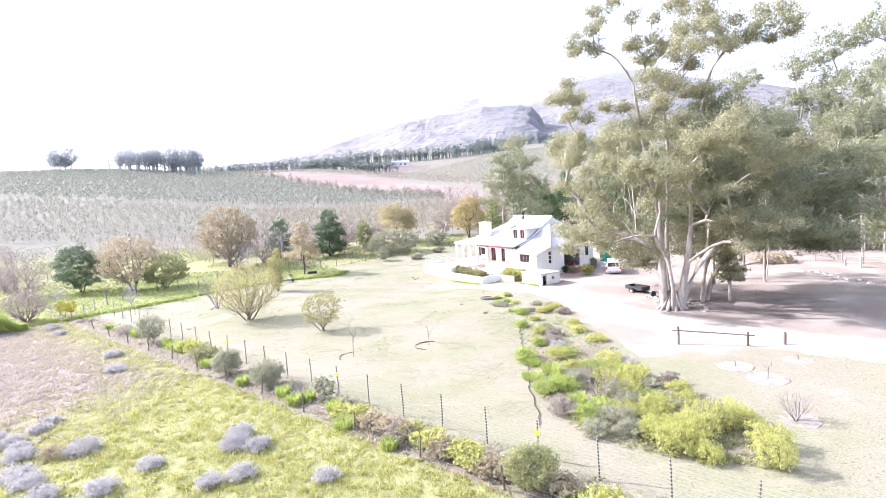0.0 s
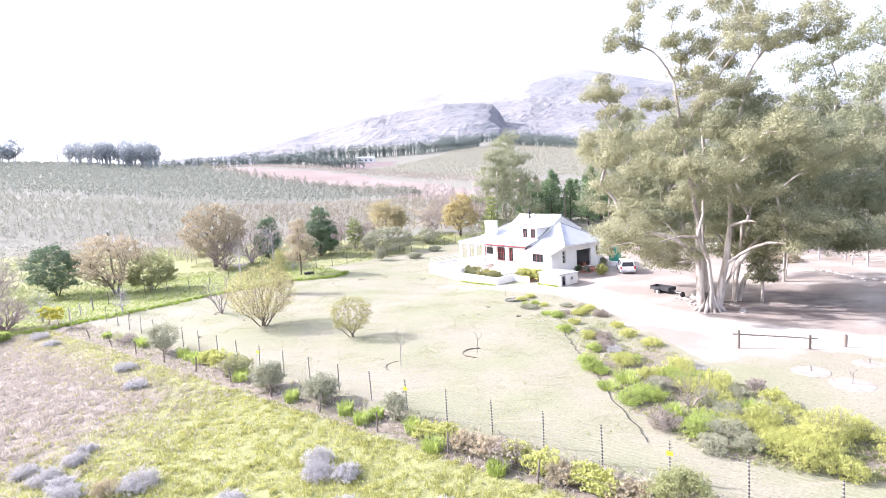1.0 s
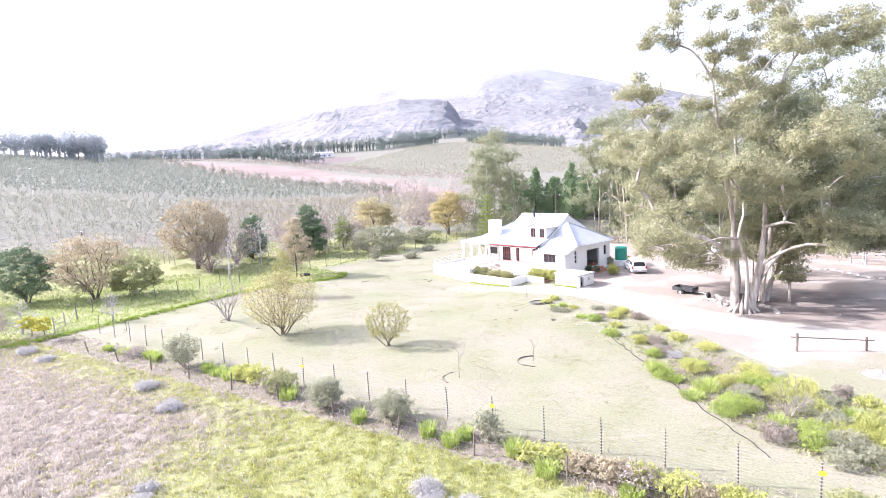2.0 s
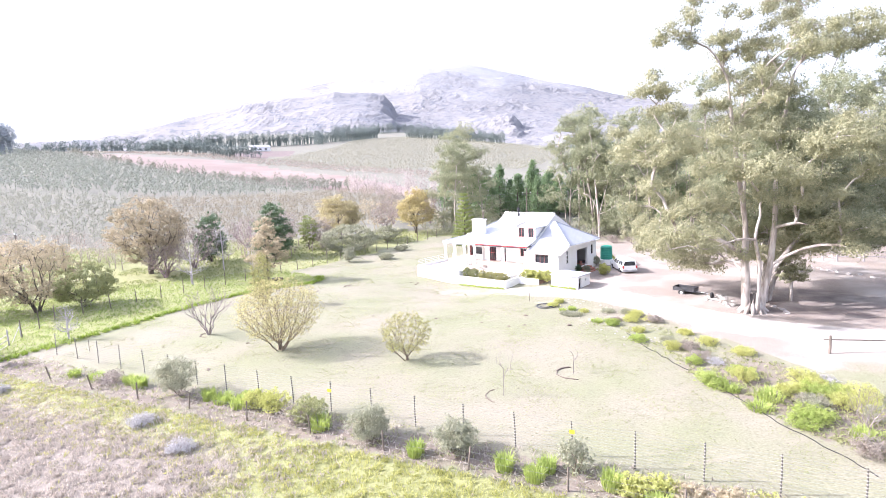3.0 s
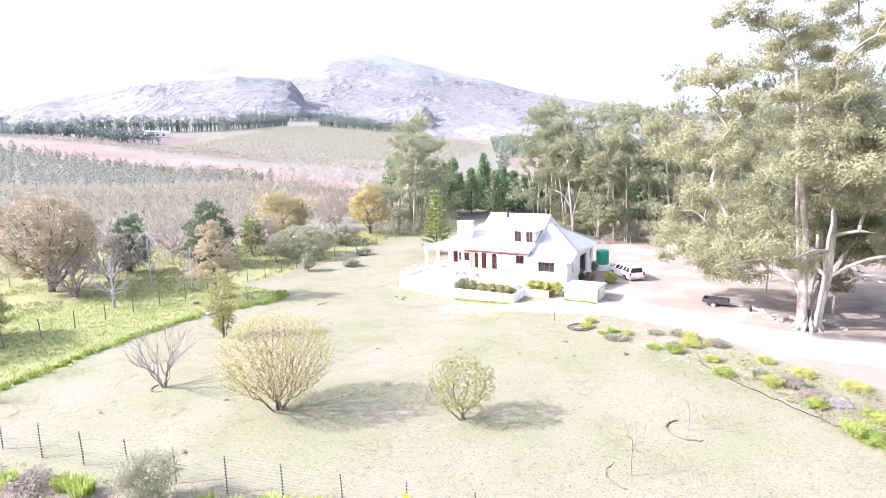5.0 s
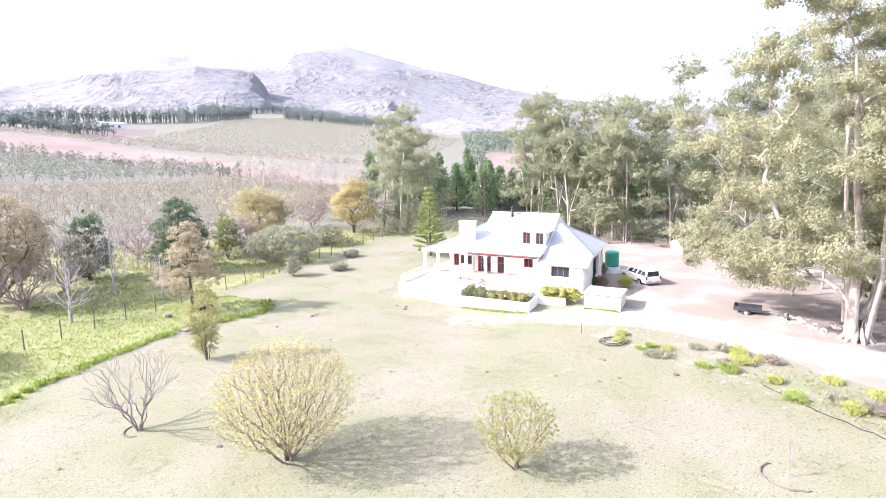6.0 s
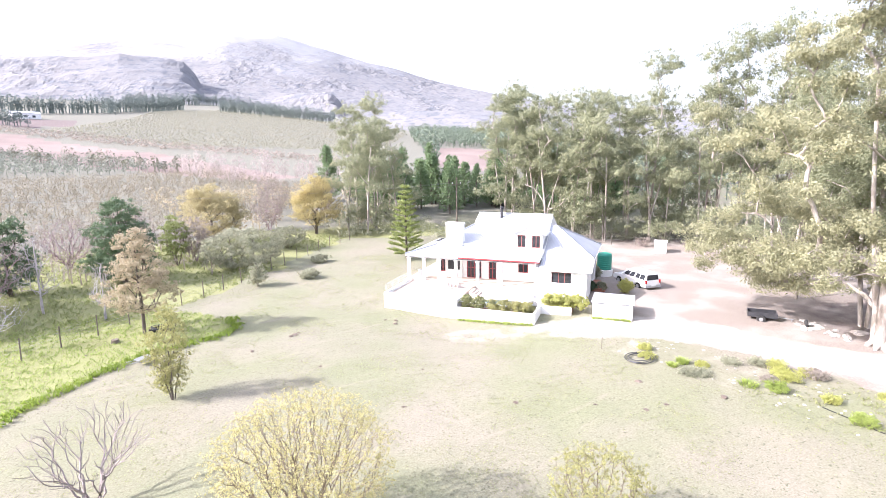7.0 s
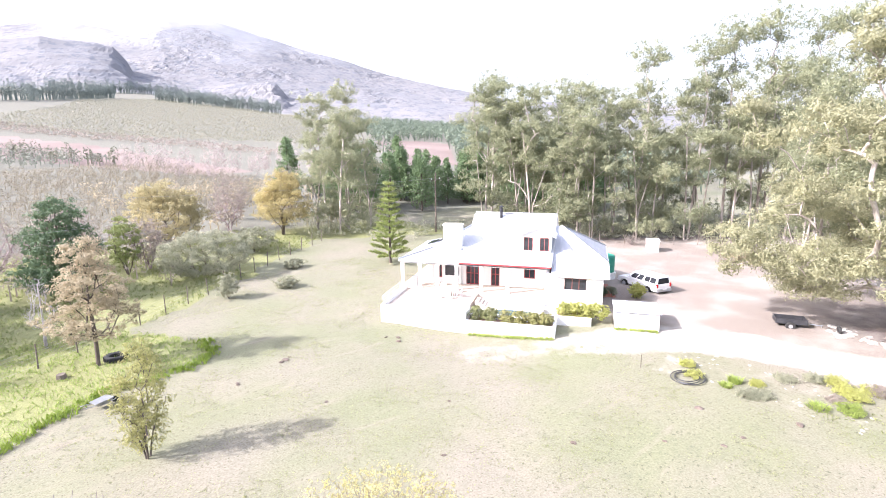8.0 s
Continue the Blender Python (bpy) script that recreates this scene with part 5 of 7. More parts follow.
for i, (x, y, hgt, wd) in enumerate(((-21.5, 113.5, 5.0, 7.0), (-26.5, 112.0, 6.5, 7.5), (-33.5, 99.0, 7.2, 8.5), (-36.5, 93.5, 5.4, 6.5), (-71.5, 86.0, 7.8, 12.0), (-62.0, 77.5, 5.6, 8.0), (-49.0, 61.2, 3.9, 5.0), (-78.0, 92.0, 7.0, 9.0))):
    tree("bare_mauve_tree", "leafless mauve-brown tree with fine twigs", "tree", on(x, y), stems(50 + i, 4, 0.4, hgt * 0.15, 0.12), [(0, 0, hgt * 0.55, wd * 0.5, wd * 0.5, hgt * 0.43, 1, 0.3)], 420, M_MAUVETWIG, L_PINK, r_tip=0.013, k=9, spread=0.5, long=0.22, wide=0.045, seed=50 + i, group="bare mauve trees", direct=0.6)
tree("round_bush", "wide grey-green rounded bush", "bush", on(-9.3, 103.0), stems(60, 7, 0.8, 0.6, 0.3), [(0, 0, 2.4, 4.5, 3.6, 2.2, 1, 0.8)], 110, M_BARK, L_GREY, r_tip=0.014, k=330.0, spread=0.75, long=0.14, wide=0.065, gap=0.9, seed=60)
tree("grey_bush", "loose grey-green bush by the fence", "bush", on(-1.3, 109.5), stems(61, 5, 0.5, 0.6, 0.2), [(0, 0, 1.8, 2.2, 2.2, 1.3, 1, 0.6)], 36, M_BARK, L_GREY, r_tip=0.014, k=300.0, spread=0.65, long=0.15, wide=0.065, gap=1.0, seed=61)
tree("olive_bush", "silvery olive bush beside the fence", "bush", on(-10.5, 93.7), stems(62, 4, 0.2, 0.5, 0.08), [(0, 0, 1.3, 0.75, 0.75, 1.0, 1, 0.4)], 30, M_BARK, L_GREY, r_tip=0.01, k=260.0, spread=0.42, long=0.13, wide=0.045, gap=0.9, seed=62, up=0.3)
for i, (x, y) in enumerate(((-0.9, 100.1), (-4.9, 93.8))):
    tree("small_bush", "low grey-green bush on the grass", "bush", on(x, y), stems(63 + i, 5, 0.3, 0.2, 0.1), [(0, 0, 0.5, 1.05, 1.0, 0.5, 1, 0.4)], 26, M_BARK, L_GREY, r_tip=0.008, k=200.0, spread=0.36, long=0.12, wide=0.05, gap=0.8, seed=63 + i, group="small bushes")
tree("yellow_tree", "tree in full yellow autumn leaf", "tree", on(6.0, 117.0), [[(0, 0, -0.1), (0.1, 0, 1.5), (0, 0.2, 3.5)]], [(0, 0, 4.4, 4.1, 4.1, 2.8, 2, 0.4), (0.6, 0.3, 7.0, 2.4, 2.4, 2.2, 1, 0.2), (-1.6, 0, 6.0, 1.8, 1.8, 1.6, 0.6, 0.2)], 230, M_BARK, leaf("amber_leaf", (0.38, 0.315, 0.13), (0.56, 0.48, 0.235), 0.4), r_tip=0.014, k=150, spread=0.8, long=0.17, wide=0.1, seed=65, direct=0.6)
tree("golden_tree", "tree with golden brown autumn leaves", "tree", on(-9.7, 115.5), [[(0, 0, -0.1), (0.1, 0, 1.2), (0, 0.2, 3.0)]], [(0, 0, 4.4, 4.8, 4.8, 2.8, 2, 0.4), (-0.8, 0.3, 7.0, 2.8, 2.8, 2.0, 1, 0.2), (2.2, 0, 6.0, 1.8, 1.8, 1.4, 0.5, 0.2)], 260, M_BARK, leaf("golden_brown_leaf", (0.35, 0.3, 0.15), (0.54, 0.48, 0.28), 0.45), r_tip=0.014, k=150, spread=0.8, long=0.17, wide=0.1, seed=66, direct=0.6)
for i, (x, y, hgt, wd) in enumerate(((-15.8, 107.8, 6.4, 3.2),)):
    tree("green_tree", "mid-green leafy tree below the orchard", "tree", on(x, y), stems(68 + i, 3, 0.3, 0.9, 0.1), [(0, 0, hgt * 0.55, wd / 2, wd / 2, hgt * 0.43, 1, 0.4)], 80, M_BARK, leaf("fresh_leaf", (0.12, 0.16, 0.05), (0.3, 0.33, 0.12)), r_tip=0.018, k=210.0, spread=0.7, gap=1.1, long=0.16, wide=0.085, seed=68 + i, group="green trees")
for i, (x, y, hgt, wd) in enumerate(((-20.5, 111.0, 7.2, 7.0), (0.5, 123.0, 7.0, 6.0), (4.0, 131.0, 8.5, 6.5), (-13.5, 109.0, 5.8, 5.0), (12.0, 128, 9.0, 5.0))):
    tree("russet_tree", "nearly bare russet-twigged tree", "tree", on(x, y), stems(72 + i, 3, 0.3, 1.0, 0.12), [(0, 0, hgt * 0.55, wd / 2, wd / 2, hgt * 0.43, 1, 0.3)], 200, M_MAUVETWIG, L_PINK, r_tip=0.011, k=18, spread=0.55, long=0.24, wide=0.1, seed=72 + i, group="russet trees", direct=0.6)


def norfolk_pine():
    rng = np.random.default_rng(5)
    t = thing("norfolk_pine", pose(*on(9.2, 95.3)), "young symmetrical araucaria with tiered bright green branches", "tree")
    b, lv = Build(), Build()
    b.tube([(0, 0, -0.1), (0, 0, 5), (0, 0, 9.7)], [0.16, 0.1, 0.02], 8)
    pts = []
    for i in range(13):
        z = 0.9 + 8.5 * (i / 12) ** 0.95
        reach = 2.2 * (1 - i / 13.5) ** 0.85 + 0.2
        for j in range(7):
            a = 2 * math.pi * (j + 0.5 * (i % 2)) / 7 + rng.normal(0, 0.12)
            end = np.array([math.cos(a) * reach, math.sin(a) * reach, z + 0.35 * reach * rng.uniform(0.4, 1)])
            b.tube([(0, 0, z), end * (0.6, 0.6, 1) - (0, 0, 0.1 * reach), end], [0.035, 0.025, 0.01], 3)
            s = np.linspace(0.2, 1, int(6 + 9 * reach))[:, None]
            line = np.array([[0, 0, z]]) * (1 - s) + end[None] * s
            pts.append(np.repeat(line, 9, 0) + rng.normal(0, 1, (len(line) * 9, 3)) * (0.1, 0.1, 0.06))
    lv.leaves(rng, np.concatenate(pts), 0.3, 0.06, up=0.5)
    part("trunk", b, M_BARK, t)
    part("crown", lv, L_NORF, t)


norfolk_pine()


def pine(seed, height, wide):
    rng = np.random.default_rng(seed)
    g = thing("pine_tree", pose(0, 0, -300), "dense dark green pine in a plantation", "tree", "pines behind the house")
    b, lv, pts = Build(), Build(), []
    b.tube([(0, 0, -0.2), (0.1, 0, height * 0.6), (0, 0, height)], [0.2, 0.12, 0.02], 6)
    n = 16
    for i in range(n):
        z = height * (0.08 + 0.9 * i / n)
        reach = wide / 2 * (1 - (i / n) ** 1.3) + 0.3
        for j in range(7):
            a = rng.uniform(0, 6.28)
            e = np.array([math.cos(a) * reach, math.sin(a) * reach, z + 0.25 * reach])
            b.tube([(0, 0, z), e], [0.04, 0.01], 3)
            s = rng.uniform(0.25, 1.05, 26)[:, None]
            pts.append(np.array([[0, 0, z]]) * (1 - s) + e * s + rng.normal(0, 0.22, (26, 3)))
    lv.leaves(rng, np.concatenate(pts), 0.5, 0.16, up=0.35)
    part("trunk", b, M_BARK, g)
    part("crown", lv, L_PINE, g)
    return g


def pines():
    rng = np.random.default_rng(9)
    spots = []
    for k in range(64):
        x = rng.uniform(22, 78)
        spots.append((x, 126 - 0.55 * (x - 24) + rng.uniform(0, 26), rng.uniform(0.7, 1.2)))
    put_all([pine(7, 12, 5.6), pine(8, 10.5, 4.8), pine(9, 9, 5.2)], spots, rng)


pines()


# ---- orchards, windbreaks and far woods ----
def stuff(name, label, category, spots, mat, rng, height, wide, k, long, slim, trunk=True, cone=0.0):
    """Many small trees or tufts in one mesh."""
    b = Build()
    spots = np.asarray(spots)
    z = land(spots[:, 0], spots[:, 1])
    base = np.column_stack([spots, z])
    c = np.repeat(base, k, 0)
    s = np.repeat(rng.uniform(0.7, 1.25, (len(base), 1)), k, 0)
    u = rng.normal(size=c.shape)
    u /= np.linalg.norm(u, axis=1)[:, None]
    u *= rng.uniform(0.3, 1, (len(u), 1)) ** 0.5
    u[:, :2] *= (1 - cone * u[:, 2:3])
    c = c + u * s * np.array([wide / 2, wide / 2, height * (0.36 + 0.1 * cone)]) + np.array([0, 0, height * 0.6]) * s
    b.leaves(rng, c, long, slim, out=u + np.array([0, 0, 0.3]))
    if trunk:
        lo, hi = base - (0, 0, 0.1), base + (0, 0, height * 0.55)
        w = np.array([height * 0.03, 0, 0])
        v = np.stack([lo - w, lo + w, hi + w * 0.5, hi - w * 0.5], 1).reshape(-1, 3)
        i = np.arange(len(base))[:, None] * 4 + np.arange(4)[None] + b.n
        b.v.append(v)
        b.f += [tuple(q) for q in i.tolist()]
        b.n += len(v)
    ob = new(name, b.mesh(name, mat))
    return tagged(ob, label, category, kind="stuff")


def rows_in(poly, gap, space, angle, rng, jitter=0.4):
    """Places in rows across a field."""
    p = np.array(poly)
    c, r = p.mean(0), np.ptp(p, 0).max()
    a = radians(angle)
    g, s = np.meshgrid(np.arange(-r, r, gap), np.arange(-r, r, space))
    g, s = g.ravel(), s.ravel()
    x = c[0] + s * math.cos(a) - g * math.sin(a) + rng.normal(0, jitter, len(g))
    y = c[1] + s * math.sin(a) + g * math.cos(a) + rng.normal(0, jitter, len(g))
    keep = inside(x, y, [tuple(q) for q in poly]) & (rng.uniform(size=len(x)) > 0.04)
    return np.column_stack([x, y])[keep]


def farmland():
    rng = np.random.default_rng(12)
    near = [(-140, 122), (-62, 122), (-30, 124), (8, 136), (26, 170), (14, 215), (-60, 190), (-150, 190)]
    bare = rows_in(near, 4.0, 1.9, 12, rng, 0.35)
    stuff("near_orchard", "brown leafless orchard rows on a gentle slope", "orchard", bare[bare[:, 0] > -52 - 0.3 * (bare[:, 1] - 150)], L_ORCHBARE, rng, 2.4, 2.4, 96, 0.4, 0.085)
    stuff("near_orchard", "grey-green thinly leaved orchard rows on a gentle slope", "orchard", bare[bare[:, 0] <= -52 - 0.3 * (bare[:, 1] - 150)], L_ORCHGREY, rng, 2.4, 1.9, 64, 0.42, 0.11)
    low = [(-160, 92), (-75, 84), (-60, 112), (-150, 122)]
    stuff("near_orchard", "brown leafless orchard rows on a gentle slope", "orchard", rows_in(low, 4.2, 2.0, 12, rng), L_ORCHGREY, rng, 2.5, 2.2, 60, 0.46, 0.1)
    left = [(-330, 200), (-150, 198), (-60, 200), (8, 226), (-8, 262), (-80, 318), (-150, 412), (-250, 440), (-420, 400)]
    stuff("green_orchard", "dull green orchard rows climbing a low hill", "orchard", rows_in(left, 5.0, 2.6, 12, rng, 0.5), L_HAZED_ORCH, rng, 3.1, 2.8, 30, 0.6, 0.33)
    hedge = np.column_stack([np.linspace(-150, 12, 84), np.interp(np.linspace(-150, 12, 84), [-150, -80, -20, 12], [417, 322, 250, 212])]) + rng.normal(0, 1.6, (84, 2))
    stuff("windbreak_hedge", "row of young dark green windbreak trees", "hedge", hedge, L_SCRUB, rng, 5.2, 3.0, 70, 0.7, 0.3, True, 0.5)
    hill = [(-30, 430), (30, 330), (110, 285), (215, 420), (225, 560), (150, 745), (70, 690), (30, 560)]
    stuff("hill_orchard", "pale green orchard rows on the far slope", "orchard", rows_in(hill, 7.0, 2.2, 15, rng, 0.3), L_HILL, rng, 2.2, 2.2, 19, 0.6, 0.33, False)
    scrub = [(-200, 470), (-60, 425), (-20, 380), (30, 305), (60, 240), (75, 250), (48, 330), (-10, 420), (-60, 470), (-200, 500)]
    stuff("scrub", "brown scrub along a farm track", "scrub", rows_in(scrub, 3.6, 3.6, 30, rng, 1.6), L_PINK, rng, 1.7, 3.0, 18, 0.8, 0.4, False)
    # dark windbreaks along the crests
    for line, hgt, n in (([(-170, 640), (-78, 600), (0, 640), (72, 705), (110, 760)], 13, 230), ([(150, 735), (175, 680), (222, 575)], 12, 130), ([(-130, 520), (-55, 458), (-40, 470)], 7, 80),
                         ([(-300, 560), (-190, 520), (-140, 540)], 12, 100), ([(60, 860), (160, 900), (300, 880)], 14, 150)):
        p = np.array(line, float)
        n = int(n * 1.6)
        run_len = np.concatenate([[0], np.cumsum(np.hypot(*np.diff(p, axis=0).T))])
        s = np.linspace(0, run_len[-1], n)
        x, y = np.interp(s, run_len, p[:, 0]), np.interp(s, run_len, p[:, 1])
        stuff("windbreak", "dark row of tall windbreak pines on a hill crest", "tree row", np.column_stack([x, y]) + rng.normal(0, 2.0, (n, 2)), L_HAZED_FARPINE, rng, hgt + 2, 5.6, 56, 1.3, 0.65, True, 0.45)
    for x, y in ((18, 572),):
        stuff("lone_pine", "single dark pine on the far slope", "tree", [(x, y), (x + 3, y + 1)], L_HAZED_FARPINE, rng, 17, 8, 420, 1.2, 0.6, False, 0.6)
    # clumps of tall trees on the left crest
    clump = np.column_stack([rng.uniform(-236, -172, 52), rng.uniform(386, 402, 52)])
    stuff("far_clump", "clump of tall gums on the crest, paled for haze", "tree clump", clump, L_HAZED_FARGUM, rng, 20, 9, 340, 1.2, 0.55)
    stuff("far_clump", "small clump of tall gums on the crest, paled for haze", "tree clump", np.column_stack([rng.uniform(-268, -252, 7), rng.uniform(370, 378, 7)]), L_HAZED_FARGUM, rng, 16, 10, 520, 1.3, 0.6)
    # plantation to the right of the hill, and bare poplars in the valley
    wood = [(95, 215), (140, 185), (330, 260), (420, 420), (260, 470), (215, 420), (150, 300)]
    stand = rows_in(wood, 7, 6, 20, rng, 1.8)
    stand = stand[~inside(stand[:, 0], stand[:, 1], BARE_FIELD)]
    stuff("far_plantation", "dense dark green pine plantation", "woodland", stand, L_PLANTATION, rng, 9, 4.5, 46, 1.3, 0.7)
    nearer = [(62, 118), (95, 100), (150, 105), (190, 170), (150, 195), (105, 165)]
    stuff("far_plantation", "dense dark green pines behind the gum grove", "woodland", rows_in(nearer, 6, 5, 20, rng, 1.6), L_PLANTATION, rng, 10, 4.8, 60, 1.0, 0.5)
    pop = np.column_stack([rng.uniform(2, 40, 60), 0 * np.arange(60)])
    pop[:, 1] = 190 - 0.5 * pop[:, 0] + rng.uniform(-12, 12, 60)
    stuff("bare_poplars", "row of bare pinkish poplars in the valley", "tree row", pop, leaf("poplar_twig", (0.34, 0.285, 0.26), (0.48, 0.415, 0.385), 0.3), rng, 8.5, 2.0, 170, 0.8, 0.07, False)
    mauve = np.column_stack([rng.uniform(-76, -12, 170), rng.uniform(101, 126, 170)])
    stuff("mauve_scrub", "mauve-grey leafless scrub at the orchard's edge", "scrub", mauve, L_PINK, rng, 2.8, 3.2, 60, 0.5, 0.08)
    low = np.column_stack([rng.uniform(-12, 30, 90), rng.uniform(118, 165, 90)])
    stuff("valley_scrub", "brownish scrub and young trees below the orchard", "scrub", low, L_BROWN, rng, 3.2, 3.4, 50, 0.5, 0.2)


farmland()


def farm_shed():
    x, y = -38.0, 548.0
    f = thing("farm_building", pose(*on(x, y, -0.3), 0, 0, 20), "small white farm building on the far slope", "building")
    b = Build()
    b.box(-9, 9, -3.5, 3.5, 0, 4)
    part("wall", b, M_WALL, f)
    b = Build()
    b.slab([(-9.4, -3.9, 4.0), (9.4, -3.9, 4.0), (9.4, 0, 5.6), (-9.4, 0, 5.6)], 0.15)
    b.slab([(-9.4, 0, 5.6), (9.4, 0, 5.6), (9.4, 3.9, 4.0), (-9.4, 3.9, 4.0)], 0.15)
    part("roof", b, M_ROOF, f)
    for i in range(3):
        b = Build()
        b.box(-6.5 + 5 * i, -4.5 + 5 * i, -3.54, -3.5, 1.0, 2.6)
        part("window", b, M_GLASS, f)


farm_shed()


# ---- fences ----
def rand_mesh_post(height, r, seed, mat, name):
    rng = np.random.default_rng(seed)
    b = Build()
    b.tube([(0, 0, -0.3), (rng.normal(0, 0.01), rng.normal(0, 0.01), height * 0.5), (rng.normal(0, 0.02), rng.normal(0, 0.02), height - 0.02), (0, 0, height)], [r, r * 0.97, r * 0.92, r * 0.6], 8)
    return b.mesh(name, mat)


def run(points, gap):
    """Places every gap along a line of points."""
    p = np.array(points, float)
    d = np.concatenate([[0], np.cumsum(np.hypot(*np.diff(p, axis=0).T))])
    s = np.arange(0, d[-1] + 1e-6, gap)
    return np.column_stack([np.interp(s, d, p[:, 0]), np.interp(s, d, p[:, 1])])


def fence(label, points, gap, height, r, wires, mat, seed, wire_r=0.006, tilt=1.5, signs=()):
    f = thing("fence", pose(0, 0, 0), label, "fence")
    rng = np.random.default_rng(seed)
    me = rand_mesh_post(height, r, seed, mat, "post")
    at = run(points, gap)
    for i, (x, y) in enumerate(at):
        ob = new("post", me)
        ob.parent = f
        ob.matrix_basis = pose(x, y, float(land(x, y)), rng.normal(0, tilt), rng.normal(0, tilt), rng.uniform(0, 360))
        if i in signs:
            b = Build()
            b.box(-0.13, 0.13, -0.012, 0.012, -0.1, 0.1)
            s = part("warning_plate", b, M_YELLOW, f, "small yellow warning plate")
            s.matrix_basis = pose(x - 0.05, y - 0.07, float(land(x, y)) + height * 0.72, 0, 0, -35)
    z = land(at[:, 0], at[:, 1])
    for h in wires:
        b = Build()
        pts = []
        for i in range(len(at)):
            pts.append((at[i, 0], at[i, 1] - r - 0.004, z[i] + h))
            if i + 1 < len(at):
                pts.append((*((at[i] + at[i + 1]) / 2 + (0, -r - 0.004)), (z[i] + z[i + 1]) / 2 + h - 0.02))
        b.tube(pts, [wire_r] * len(pts), 3)
        part("wire", b, M_WIRE, f)
    return f


fence("tall garden fence of dark posts and many wires", [(16.72, 11.37), (10.0, 17.2), (5.2, 21.4), (-5.2, 30.6), (-14.6, 39.0), (-24.2, 47.6), (-36.8, 59.6), (-40.0, 62.5)], 2.88, 1.85, 0.036, [0.1 + 0.155 * i for i in range(12)], M_DARKPOST, 31, 0.005, 1.0, signs=(6, 11, 16))
fence("old wooden post and wire fence beside the verge", [(9.0, 14.4), (-4.1, 25.7), (-22.0, 41.9), (-31.5, 50.0), (-37.0, 54.8)], 4.7, 1.15, 0.05, [0.3, 0.62, 0.95], M_POST, 32, 0.005, 5)
fence("wooden post fence along the lower side of the garden", [(-44.3, 68.9), (-43.5, 74.5), (-41.0, 76.5), (-36.5, 79.6), (-29.2, 84.8), (-24.5, 87.2), (-17.7, 91.6), (-10.9, 96.3), (0.5, 105.0), (9.5, 111.0)], 2.75, 1.7, 0.05, [0.3, 0.6, 0.9, 1.2, 1.42], M_POST, 33, 0.005, 2)
fence("wooden post fence below the gum grove", [(25.5, 101.0), (33.0, 93.0), (40.0, 84.5), (44.5, 79.5), (52, 73)], 3.4, 1.4, 0.05, [0.4, 0.8, 1.2], M_POST, 34, 0.005, 3)


def hitching_rail():
    f = thing("hitching_rail", pose(0, 0, 0), "low weathered pole rail beside the drive", "rail")
    for x, y, h in ((16.75, 37.9, 1.5), (21.1, 36.6, 1.15)):
        b = Build()
        b.tube([(x, y, -0.2), (x + 0.02, y, h * 0.6), (x + 0.01, y, h)], [0.09, 0.085, 0.08], 9)
        part("post", b, M_POST, f)
    b = Build()
    b.tube([(16.4, 38.1, 1.2), (18.9, 37.25, 1.08), (21.5, 36.4, 0.92)], [0.05, 0.05, 0.045], 8)
    part("rail", b, M_POST, f)
    b = Build()
    b.tube([(23.6, 36.4, -0.2), (23.6, 36.4, 0.9), (23.6, 36.4, 1.05)], [0.11, 0.1, 0.09], 9)
    ob = part("bollard", b, M_POST)
    tagged(ob, "thick weathered wooden bollard by the drive", "bollard")


hitching_rail()


# ---- shrubs and beds ----
def shrub(name, label, x, y, h, w, mat, seed, bark=None, n=None, k=60, long=0.13, wide=0.06, up=0.2, droop=0.0, group="", spread=None, category="shrub"):
    tree(name, label, category, on(x, y), stems(seed, 6, w * 0.12, h * 0.2, 0.06), [(0, 0, h * 0.52, w * 0.42, w * 0.42, h * 0.4, 1, 0.45)], n or int(34 + 28 * w), bark or M_TWIG, mat, r_tip=0.005, k=k, spread=spread or 0.2 + 0.08 * w, long=long, wide=wide, up=up, droop=droop, seed=seed, group=group, direct=0.7, lift=0.03, stray=1.1)


def tuft(name, label, x, y, h, w, mat, seed, k=260, group="", category="plant"):
    """A clump of strap leaves that arch from one foot."""
    rng = np.random.default_rng(seed)
    b = Build()
    for i in range(k):
        a, r = rng.uniform(0, 6.28), w / 2 * rng.uniform(0, 1) ** 0.5
        p = np.array([math.cos(a) * r * 0.75, math.sin(a) * r * 0.75, 0])
        d = np.array([math.cos(a), math.sin(a), 0]) * rng.uniform(0.05, 0.3) * w * 0.5 + rng.normal(0, 0.05, 3) * (1, 1, 0)
        hh = h * rng.uniform(0.6, 1.1)
        s = unit(np.cross(d + (0.01, 0, 0), UP)) * 0.018
        q = p + d * 0.6 + UP * hh * 0.7
        e = p + d * 1.8 + UP * hh
        b.add([p - s, p + s, q + s, q - s, e], [(0, 1, 2, 3), (3, 2, 4)])
    ob = part(name, b, mat)
    ob.matrix_world = pose(*on(x, y, -0.02))
    return tagged(ob, label, category, group)


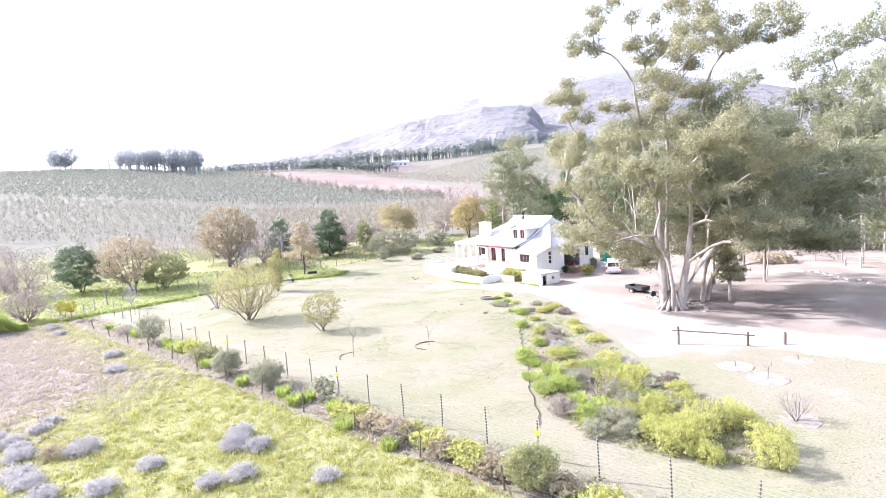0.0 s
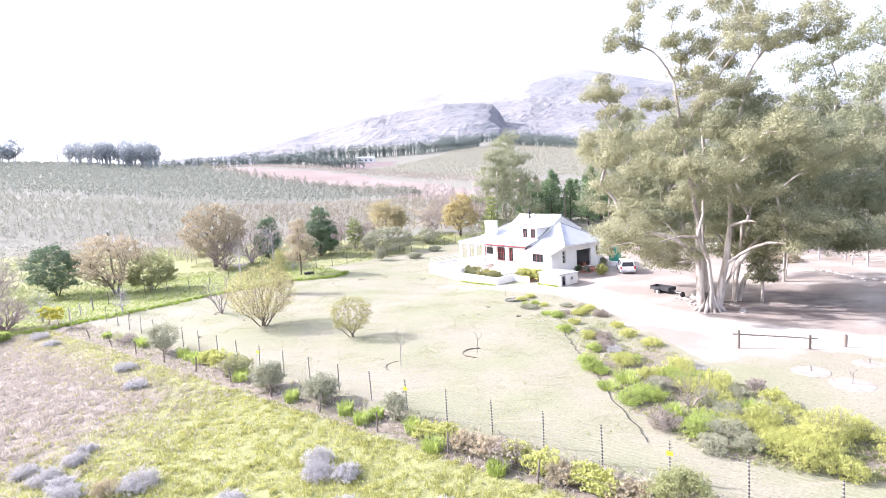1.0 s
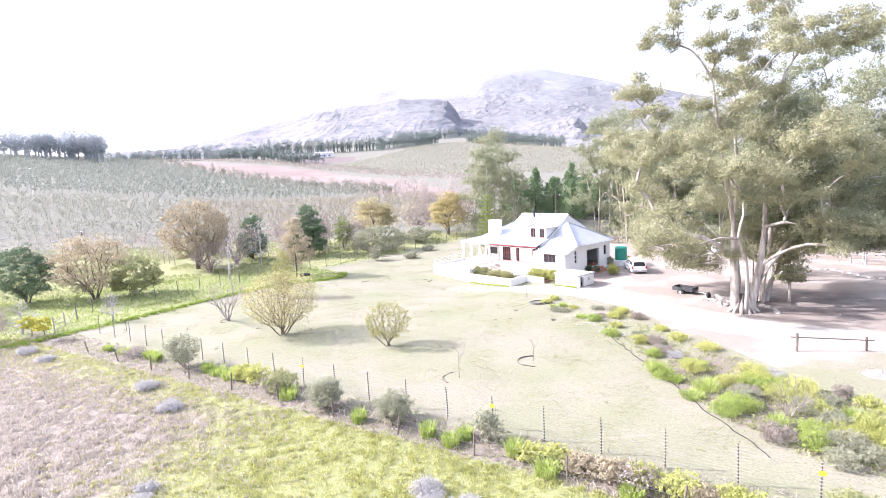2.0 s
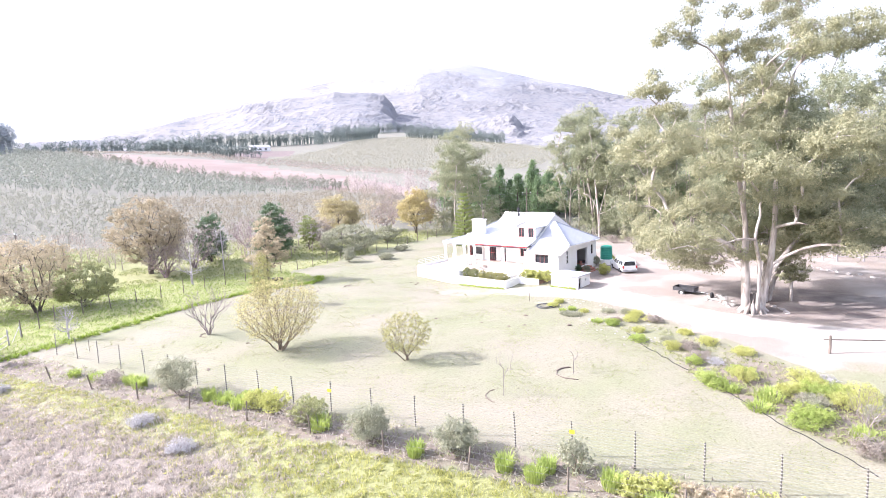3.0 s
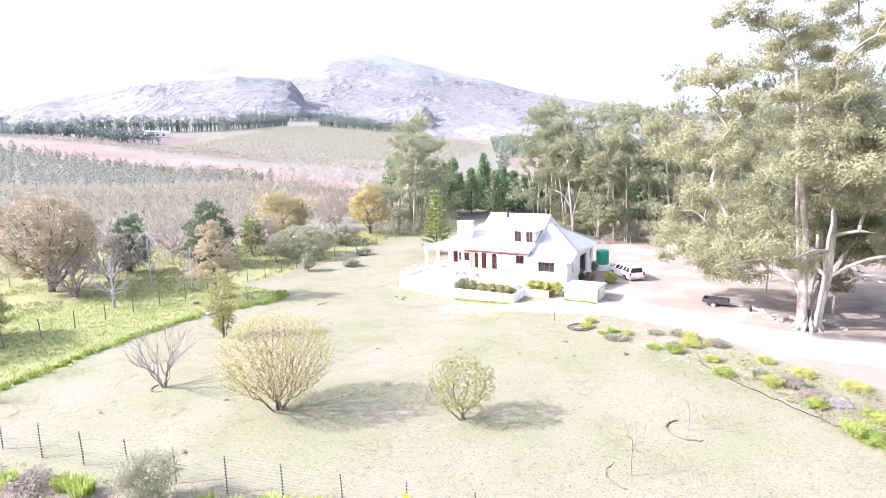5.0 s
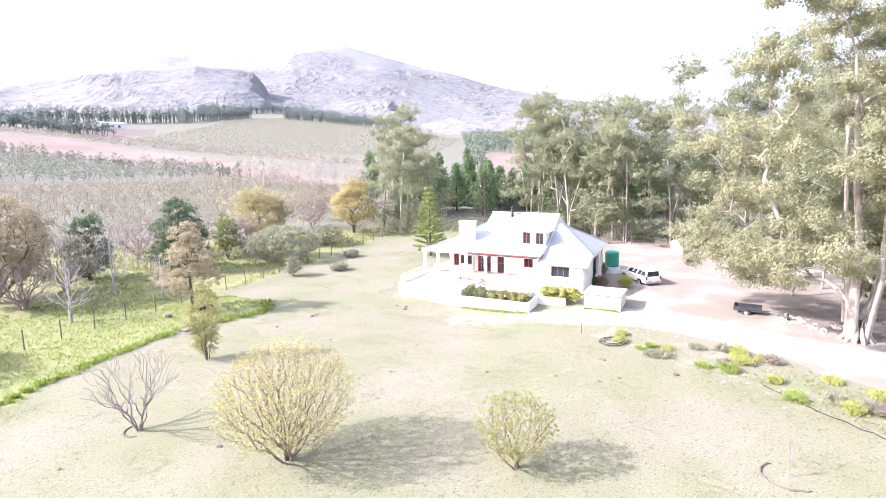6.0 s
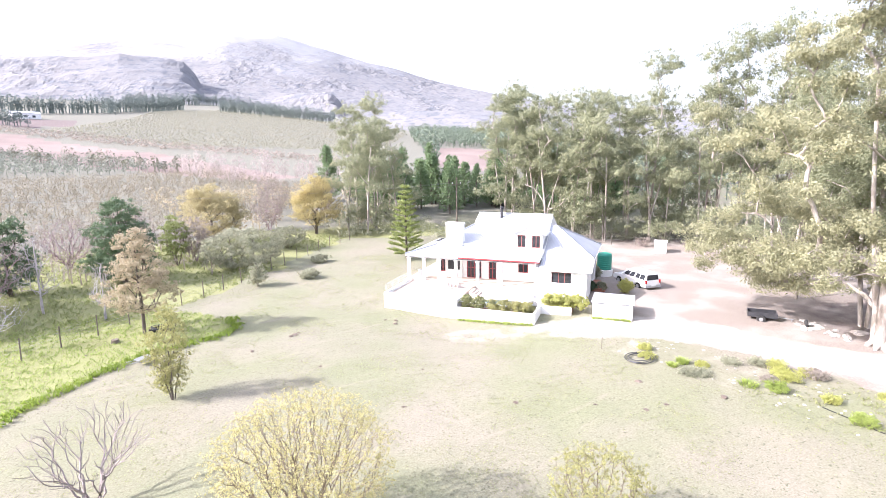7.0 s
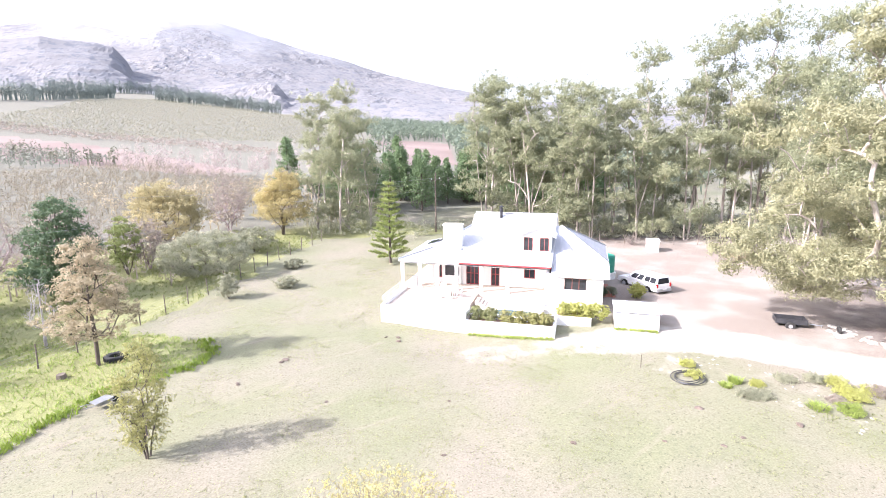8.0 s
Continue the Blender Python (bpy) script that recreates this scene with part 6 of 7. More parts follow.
# between the two fences
for i, (x, y, h, w) in enumerate(((-27.3, 48.2, 2.9, 2.8), (-16.2, 37.6, 2.0, 2.2), (-12.3, 34.6, 1.9, 2.3), (3.0, 20.6, 1.9, 2.4))):
    shrub("round_shrub", "dense grey-green rounded shrub by the fence", x, y, h, w, L_GREY if i != 3 else L_OLIVE, 200 + i, k=84, n=120, long=0.12, wide=0.035, up=0.7, group="fence shrubs")
for i, (x, y, h, w) in enumerate(((-7.6, 31.0, 1.9, 1.7), (-21.0, 43.2, 1.3, 2.0), (-19.2, 41.0, 1.6, 2.4), (-22.2, 44.2, 1.2, 1.8))):
    shrub("loose_shrub", "loose olive and russet shrub by the fence", x, y, h, w, (L_GREY, L_GOLD, L_OLIVE, L_GOLD)[i], 210 + i, k=30, group="loose fence shrubs")
for i, (x, y, h, w) in enumerate(((-19.8, 41.2, 1.1, 2.2), (-32.5, 52.4, 0.9, 2.2), (-2.6, 25.4, 1.2, 1.8))):
    shrub("twiggy_shrub", "leafless mauve twiggy shrub by the fence", x, y, h, w, L_PINK, 220 + i, bark=M_MAUVETWIG, n=160, k=5, group="twiggy shrubs")
for i, (x, y, h, w) in enumerate(((-1.2, 24.6, 1.0, 1.7), (-3.4, 26.4, 0.95, 1.6), (0.4, 23.2, 0.95, 1.7), (1.4, 21.9, 0.8, 1.5), (-5.2, 28.2, 0.9, 1.3), (-4.4, 27.2, 0.8, 1.6), (-2.2, 25.7, 0.9, 1.5), (-0.6, 23.6, 0.8, 1.6), (0.8, 22.4, 0.9, 1.5), (2.2, 21.4, 0.8, 1.3), (-6.2, 28.8, 0.8, 1.4), (4.2, 20.0, 0.8, 1.5), (5.4, 18.8, 0.9, 1.6))):
    shrub("sage_shrub", "low straggling golden-green shrub by the fence", x, y, h, w, L_GOLD if i % 2 == 0 else L_BROWN, 230 + i, k=26, group="sage shrubs")
for i, (x, y) in enumerate(((29.5, 97.0), (31.5, 94.2), (34.5, 90.4), (37.0, 88.6), (27.0, 99.6), (41.5, 82.2))):
    shrub("twiggy_shrub", "leafless pinkish twiggy shrub below the gum grove", x, y, 1.5, 2.6, L_PINK, 250 + i, bark=M_MAUVETWIG, n=150, k=6, group="twiggy shrubs")
rng = np.random.default_rng(77)
for i, (x, y) in enumerate(((-30.2, 50.8), (-31.0, 51.8), (-33.6, 53.4), (-25.2, 46.6), (-24.3, 45.8), (-23.2, 44.6), (-22.8, 45.6), (-18.6, 39.8), (-14.2, 35.2), (-10.6, 32.4), (-9.6, 31.2), (-8.8, 31.6), (-5.9, 27.4), (-3.2, 24.8), (4.4, 19.2), (-35.5, 55.0), (-6.8, 29.4))):
    tuft("strap_leaf_plant", "bright green strap-leaved garden plant", x, y, rng.uniform(0.55, 0.85), rng.uniform(1.0, 1.6), L_LIME, 240 + i, group="strap-leaved plants")


for i, (x, y, h) in enumerate(((-43.2, 60.4, 2.3), (-45.6, 62.8, 2.1))):
    tree("lime_tree", "small bright yellow-green tree beside the gate", "tree", on(x, y), [[(0, 0, -0.1), (0.06, 0, 0.6), (0, 0.05, 1.1)]], [(0, 0, h * 0.72, 0.75, 0.75, 0.6, 1, 0.3)], 22, M_TWIG, leaf("yellow_lime_leaf", (0.42, 0.4, 0.06), (0.62, 0.58, 0.12), 0.45), r_tip=0.01, k=140.0, spread=0.3, long=0.11, wide=0.06, seed=260 + i, group="lime trees", gap=0.8)
for i, (x, y, h, w) in enumerate(((-47.6, 55.6, 2.4, 2.6), (-49.5, 57.0, 2.0, 2.4), (-46.4, 56.8, 0.9, 1.6))):
    shrub("lime_shrub", "bright lime-green leafy shrub in the field corner", x, y, h, w, L_LIME, 270 + i, k=84, n=90, long=0.12, wide=0.06, group="lime shrubs")


def middle_bed():
    """The long planted bed between lawn and drive."""
    rng = np.random.default_rng(15)
    x0, x1, y0, y1 = 3, 17, 19, 62
    kinds = [("golden_shrub", "sprawling bright golden-green shrub in the bed", L_GOLD, None), ("grey_shrub", "grey-green shrub in the planted bed", L_GREY, None), ("russet_shrub", "russet low shrub in the planted bed", L_PINK, None), ("lime_plant", "fresh lime-green leafy plant in the bed", L_LIME, None), ("silver_shrub", "silvery twiggy shrub in the bed", L_LILAC, M_PALEBARK)]
    n = 0
    for y in np.arange(y0, y1, 1.15):
        for x in np.arange(x0, x1, 1.25):
            px, py = x + rng.uniform(-0.5, 0.5), y + rng.uniform(-0.5, 0.5)
            if not inside(np.array([px]), np.array([py]), MID_BED)[0]:
                continue
            far = (py - 20) / 40
            if rng.uniform() < 0.28 + 0.48 * far:
                continue
            west = inside(np.array([px - 1.6]), np.array([py]), MID_BED)[0]
            if py < 27 and px > 8.5:
                j = 0
            elif not west and 28 < py < 46:
                j = 3
            else:
                j = int(rng.choice([0, 1, 2, 3, 4], p=[0.34, 0.28, 0.12, 0.16, 0.10]))
            h = rng.uniform(0.45, 0.95) * (1.25 - 0.75 * far) * (1.25 if j == 0 and py < 27 else 1)
            w = rng.uniform(1.1, 2.1) * (1.15 - 0.55 * far)
            name, label, mat, bark = kinds[j]
            if j == 3 and rng.uniform() < 0.6:
                tuft("lime_plant", label, px, py, h * 0.8, w, mat, 300 + n, k=200, group="bed plants")
            else:
                shrub(name, label, px, py, h, w, mat, 300 + n, bark=bark, n=int(46 + 36 * w), k=28 if j != 4 else 14, group="bed plants", long=0.12 if j == 0 else 0.095, wide=0.026 if j == 0 else 0.034, up=0.9 if j == 0 else 0.4)
            n += 1
    p = np.column_stack([rng.uniform(x0, x1, 9000), y0 + (y1 - y0) * rng.uniform(0, 1, 9000) ** 1.7])
    p = p[inside(p[:, 0], p[:, 1], MID_BED) & (rng.uniform(size=len(p)) > (p[:, 1] - 30) / 22)]
    b = Build()
    c = np.repeat(np.column_stack([p, land(p[:, 0], p[:, 1])]), 6, 0) + rng.normal(0, 1, (len(p) * 6, 3)) * (0.12, 0.12, 0) + (0, 0, 0.07)
    b.leaves(rng, c, 0.17, 0.06, up=0.4)
    tagged(part("ground_cover", b, L_OLIVE), "low olive-green ground cover in the bed", "ground cover", kind="stuff")


middle_bed()


def field_plants():
    """Silvery lavender-like tussocks in the rough field."""
    rng = np.random.default_rng(16)
    at = [(-23.8, 29.4, 1.1), (-23.9, 30.7, 0.9), (-19.3, 26.5, 1.9), (-14.7, 24.4, 1.3), (-22.3, 26.0, 1.6), (-20.8, 24.0, 1.7), (-19.7, 23.2, 1.5), (-24.2, 27.8, 1.4), (-15.8, 22.4, 1.6), (-11.4, 27.2, 1.5), (-11.3, 25.9, 1.6), (-9.9, 25.6, 1.3), (-5.8, 22.3, 1.1), (-9.8, 23.0, 1.4), (-11.0, 22.4, 1.2),
          (-25.8, 40.0, 1.5), (-28.6, 44.3, 1.6), (-42.7, 56.5, 1.7), (-39.7, 53.5, 1.3), (-23.0, 27.0, 1.2), (-25.6, 28.6, 1.2), (-18.2, 22.0, 1.5)]
    for i, (x, y, w) in enumerate(at):
        shrub("silver_tussock", "silvery mauve dry tussock in the rough grass", x, y, 0.3 + 0.18 * w, w, L_LILAC, 500 + i, bark=M_PALEBARK, n=int(90 * w), k=28, long=0.1, wide=0.024, up=0.6, group="silver tussocks", category="tussock")
    shrub("russet_tussock", "rust-brown dry tussock in the rough grass", -20.6, 26.1, 0.7, 1.2, L_BROWN, 560, n=60, k=16, long=0.18, wide=0.03, category="tussock")


field_plants()


def grass():
    rng = np.random.default_rng(17)

    def blades(name, label, spots, mat, size, per, up=0.7):
        b = Build()
        spots = np.asarray(spots)
        z = land(spots[:, 0], spots[:, 1])
        c = np.repeat(np.column_stack([spots, z]), per, 0)
        c = c + rng.normal(0, 1, c.shape) * np.array([0.09, 0.09, 0.0]) + np.array([0, 0, size * 0.36])
        b.leaves(rng, c, size, size * 0.16, up=up)
        tagged(part(name, b, mat), label, "grass", kind="stuff")
    p = np.column_stack([rng.uniform(-52, 8, 46000), rng.uniform(13, 62, 46000)])
    p = np.repeat(p, 4, 0) + rng.normal(0, 0.1, (len(p) * 4, 2))
    o = beside_fence(p[:, 0], p[:, 1])
    lump = np.array([noise.noise(Vector((x * 0.9, y * 0.9, 0))) for x, y in p])
    dry = dry_side(p[:, 0], p[:, 1]) - 0.6 + 3.0 * lump + rng.normal(0, 3.2, len(p)) > 0
    ok = (o > 0.2) & (o < 26)
    g = ok & ~dry
    tall = np.array([noise.noise(Vector((x * 3.2 + y * 1.6, y * 5.0 - x * 1.2, 3))) for x, y in p]) + 0.4 * lump + rng.normal(0, 0.06, len(p)) > 0.1
    blades("grass", "bright yellow-green rough grass beside the fence", p[g & ~tall], L_GRASS, 0.15, 3)
    blades("grass", "taller tussocks of yellow-green grass beside the fence", p[g & tall], L_GRASS, 0.25, 4)
    d = ok & dry
    blades("dry_grass", "pale pinkish dry grass in the field", p[d & ~tall], L_DRY, 0.17, 3)
    blades("dry_grass", "taller tussocks of dry grass in the field", p[d & tall], L_DRY, 0.27, 4)
    q = np.column_stack([rng.uniform(-62, -12, 26000), rng.uniform(52, 93, 26000)])
    q = q[inside(q[:, 0], q[:, 1], LEFT_VERGE)]
    blades("grass", "fresh green rough grass along the lower verge", q, leaf("fresh_grass", (0.15, 0.215, 0.05), (0.37, 0.44, 0.13), 0.45), 0.24, 4)
    q = np.column_stack([rng.uniform(-80, 8, 28000), rng.uniform(70, 124, 28000)])
    lump = np.array([noise.noise(Vector((x * 0.12, y * 0.12, 9))) for x, y in q])
    q = q[inside(q[:, 0], q[:, 1], ROUGH) & (lump > -0.15)]
    blades("rough_grass", "uneven green and dry rough grass below the fence", q, leaf("rough_blade", (0.175, 0.21, 0.075), (0.37, 0.395, 0.165), 0.45), 0.32, 5)
    e = np.repeat(run(VERGE_EDGE, 0.22), 3, 0) + rng.normal(0, 0.3, (len(run(VERGE_EDGE, 0.22)) * 3, 2))
    blades("verge_edge", "taller dark green leafy edge of the verge", e, leaf("edge_leaf", (0.1, 0.17, 0.02), (0.3, 0.38, 0.06), 0.4), 0.42, 7)
    w = np.column_stack([rng.uniform(-40, 8, 60000), rng.uniform(22, 100, 60000)])
    lump = np.array([noise.noise(Vector((x * 0.3, y * 0.3, 4))) for x, y in w])
    w = w[(beside_fence(w[:, 0], w[:, 1]) < -3) & (lump + rng.normal(0, 0.2, len(w)) > 0.1) & ~inside(w[:, 0], w[:, 1], LEFT_VERGE) & ~inside(w[:, 0], w[:, 1], MID_BED)]
    f = np.column_stack([rng.uniform(-42, 14, 30000), rng.uniform(13, 62, 30000)])
    o = beside_fence(f[:, 0], f[:, 1])
    f = f[(o > -3.0) & (o < 0.3) & (rng.uniform(size=len(o)) < 0.8)]
    blades("strip_weeds", "mixed dry weeds between the two fences", f[::2], L_OLIVE, 0.24, 5, 0.4)
    blades("strip_weeds", "dry brown stalks between the two fences", f[1::2], L_DRY, 0.32, 4, 0.4)
    blades("lawn_weeds", "scattered short weeds in the dry lawn", w, L_OLIVE, 0.11, 5, 0.2)


grass()


# ---- small things round the lawn and the yard ----
M_SAND = material("sandy_soil", (0.205, 0.182, 0.152), (0.28, 0.25, 0.215), 2, 0.95, 0.4, 14)


def sapling(x, y, h, seed, ring=1.1):
    rng = np.random.default_rng(seed)
    t = tree("sapling", "thin leafless sapling in a ringed tree basin", "tree", on(x, y, -0.02), [[(0, 0, -0.1), (0.02, 0, h * 0.35), (0.05, 0.02, h * 0.6)]], [(0, 0, h * 0.75, h * 0.28, h * 0.28, h * 0.25, 1, 0.4)], 16, M_PLUMBARK, L_GREY, r_tip=0.007, k=0, seed=seed, group="saplings", direct=0.5)
    if ring and x < 10:
        b = Build()
        a0, a1 = rng.uniform(1.0, 1.6), rng.uniform(3.8, 4.6)
        arc = np.linspace(a0, a1, 18)
        rr = ring * (1 + rng.normal(0, 0.025, 18))
        b.tube(np.column_stack([rr * np.cos(arc), rr * np.sin(arc), 0.02 + rng.uniform(0, 0.03, 18)]), np.concatenate([[0.02], rng.uniform(0.03, 0.06, 16), [0.02]]), 6)
        part("basin_edge", b, M_EARTH, t, "low earth ridge round the sapling")
    if x > 10:
        b = Build()
        b.lathe([(ring * 1.05, -0.05), (ring * 0.95, 0.03), (ring * 0.75, 0.04), (ring * 0.5, 0.025)], 22)
        b.v = [v + rng.normal(0, 0.03, v.shape) * (1, 1, 0.3) for v in b.v]
        part("basin_floor", b, M_SAND, t, "pale sandy basin raked round the sapling")
    return t


sapling(-7.4, 40.0, 3.0, 601)
sapling(-1.6, 41.6, 1.9, 602)
sapling(18.7, 30.4, 1.2, 603, 1.2)
sapling(18.1, 32.8, 0.5, 604, 1.1)
sapling(16.9, 25.0, 1.5, 605, 1.0)
sapling(22.3, 33.1, 0.5, 606, 0.9)


def stones(name, label, spots, lo, hi, seed, mat):
    rng = np.random.default_rng(seed)
    for x, y in spots:
        b = Build()
        s = rng.uniform(lo, hi)
        pr = [(s * 0.75, -s * 0.2), (s, s * 0.12), (s * 0.8, s * 0.5), (s * 0.3, s * 0.66)]
        b.lathe(pr, 7, Matrix.Diagonal((rng.uniform(0.8, 1.5), rng.uniform(0.7, 1.1), rng.uniform(0.6, 1.0), 1)))
        b.v = [v + rng.normal(0, s * 0.09, v.shape) for v in b.v]
        ob = part(name, b, mat)
        ob.matrix_world = pose(*on(x, y, -0.02), 0, 0, rng.uniform(0, 360))
        tagged(ob, label, "stone", name + "s")


rng = np.random.default_rng(18)
stones("boulder", "pale rounded boulder near the old gum", [(20.3 + rng.uniform(0, 2.8), 50.4 + rng.uniform(0, 4.4)) for a in range(46)] + [(20.9 + 3.0 * math.cos(a), 48.6 + 2.6 * math.sin(a)) for a in np.linspace(-0.8, 1.2, 10)], 0.1, 0.36, 19, M_STONE)
stones("molehill", "small dark clod on the dry lawn", [(-3.0, 55.5), (-1.2, 53.4), (0.2, 53.0), (1.6, 55.8), (-12.0, 62.0), (-23.5, 58.0), (-30.5, 60.0), (-13.5, 70.5), (-6.5, 58.5), (-16.5, 76.0), (-8.0, 66.0), (3.8, 51.5), (-26, 52.5)], 0.1, 0.22, 20, M_EARTH)
stones("rock", "grey stone lying on the grass", [(-12.6, 77.6), (-12.2, 77.9), (-13.0, 77.4), (-26.5, 82.5), (-4.6, 77.0), (-3.9, 76.4), (-4.3, 75.8)], 0.1, 0.24, 21, M_EARTH)
stones("bed_stone", "bleached stone in the planted bed", [(rng.uniform(4.8, 10), rng.uniform(44, 60)) for i in range(80)], 0.05, 0.14, 22, M_STONE)


def tyre():
    t = thing("tractor_tyre", pose(*on(-21.3, 85.2, 0.0)) @ Matrix.Scale(0.62, 4), "black tractor tyre lying under the young oak", "tyre")
    b = Build()
    prof = [(0.62, 0.05), (0.95, 0.0), (1.12, 0.1), (1.12, 0.44), (0.95, 0.54), (0.62, 0.48), (0.6, 0.27)]
    k, n = 28, len(prof)
    v = [(r * math.cos(j * 2 * math.pi / k), r * math.sin(j * 2 * math.pi / k), z) for r, z in prof for j in range(k)]
    b.add(v, [(i * k + j, i * k + (j + 1) % k, ((i + 1) % n) * k + (j + 1) % k, ((i + 1) % n) * k + j) for i in range(n) for j in range(k)])
    part("carcass", b, M_RUBBER, t)
    b = Build()
    for j in range(22):
        b.box(1.06, 1.2, -0.04, 0.04, 0.04, 0.5, pose(0, 0, 0, 0, 0, j * 360 / 22), inset=0.01)
    part("tread", b, M_RUBBER, t, "raised tread lugs")


tyre()


def trailer():
    t = thing("trailer", pose(21.88, 56.17, 0.06, 0, 0, 118), "small dark box trailer parked by the old gum", "trailer")
    b = Build()
    for x0, x1, y0, y1 in ((0, 2.2, 0, 0.04), (0, 2.2, 1.26, 1.3), (0, 0.04, 0.04, 1.26), (2.16, 2.2, 0.04, 1.26)):
        b.box(x0, x1, y0, y1, 0.5, 0.85)
    b.box(0, 2.2, 0, 1.3, 0.46, 0.5)
    part("box", b, M_BLACK, t)
    for y in (-0.16, 1.46):
        b = Build()
        b.lathe([(0.17, -0.1), (0.32, -0.1), (0.35, -0.05), (0.35, 0.05), (0.32, 0.1), (0.17, 0.1)], 16, pose(1.2, y, 0.35, 90, 0, 0))
        w = part("wheel", b, M_RUBBER, t)
        b = Build()
        b.lathe([(0.16, -0.11), (0.12, -0.06), (0.12, 0.06), (0.16, 0.11)], 12, pose(1.2, y, 0.35, 90, 0, 0))
        part("rim", b, M_STEEL, w)
    b = Build()
    b.tube([(0, 0.65, 0.42), (-1.2, 0.65, 0.38)], [0.04, 0.035], 6)
    b.tube([(-1.1, 0.65, 0.38), (-1.1, 0.65, 0.05)], [0.03, 0.03], 6)
    part("drawbar", b, M_STEEL, t)


trailer()


def loose_wheel(x, y):
    b = Build()
    b.lathe([(0.16, -0.1), (0.3, -0.1), (0.33, -0.05), (0.33, 0.05), (0.3, 0.1), (0.16, 0.1)], 16, pose(0, 0, 0.32, 80, 0, 30))
    ob = part("spare_wheel", b, M_RUBBER)
    ob.matrix_world = pose(*on(x, y, 0))
    tagged(ob, "old wheel leaning among stones by the gum", "wheel")


loose_wheel(21.2, 53.6)


def log(x0, y0, x1, y1, r, seed):
    rng = np.random.default_rng(seed)
    b = Build()
    p = np.array([x0, y0, r * 0.8]), np.array([x1, y1, r * 0.8])
    pts = [p[0] * (1 - s) + p[1] * s + rng.normal(0, r * 0.4, 3) * (1, 1, 0.2) for s in np.linspace(0, 1, 5)]
    b.tube(pts, [r, r, r * 0.9, r * 0.85, r * 0.6], 8)
    tagged(part("log", b, M_BARK), "fallen weathered log on the bare soil", "log", "logs")


for i, q in enumerate(((23.0, 51.0, 26.2, 50.2, 0.18), (15.8, 51.5, 16.5, 49.8, 0.12), (26.5, 49.0, 29.0, 50.4, 0.14), (24.0, 46.9, 26.4, 46.5, 0.1), (12.4, 47.8, 12.3, 42.8, 0.09))):
    log(*q, 40 + i)


def utility_pole():
    t = thing("utility_pole", pose(*on(25.9, 106.3, -0.1)), "tall wooden power pole with a crossarm", "utility pole")
    b = Build()
    b.tube([(0, 0, 0), (0, 0, 4.5), (0, 0, 9.2)], [0.14, 0.12, 0.1], 8)
    part("pole", b, M_POST, t)
    b = Build()
    b.box(-0.9, 0.9, -0.06, 0.06, 8.0, 8.12)
    part("crossarm", b, M_POST, t)
    for x in (-0.8, 0, 0.8):
        b = Build()
        b.lathe([(0.03, 8.12), (0.06, 8.2), (0.04, 8.26), (0.06, 8.32), (0.02, 8.38)], 8, pose(x, 0, 0))
        part("insulator", b, M_PLASTIC, t)
    b = Build()
    z0 = float(land(25.9, 106.3))
    for dx, far in ((-0.8, (-62, 118)), (0.8, (-62, 118))):
        e = np.array([far[0] - 25.9, far[1] - 106.3, 8.6 + float(land(*far)) - z0])
        s = np.linspace(0, 1, 14)[:, None]
        pts = np.array([[dx, 0, 8.35]]) * (1 - s) + e * s - UP * 1.6 * (4 * s * (1 - s))
        b.tube(pts, [0.008] * 14, 3)
    part("cable", b, M_WIRE, t)
    ax, ay = -51.3, 87.6
    p = thing("utility_pole", pose(*on(ax, ay, -0.1)), "wooden power pole with white insulators behind the autumn trees", "utility pole")
    b = Build()
    b.tube([(0, 0, 0), (0, 0, 4.5), (0, 0, 8.4)], [0.14, 0.12, 0.1], 8)
    part("pole", b, M_POST, p)
    for h, y in ((8.3, -0.14), (8.15, 0.14), (7.25, -0.14)):
        b = Build()
        b.lathe([(0.05, -0.12), (0.1, -0.06), (0.07, 0), (0.1, 0.06), (0.04, 0.14)], 8, pose(0, y, h))
        part("insulator", b, M_PLASTIC, p)
    za = float(land(ax, ay)) - 0.1
    for h, y in ((8.3, -0.14), (7.25, -0.14)):
        for ex, ey, ez in ((-126.0 - ax, 70.0 - ay, 9.0 - za), (25.9 - ax, 106.3 - ay, z0 + h - 0.4 - za)):
            b = Build()
            q = np.linspace(0, 1, 13)
            b.tube(np.column_stack([ex * q, y + ey * q, h + (ez - h) * q - 0.6 * 4 * q * (1 - q) + (h - 8.3) * q * (ex < 0)]), [0.028 if ex < 0 else 0.006] * 13, 4)
            part("cable", b, M_WIRE, p)


utility_pole()


def garden_box():
    b = Build()
    b.box(-0.85, 0.85, -0.8, 0.8, -0.2, 1.75, inset=0.03)
    b.box(-0.92, 0.92, -0.87, 0.87, 1.75, 1.86, inset=0.04)
    ob = part("pump_house", b, M_WALL)
    ob.matrix_world = pose(39.8, 78.3, 0.1, 0, 0, 30)
    tagged(ob, "small white plastered pump house below the gum grove", "pump house")


garden_box()


def in_house(x, y, z):
    return tuple(HM @ Vector((x, y, z)))


def hedge(x0, x1, y, z, h, mat, seed, label):
    n = int((x1 - x0) / 0.85)
    for i in range(n):
        p = in_house(x0 + (i + 0.5) * (x1 - x0) / n, y, z)
        tree("hedge_shrub", label, "shrub", (p[0], p[1], p[2] - 0.05), stems(seed + i, 5, 0.12, 0.2, 0.05), [(0, 0, h * 0.5, 0.6, 0.55, h * 0.42, 1, 0.4)], 46, M_TWIG, mat, r_tip=0.006, k=90, spread=0.24, long=0.1, wide=0.055, seed=seed + i, group="hedge along the terrace", up=0.2)


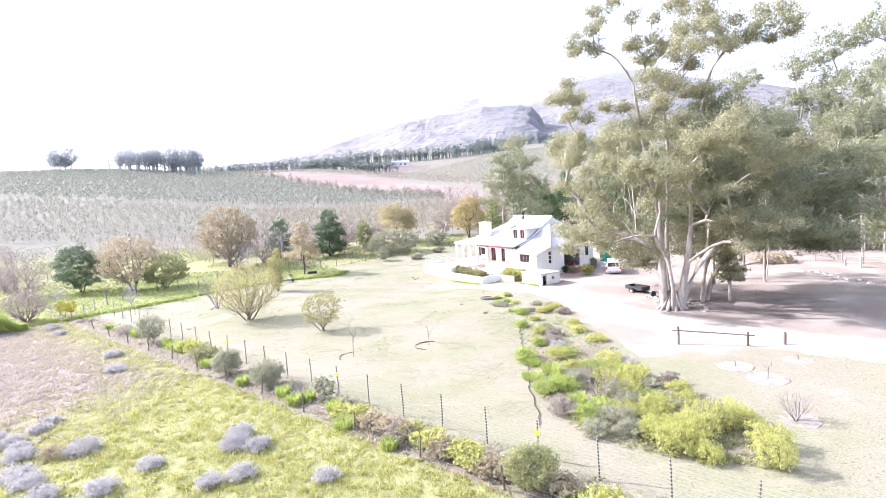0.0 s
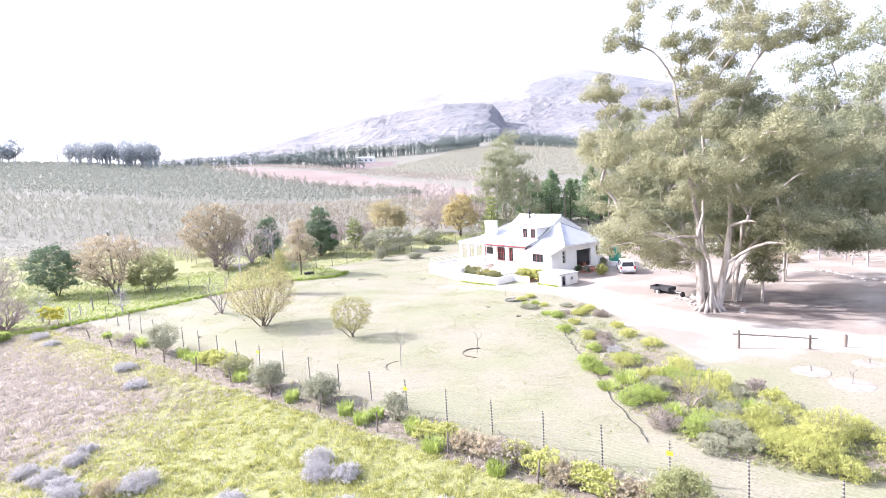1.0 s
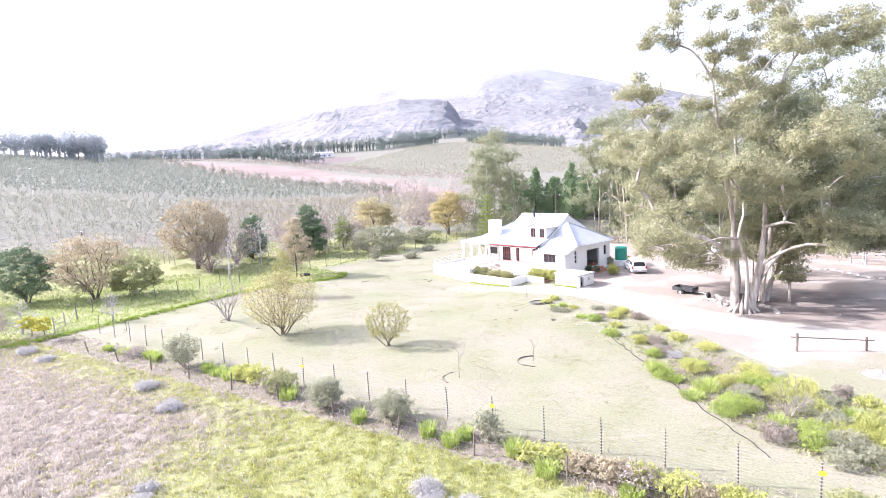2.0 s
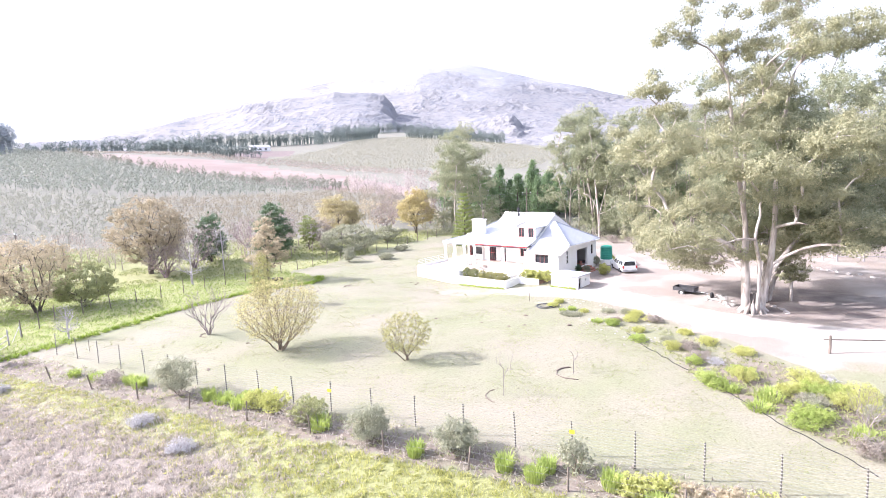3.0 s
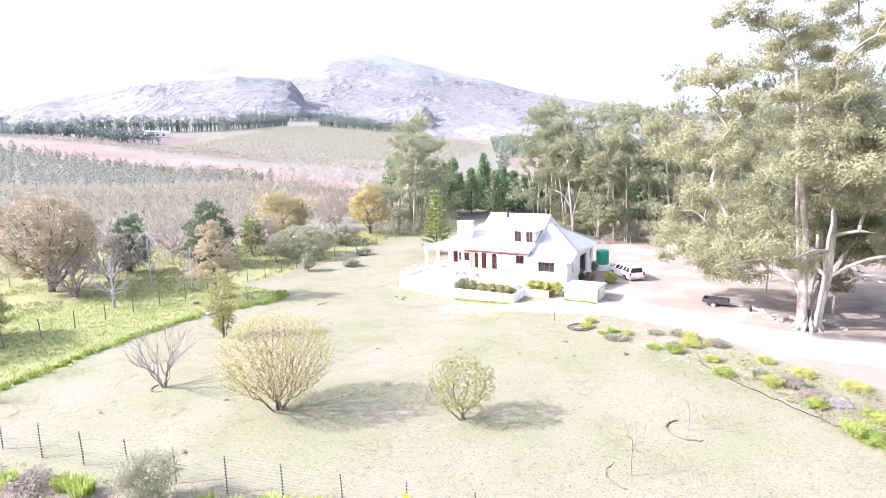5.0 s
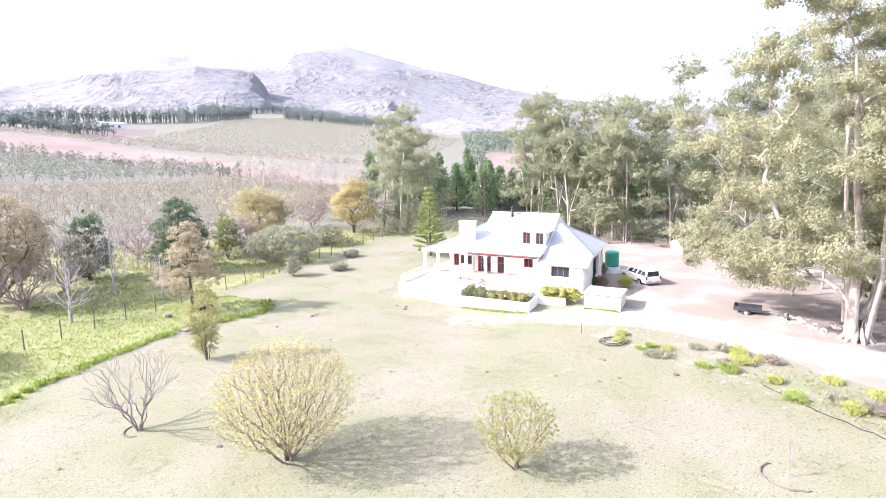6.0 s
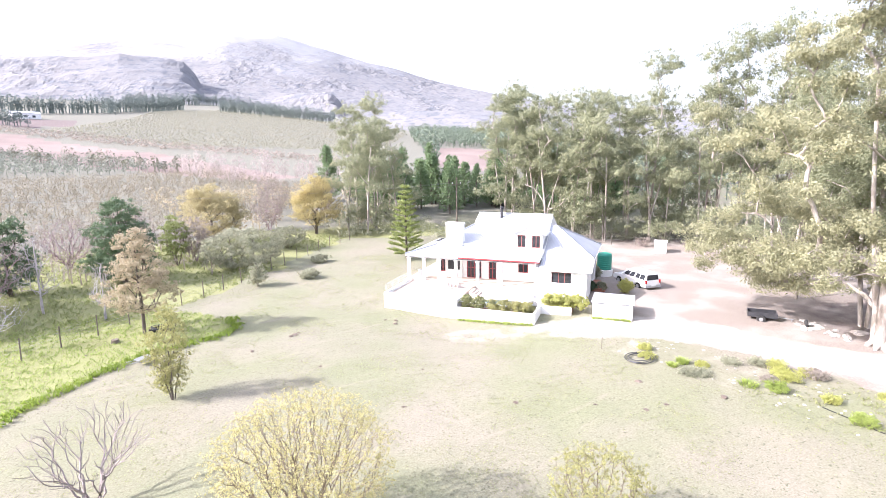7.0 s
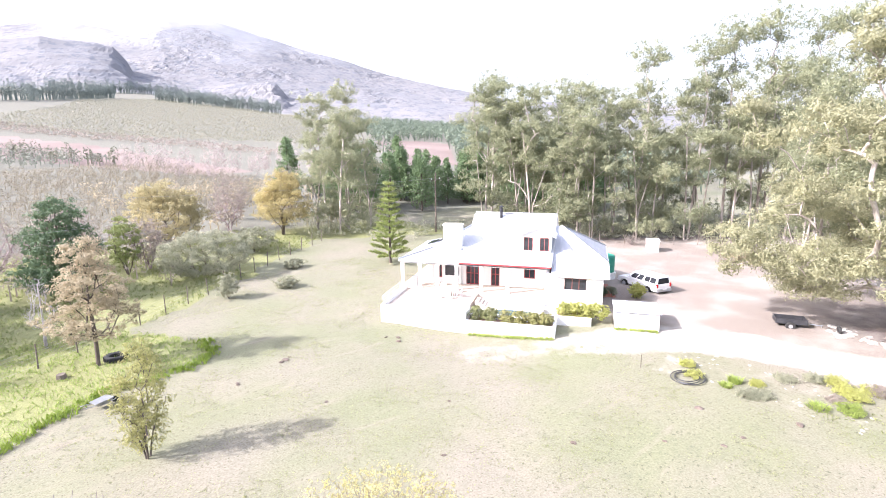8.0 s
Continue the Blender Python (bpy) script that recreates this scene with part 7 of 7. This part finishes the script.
hedge(-10.4, -8.2, -5.35, 0.7, 1.35, L_OLIVE, 700, "olive-green clipped shrub in the terrace planter")
hedge(-7.9, -3.9, -5.35, 0.7, 1.2, L_OLDGOLD, 710, "mid-green clipped shrub in the terrace planter")
hedge(-3.6, 0.3, -2.3, 0.5, 1.5, L_GOLD, 720, "yellow-green shrub behind the garden wall")
hedge(-3.4, -0.2, -1.6, 0.6, 1.3, L_GOLD, 730, "yellow-green shrub behind the garden wall")


def edge_grass():
    rng = np.random.default_rng(23)
    for x0, x1, y in ((-10.4, -3.7, -6.4), (0.9, 4.1, -3.55)):
        b = Build()
        k = int((x1 - x0) * 60)
        c = np.array([in_house(rng.uniform(x0, x1), y + rng.normal(0, 0.1), 0.0) for i in range(k)])
        c[:, 2] = land(c[:, 0], c[:, 1]) + 0.12
        b.leaves(rng, np.repeat(c, 3, 0) + rng.normal(0, 0.04, (k * 3, 3)), 0.26, 0.04, up=0.7)
        tagged(part("border_grass", b, L_LIME), "narrow border of bright green grass at the foot of the wall", "grass", kind="stuff")


edge_grass()
for i, (x, y, h, w, mat) in enumerate(((16.3, 71.4, 1.1, 1.2, L_GREEN), (18.7, 68.9, 1.5, 1.5, L_GOLD), (20.9, 74.4, 1.5, 1.3, L_GREY), (24.6, 76.6, 0.9, 1.6, L_GOLD), (17.4, 70.9, 0.9, 0.9, L_GREY))):
    shrub("yard_shrub", "leafy shrub beside the entrance steps", x, y, h, w, mat, 740 + i, k=70, group="yard shrubs")



def garden_set():
    t = thing("garden_table", HM @ pose(-13.4, -1.6, FLOOR - 0.06), "white plastic garden table on the terrace", "table", "garden furniture")
    b = Build()
    b.box(-0.8, 0.8, -0.45, 0.45, 0.7, 0.74, inset=0.01)
    part("tabletop", b, M_PLASTIC, t)
    for x in (-0.7, 0.7):
        for y in (-0.36, 0.36):
            b = Build()
            b.tube([(x, y, 0), (x * 0.97, y * 0.97, 0.7)], [0.03, 0.03], 6)
            part("leg", b, M_PLASTIC, t)
    c = thing("garden_chair", HM @ pose(-14.0, -2.4, FLOOR - 0.06), "white plastic garden chair on the terrace", "chair", "garden furniture")
    b = Build()
    b.box(-0.24, 0.24, -0.23, 0.23, 0.42, 0.46, inset=0.01)
    part("seat", b, M_PLASTIC, c)
    b = Build()
    b.add([(-0.24, -0.24, 0.46), (0.24, -0.24, 0.46), (0.22, -0.34, 0.9), (-0.22, -0.34, 0.9), (-0.24, -0.2, 0.46), (0.24, -0.2, 0.46), (0.22, -0.3, 0.9), (-0.22, -0.3, 0.9)], [(0, 1, 2, 3), (7, 6, 5, 4), (0, 4, 5, 1), (1, 5, 6, 2), (2, 6, 7, 3), (3, 7, 4, 0)])
    part("backrest", b, M_PLASTIC, c)
    for x in (-0.2, 0.2):
        for y in (-0.2, 0.2):
            b = Build()
            b.tube([(x * 1.1, y * 1.15, 0), (x, y, 0.43)], [0.022, 0.025], 5)
            part("leg", b, M_PLASTIC, c)
    for x, y, a in ((-13.0, -2.45, 10), (-13.9, -0.8, 180), (-12.9, -0.75, 170), (-12.2, -1.6, 90)):
        copy_thing(c, HM @ pose(x, y, FLOOR - 0.06, 0, 0, a))
    b = Build()
    b.lathe([(0.28, 0), (0.32, 0.8), (0.34, 0.84), (0.34, 0.95), (0.1, 1.0)], 12)
    ob = part("bin", b, M_STEEL)
    ob.matrix_world = HM @ pose(-17.0, 0.9, FLOOR)
    tagged(ob, "grey drum standing on the verandah", "drum")


garden_set()


def hose():
    b = Build()
    a = np.linspace(0, 2 * math.pi * 4, 90)
    r = 1.0 - 0.1 * a / 6.28 + 0.08 * np.sin(a * 1.3)
    b.tube(np.column_stack([r * np.cos(a) * 1.2, r * np.sin(a), 0.05 + 0.02 * a / 6.28]), [0.028] * 90, 5)
    ob = part("hose", b, M_BLACK)
    ob.matrix_world = pose(*on(4.85, 57.85, 0.05))
    tagged(ob, "coil of black garden hose on the bed", "hose")


hose()
for x, y, h in ((4.4, 60.8, 0.9), (-36.5, 61.5, 1.0)):
    b = Build()
    b.tube([(0, 0, -0.2), (0.02, 0, h)], [0.03, 0.025], 6)
    ob = part("stake", b, M_POST)
    ob.matrix_world = pose(*on(x, y, 0))
    tagged(ob, "short wooden stake standing in the ground", "stake", "stakes")


def gate():
    g = thing("farm_gate", pose(-44.2, 64.1, -0.1, 0, 0, 92), "pale weathered wooden gate frame at the garden corner", "gate")
    for x, h in ((0, 1.9), (2.2, 1.9), (4.8, 1.8)):
        b = Build()
        b.tube([(x, 0, -0.2), (x, 0, h)], [0.07, 0.06], 7)
        part("post", b, M_PALEBARK, g)
    for z in (0.5, 0.95, 1.4):
        b = Build()
        b.tube([(0, 0.08, z), (2.2, 0.08, z)], [0.035, 0.035], 6)
        part("rail", b, M_PALEBARK, g)
    b = Build()
    b.tube([(2.2, 0.02, 0.1), (4.8, 0.02, 1.6)], [0.035, 0.035], 6)
    part("brace", b, M_PALEBARK, g)


gate()


def wheelbarrow():
    w = thing("wheelbarrow", pose(*on(-23.3, 78.2, 0.02), 0, 0, 20), "pale upturned wheelbarrow lying on the grass", "wheelbarrow")
    b = Build()
    b.add([(-0.5, -0.32, 0.45), (0.5, -0.36, 0.5), (0.5, 0.36, 0.5), (-0.5, 0.32, 0.45), (-0.3, -0.2, 0.2), (0.3, -0.22, 0.2), (0.3, 0.22, 0.2), (-0.3, 0.2, 0.2)],
          [(3, 2, 1, 0), (4, 5, 6, 7), (0, 1, 5, 4), (1, 2, 6, 5), (2, 3, 7, 6), (3, 0, 4, 7)])
    part("tray", b, M_STEEL, w)
    b = Build()
    b.lathe([(0.05, -0.04), (0.18, -0.04), (0.2, 0), (0.18, 0.04), (0.05, 0.04)], 14, pose(0.75, 0, 0.2, 90, 0, 0))
    part("wheel", b, M_RUBBER, w)
    for y in (-0.25, 0.25):
        b = Build()
        b.tube([(0.75, y * 0.2, 0.2), (0.2, y, 0.3), (-1.0, y, 0.42)], [0.02] * 3, 6)
        part("handle", b, M_STEEL, w)


wheelbarrow()
b = Build()
b.lathe([(0.34, -0.1), (0.3, 0.1), (0.27, 0.42), (0.25, 0.45)], 10)
ob = part("tree_stump", b, M_POST)
ob.matrix_world = pose(*on(-24.5, 84.1, -0.15))
tagged(ob, "grey sawn tree stump in the green verge", "stump")


def bed_edging():
    """A black irrigation pipe laid along the lawn side of the planted bed."""
    rng = np.random.default_rng(29)
    at = run([(7.2, 47.5), (6.3, 43.6), (5.8, 36.8), (5.0, 30.8), (5.0, 27.9), (4.6, 25.8)], 0.45) + (-0.35, 0)
    at += rng.normal(0, 0.05, at.shape)
    b = Build()
    b.tube(np.column_stack([at, land(at[:, 0], at[:, 1]) + 0.05]), [0.022] * len(at), 6)
    tagged(part("irrigation_pipe", b, M_RUBBER), "black irrigation pipe laid along the edge of the bed", "pipe")


bed_edging()
for i, (x, y, h) in enumerate(((8.3, 29.3, 2.4), (12.4, 24.6, 1.9), (16.7, 24.9, 1.7))):
    tree("dead_shrub", "leafless silver-grey shrub with twisted stems in the bed", "shrub", on(x, y), stems(90 + i, 5, 0.3, 0.5, 0.06), [(0, 0, h * 0.62, h * 0.55, h * 0.5, h * 0.36, 1, 0.4)], 190, M_PLUMBARK, L_GREY, r_tip=0.0045, k=0, seed=90 + i, group="dead shrubs", direct=0.75, lift=0.0, wob=0.13)


def fallen_branch():
    """A torn-off gum limb with dead russet leaves, lying in the yard."""
    rng = np.random.default_rng(51)
    t = thing("fallen_branch", pose(40.2, 68.6, 0.0, 0, 0, -4), "torn-off gum branch with dead russet leaves on bare soil", "branch")
    b, lv = Build(), Build()
    tips = branches(b, rng, [[(-2.4, -0.4, 0.15), (0, 0, 0.5), (2.6, 0.3, 0.7)]], sample(rng, [(3.2, 0.3, 0.9, 3.0, 1.6, 0.8, 1, 0.2)], 60), 0.018, 0.5)
    c, out = pads(rng, tips, (4, 12), 0.55)
    c[:, 2] = np.maximum(c[:, 2], 0.08)
    lv.leaves(rng, c, 0.24, 0.09, droop=0.2, out=out)
    part("limb", b, M_GUMBARK, t, smooth=True)
    part("leaves", lv, L_BROWN, t, "withered russet leaves")


fallen_branch()


def paddock():
    """The weathered rails and posts of an old paddock at the far side of the yard."""
    rng = np.random.default_rng(52)
    f = thing("paddock_fence", pose(0, 0, 0), "bleached wooden paddock posts with leaning rails in the yard", "fence")
    at = [(44.9, 70.2), (48.1, 68.3), (50.6, 66.9), (48.4, 63.4), (49.2, 62.1), (51.6, 60.4), (54.2, 58.6)]
    tops = []
    for x, y in at:
        h = rng.uniform(1.3, 1.9)
        b = Build()
        b.tube([(0, 0, -0.2), (rng.normal(0, 0.03), 0, h * 0.6), (rng.normal(0, 0.05), rng.normal(0, 0.05), h)], [0.11, 0.1, 0.085], 8)
        ob = part("post", b, M_PALEBARK, f)
        ob.matrix_basis = pose(*on(x, y, 0))
        tops.append(np.array([x, y, float(land(x, y)) + h * 0.85]))
    for p, q in zip(tops, tops[1:]):
        if np.linalg.norm(p - q) > 4.0:
            continue
        for drop in (0.05, 0.65):
            b = Build()
            b.tube([p - UP * drop, (p + q) / 2 - UP * (drop + 0.03), q - UP * (drop + rng.uniform(0, 0.4))], [0.055, 0.055, 0.05], 7)
            part("rail", b, M_PALEBARK, f)


paddock()
rng = np.random.default_rng(53)
edge = run([(41.5, 62.5), (43.2, 60.5), (43.0, 57.0), (43.0, 54.5), (44.2, 52.0)], 0.55)
stones("edging_stone", "pale stone in a rough row edging the yard", [(x + rng.normal(0, 0.2), y + rng.normal(0, 0.2)) for x, y in edge], 0.16, 0.34, 54, M_STONE)
for i, q in enumerate(((27.5, 52.4, 31.0, 51.6, 0.1), (30.5, 49.8, 34.2, 50.6, 0.12), (22.0, 45.6, 24.2, 44.6, 0.07), (33.5, 64.0, 36.8, 66.2, 0.14), (13.9, 52.6, 14.6, 51.2, 0.08))):
    log(*q, 60 + i)
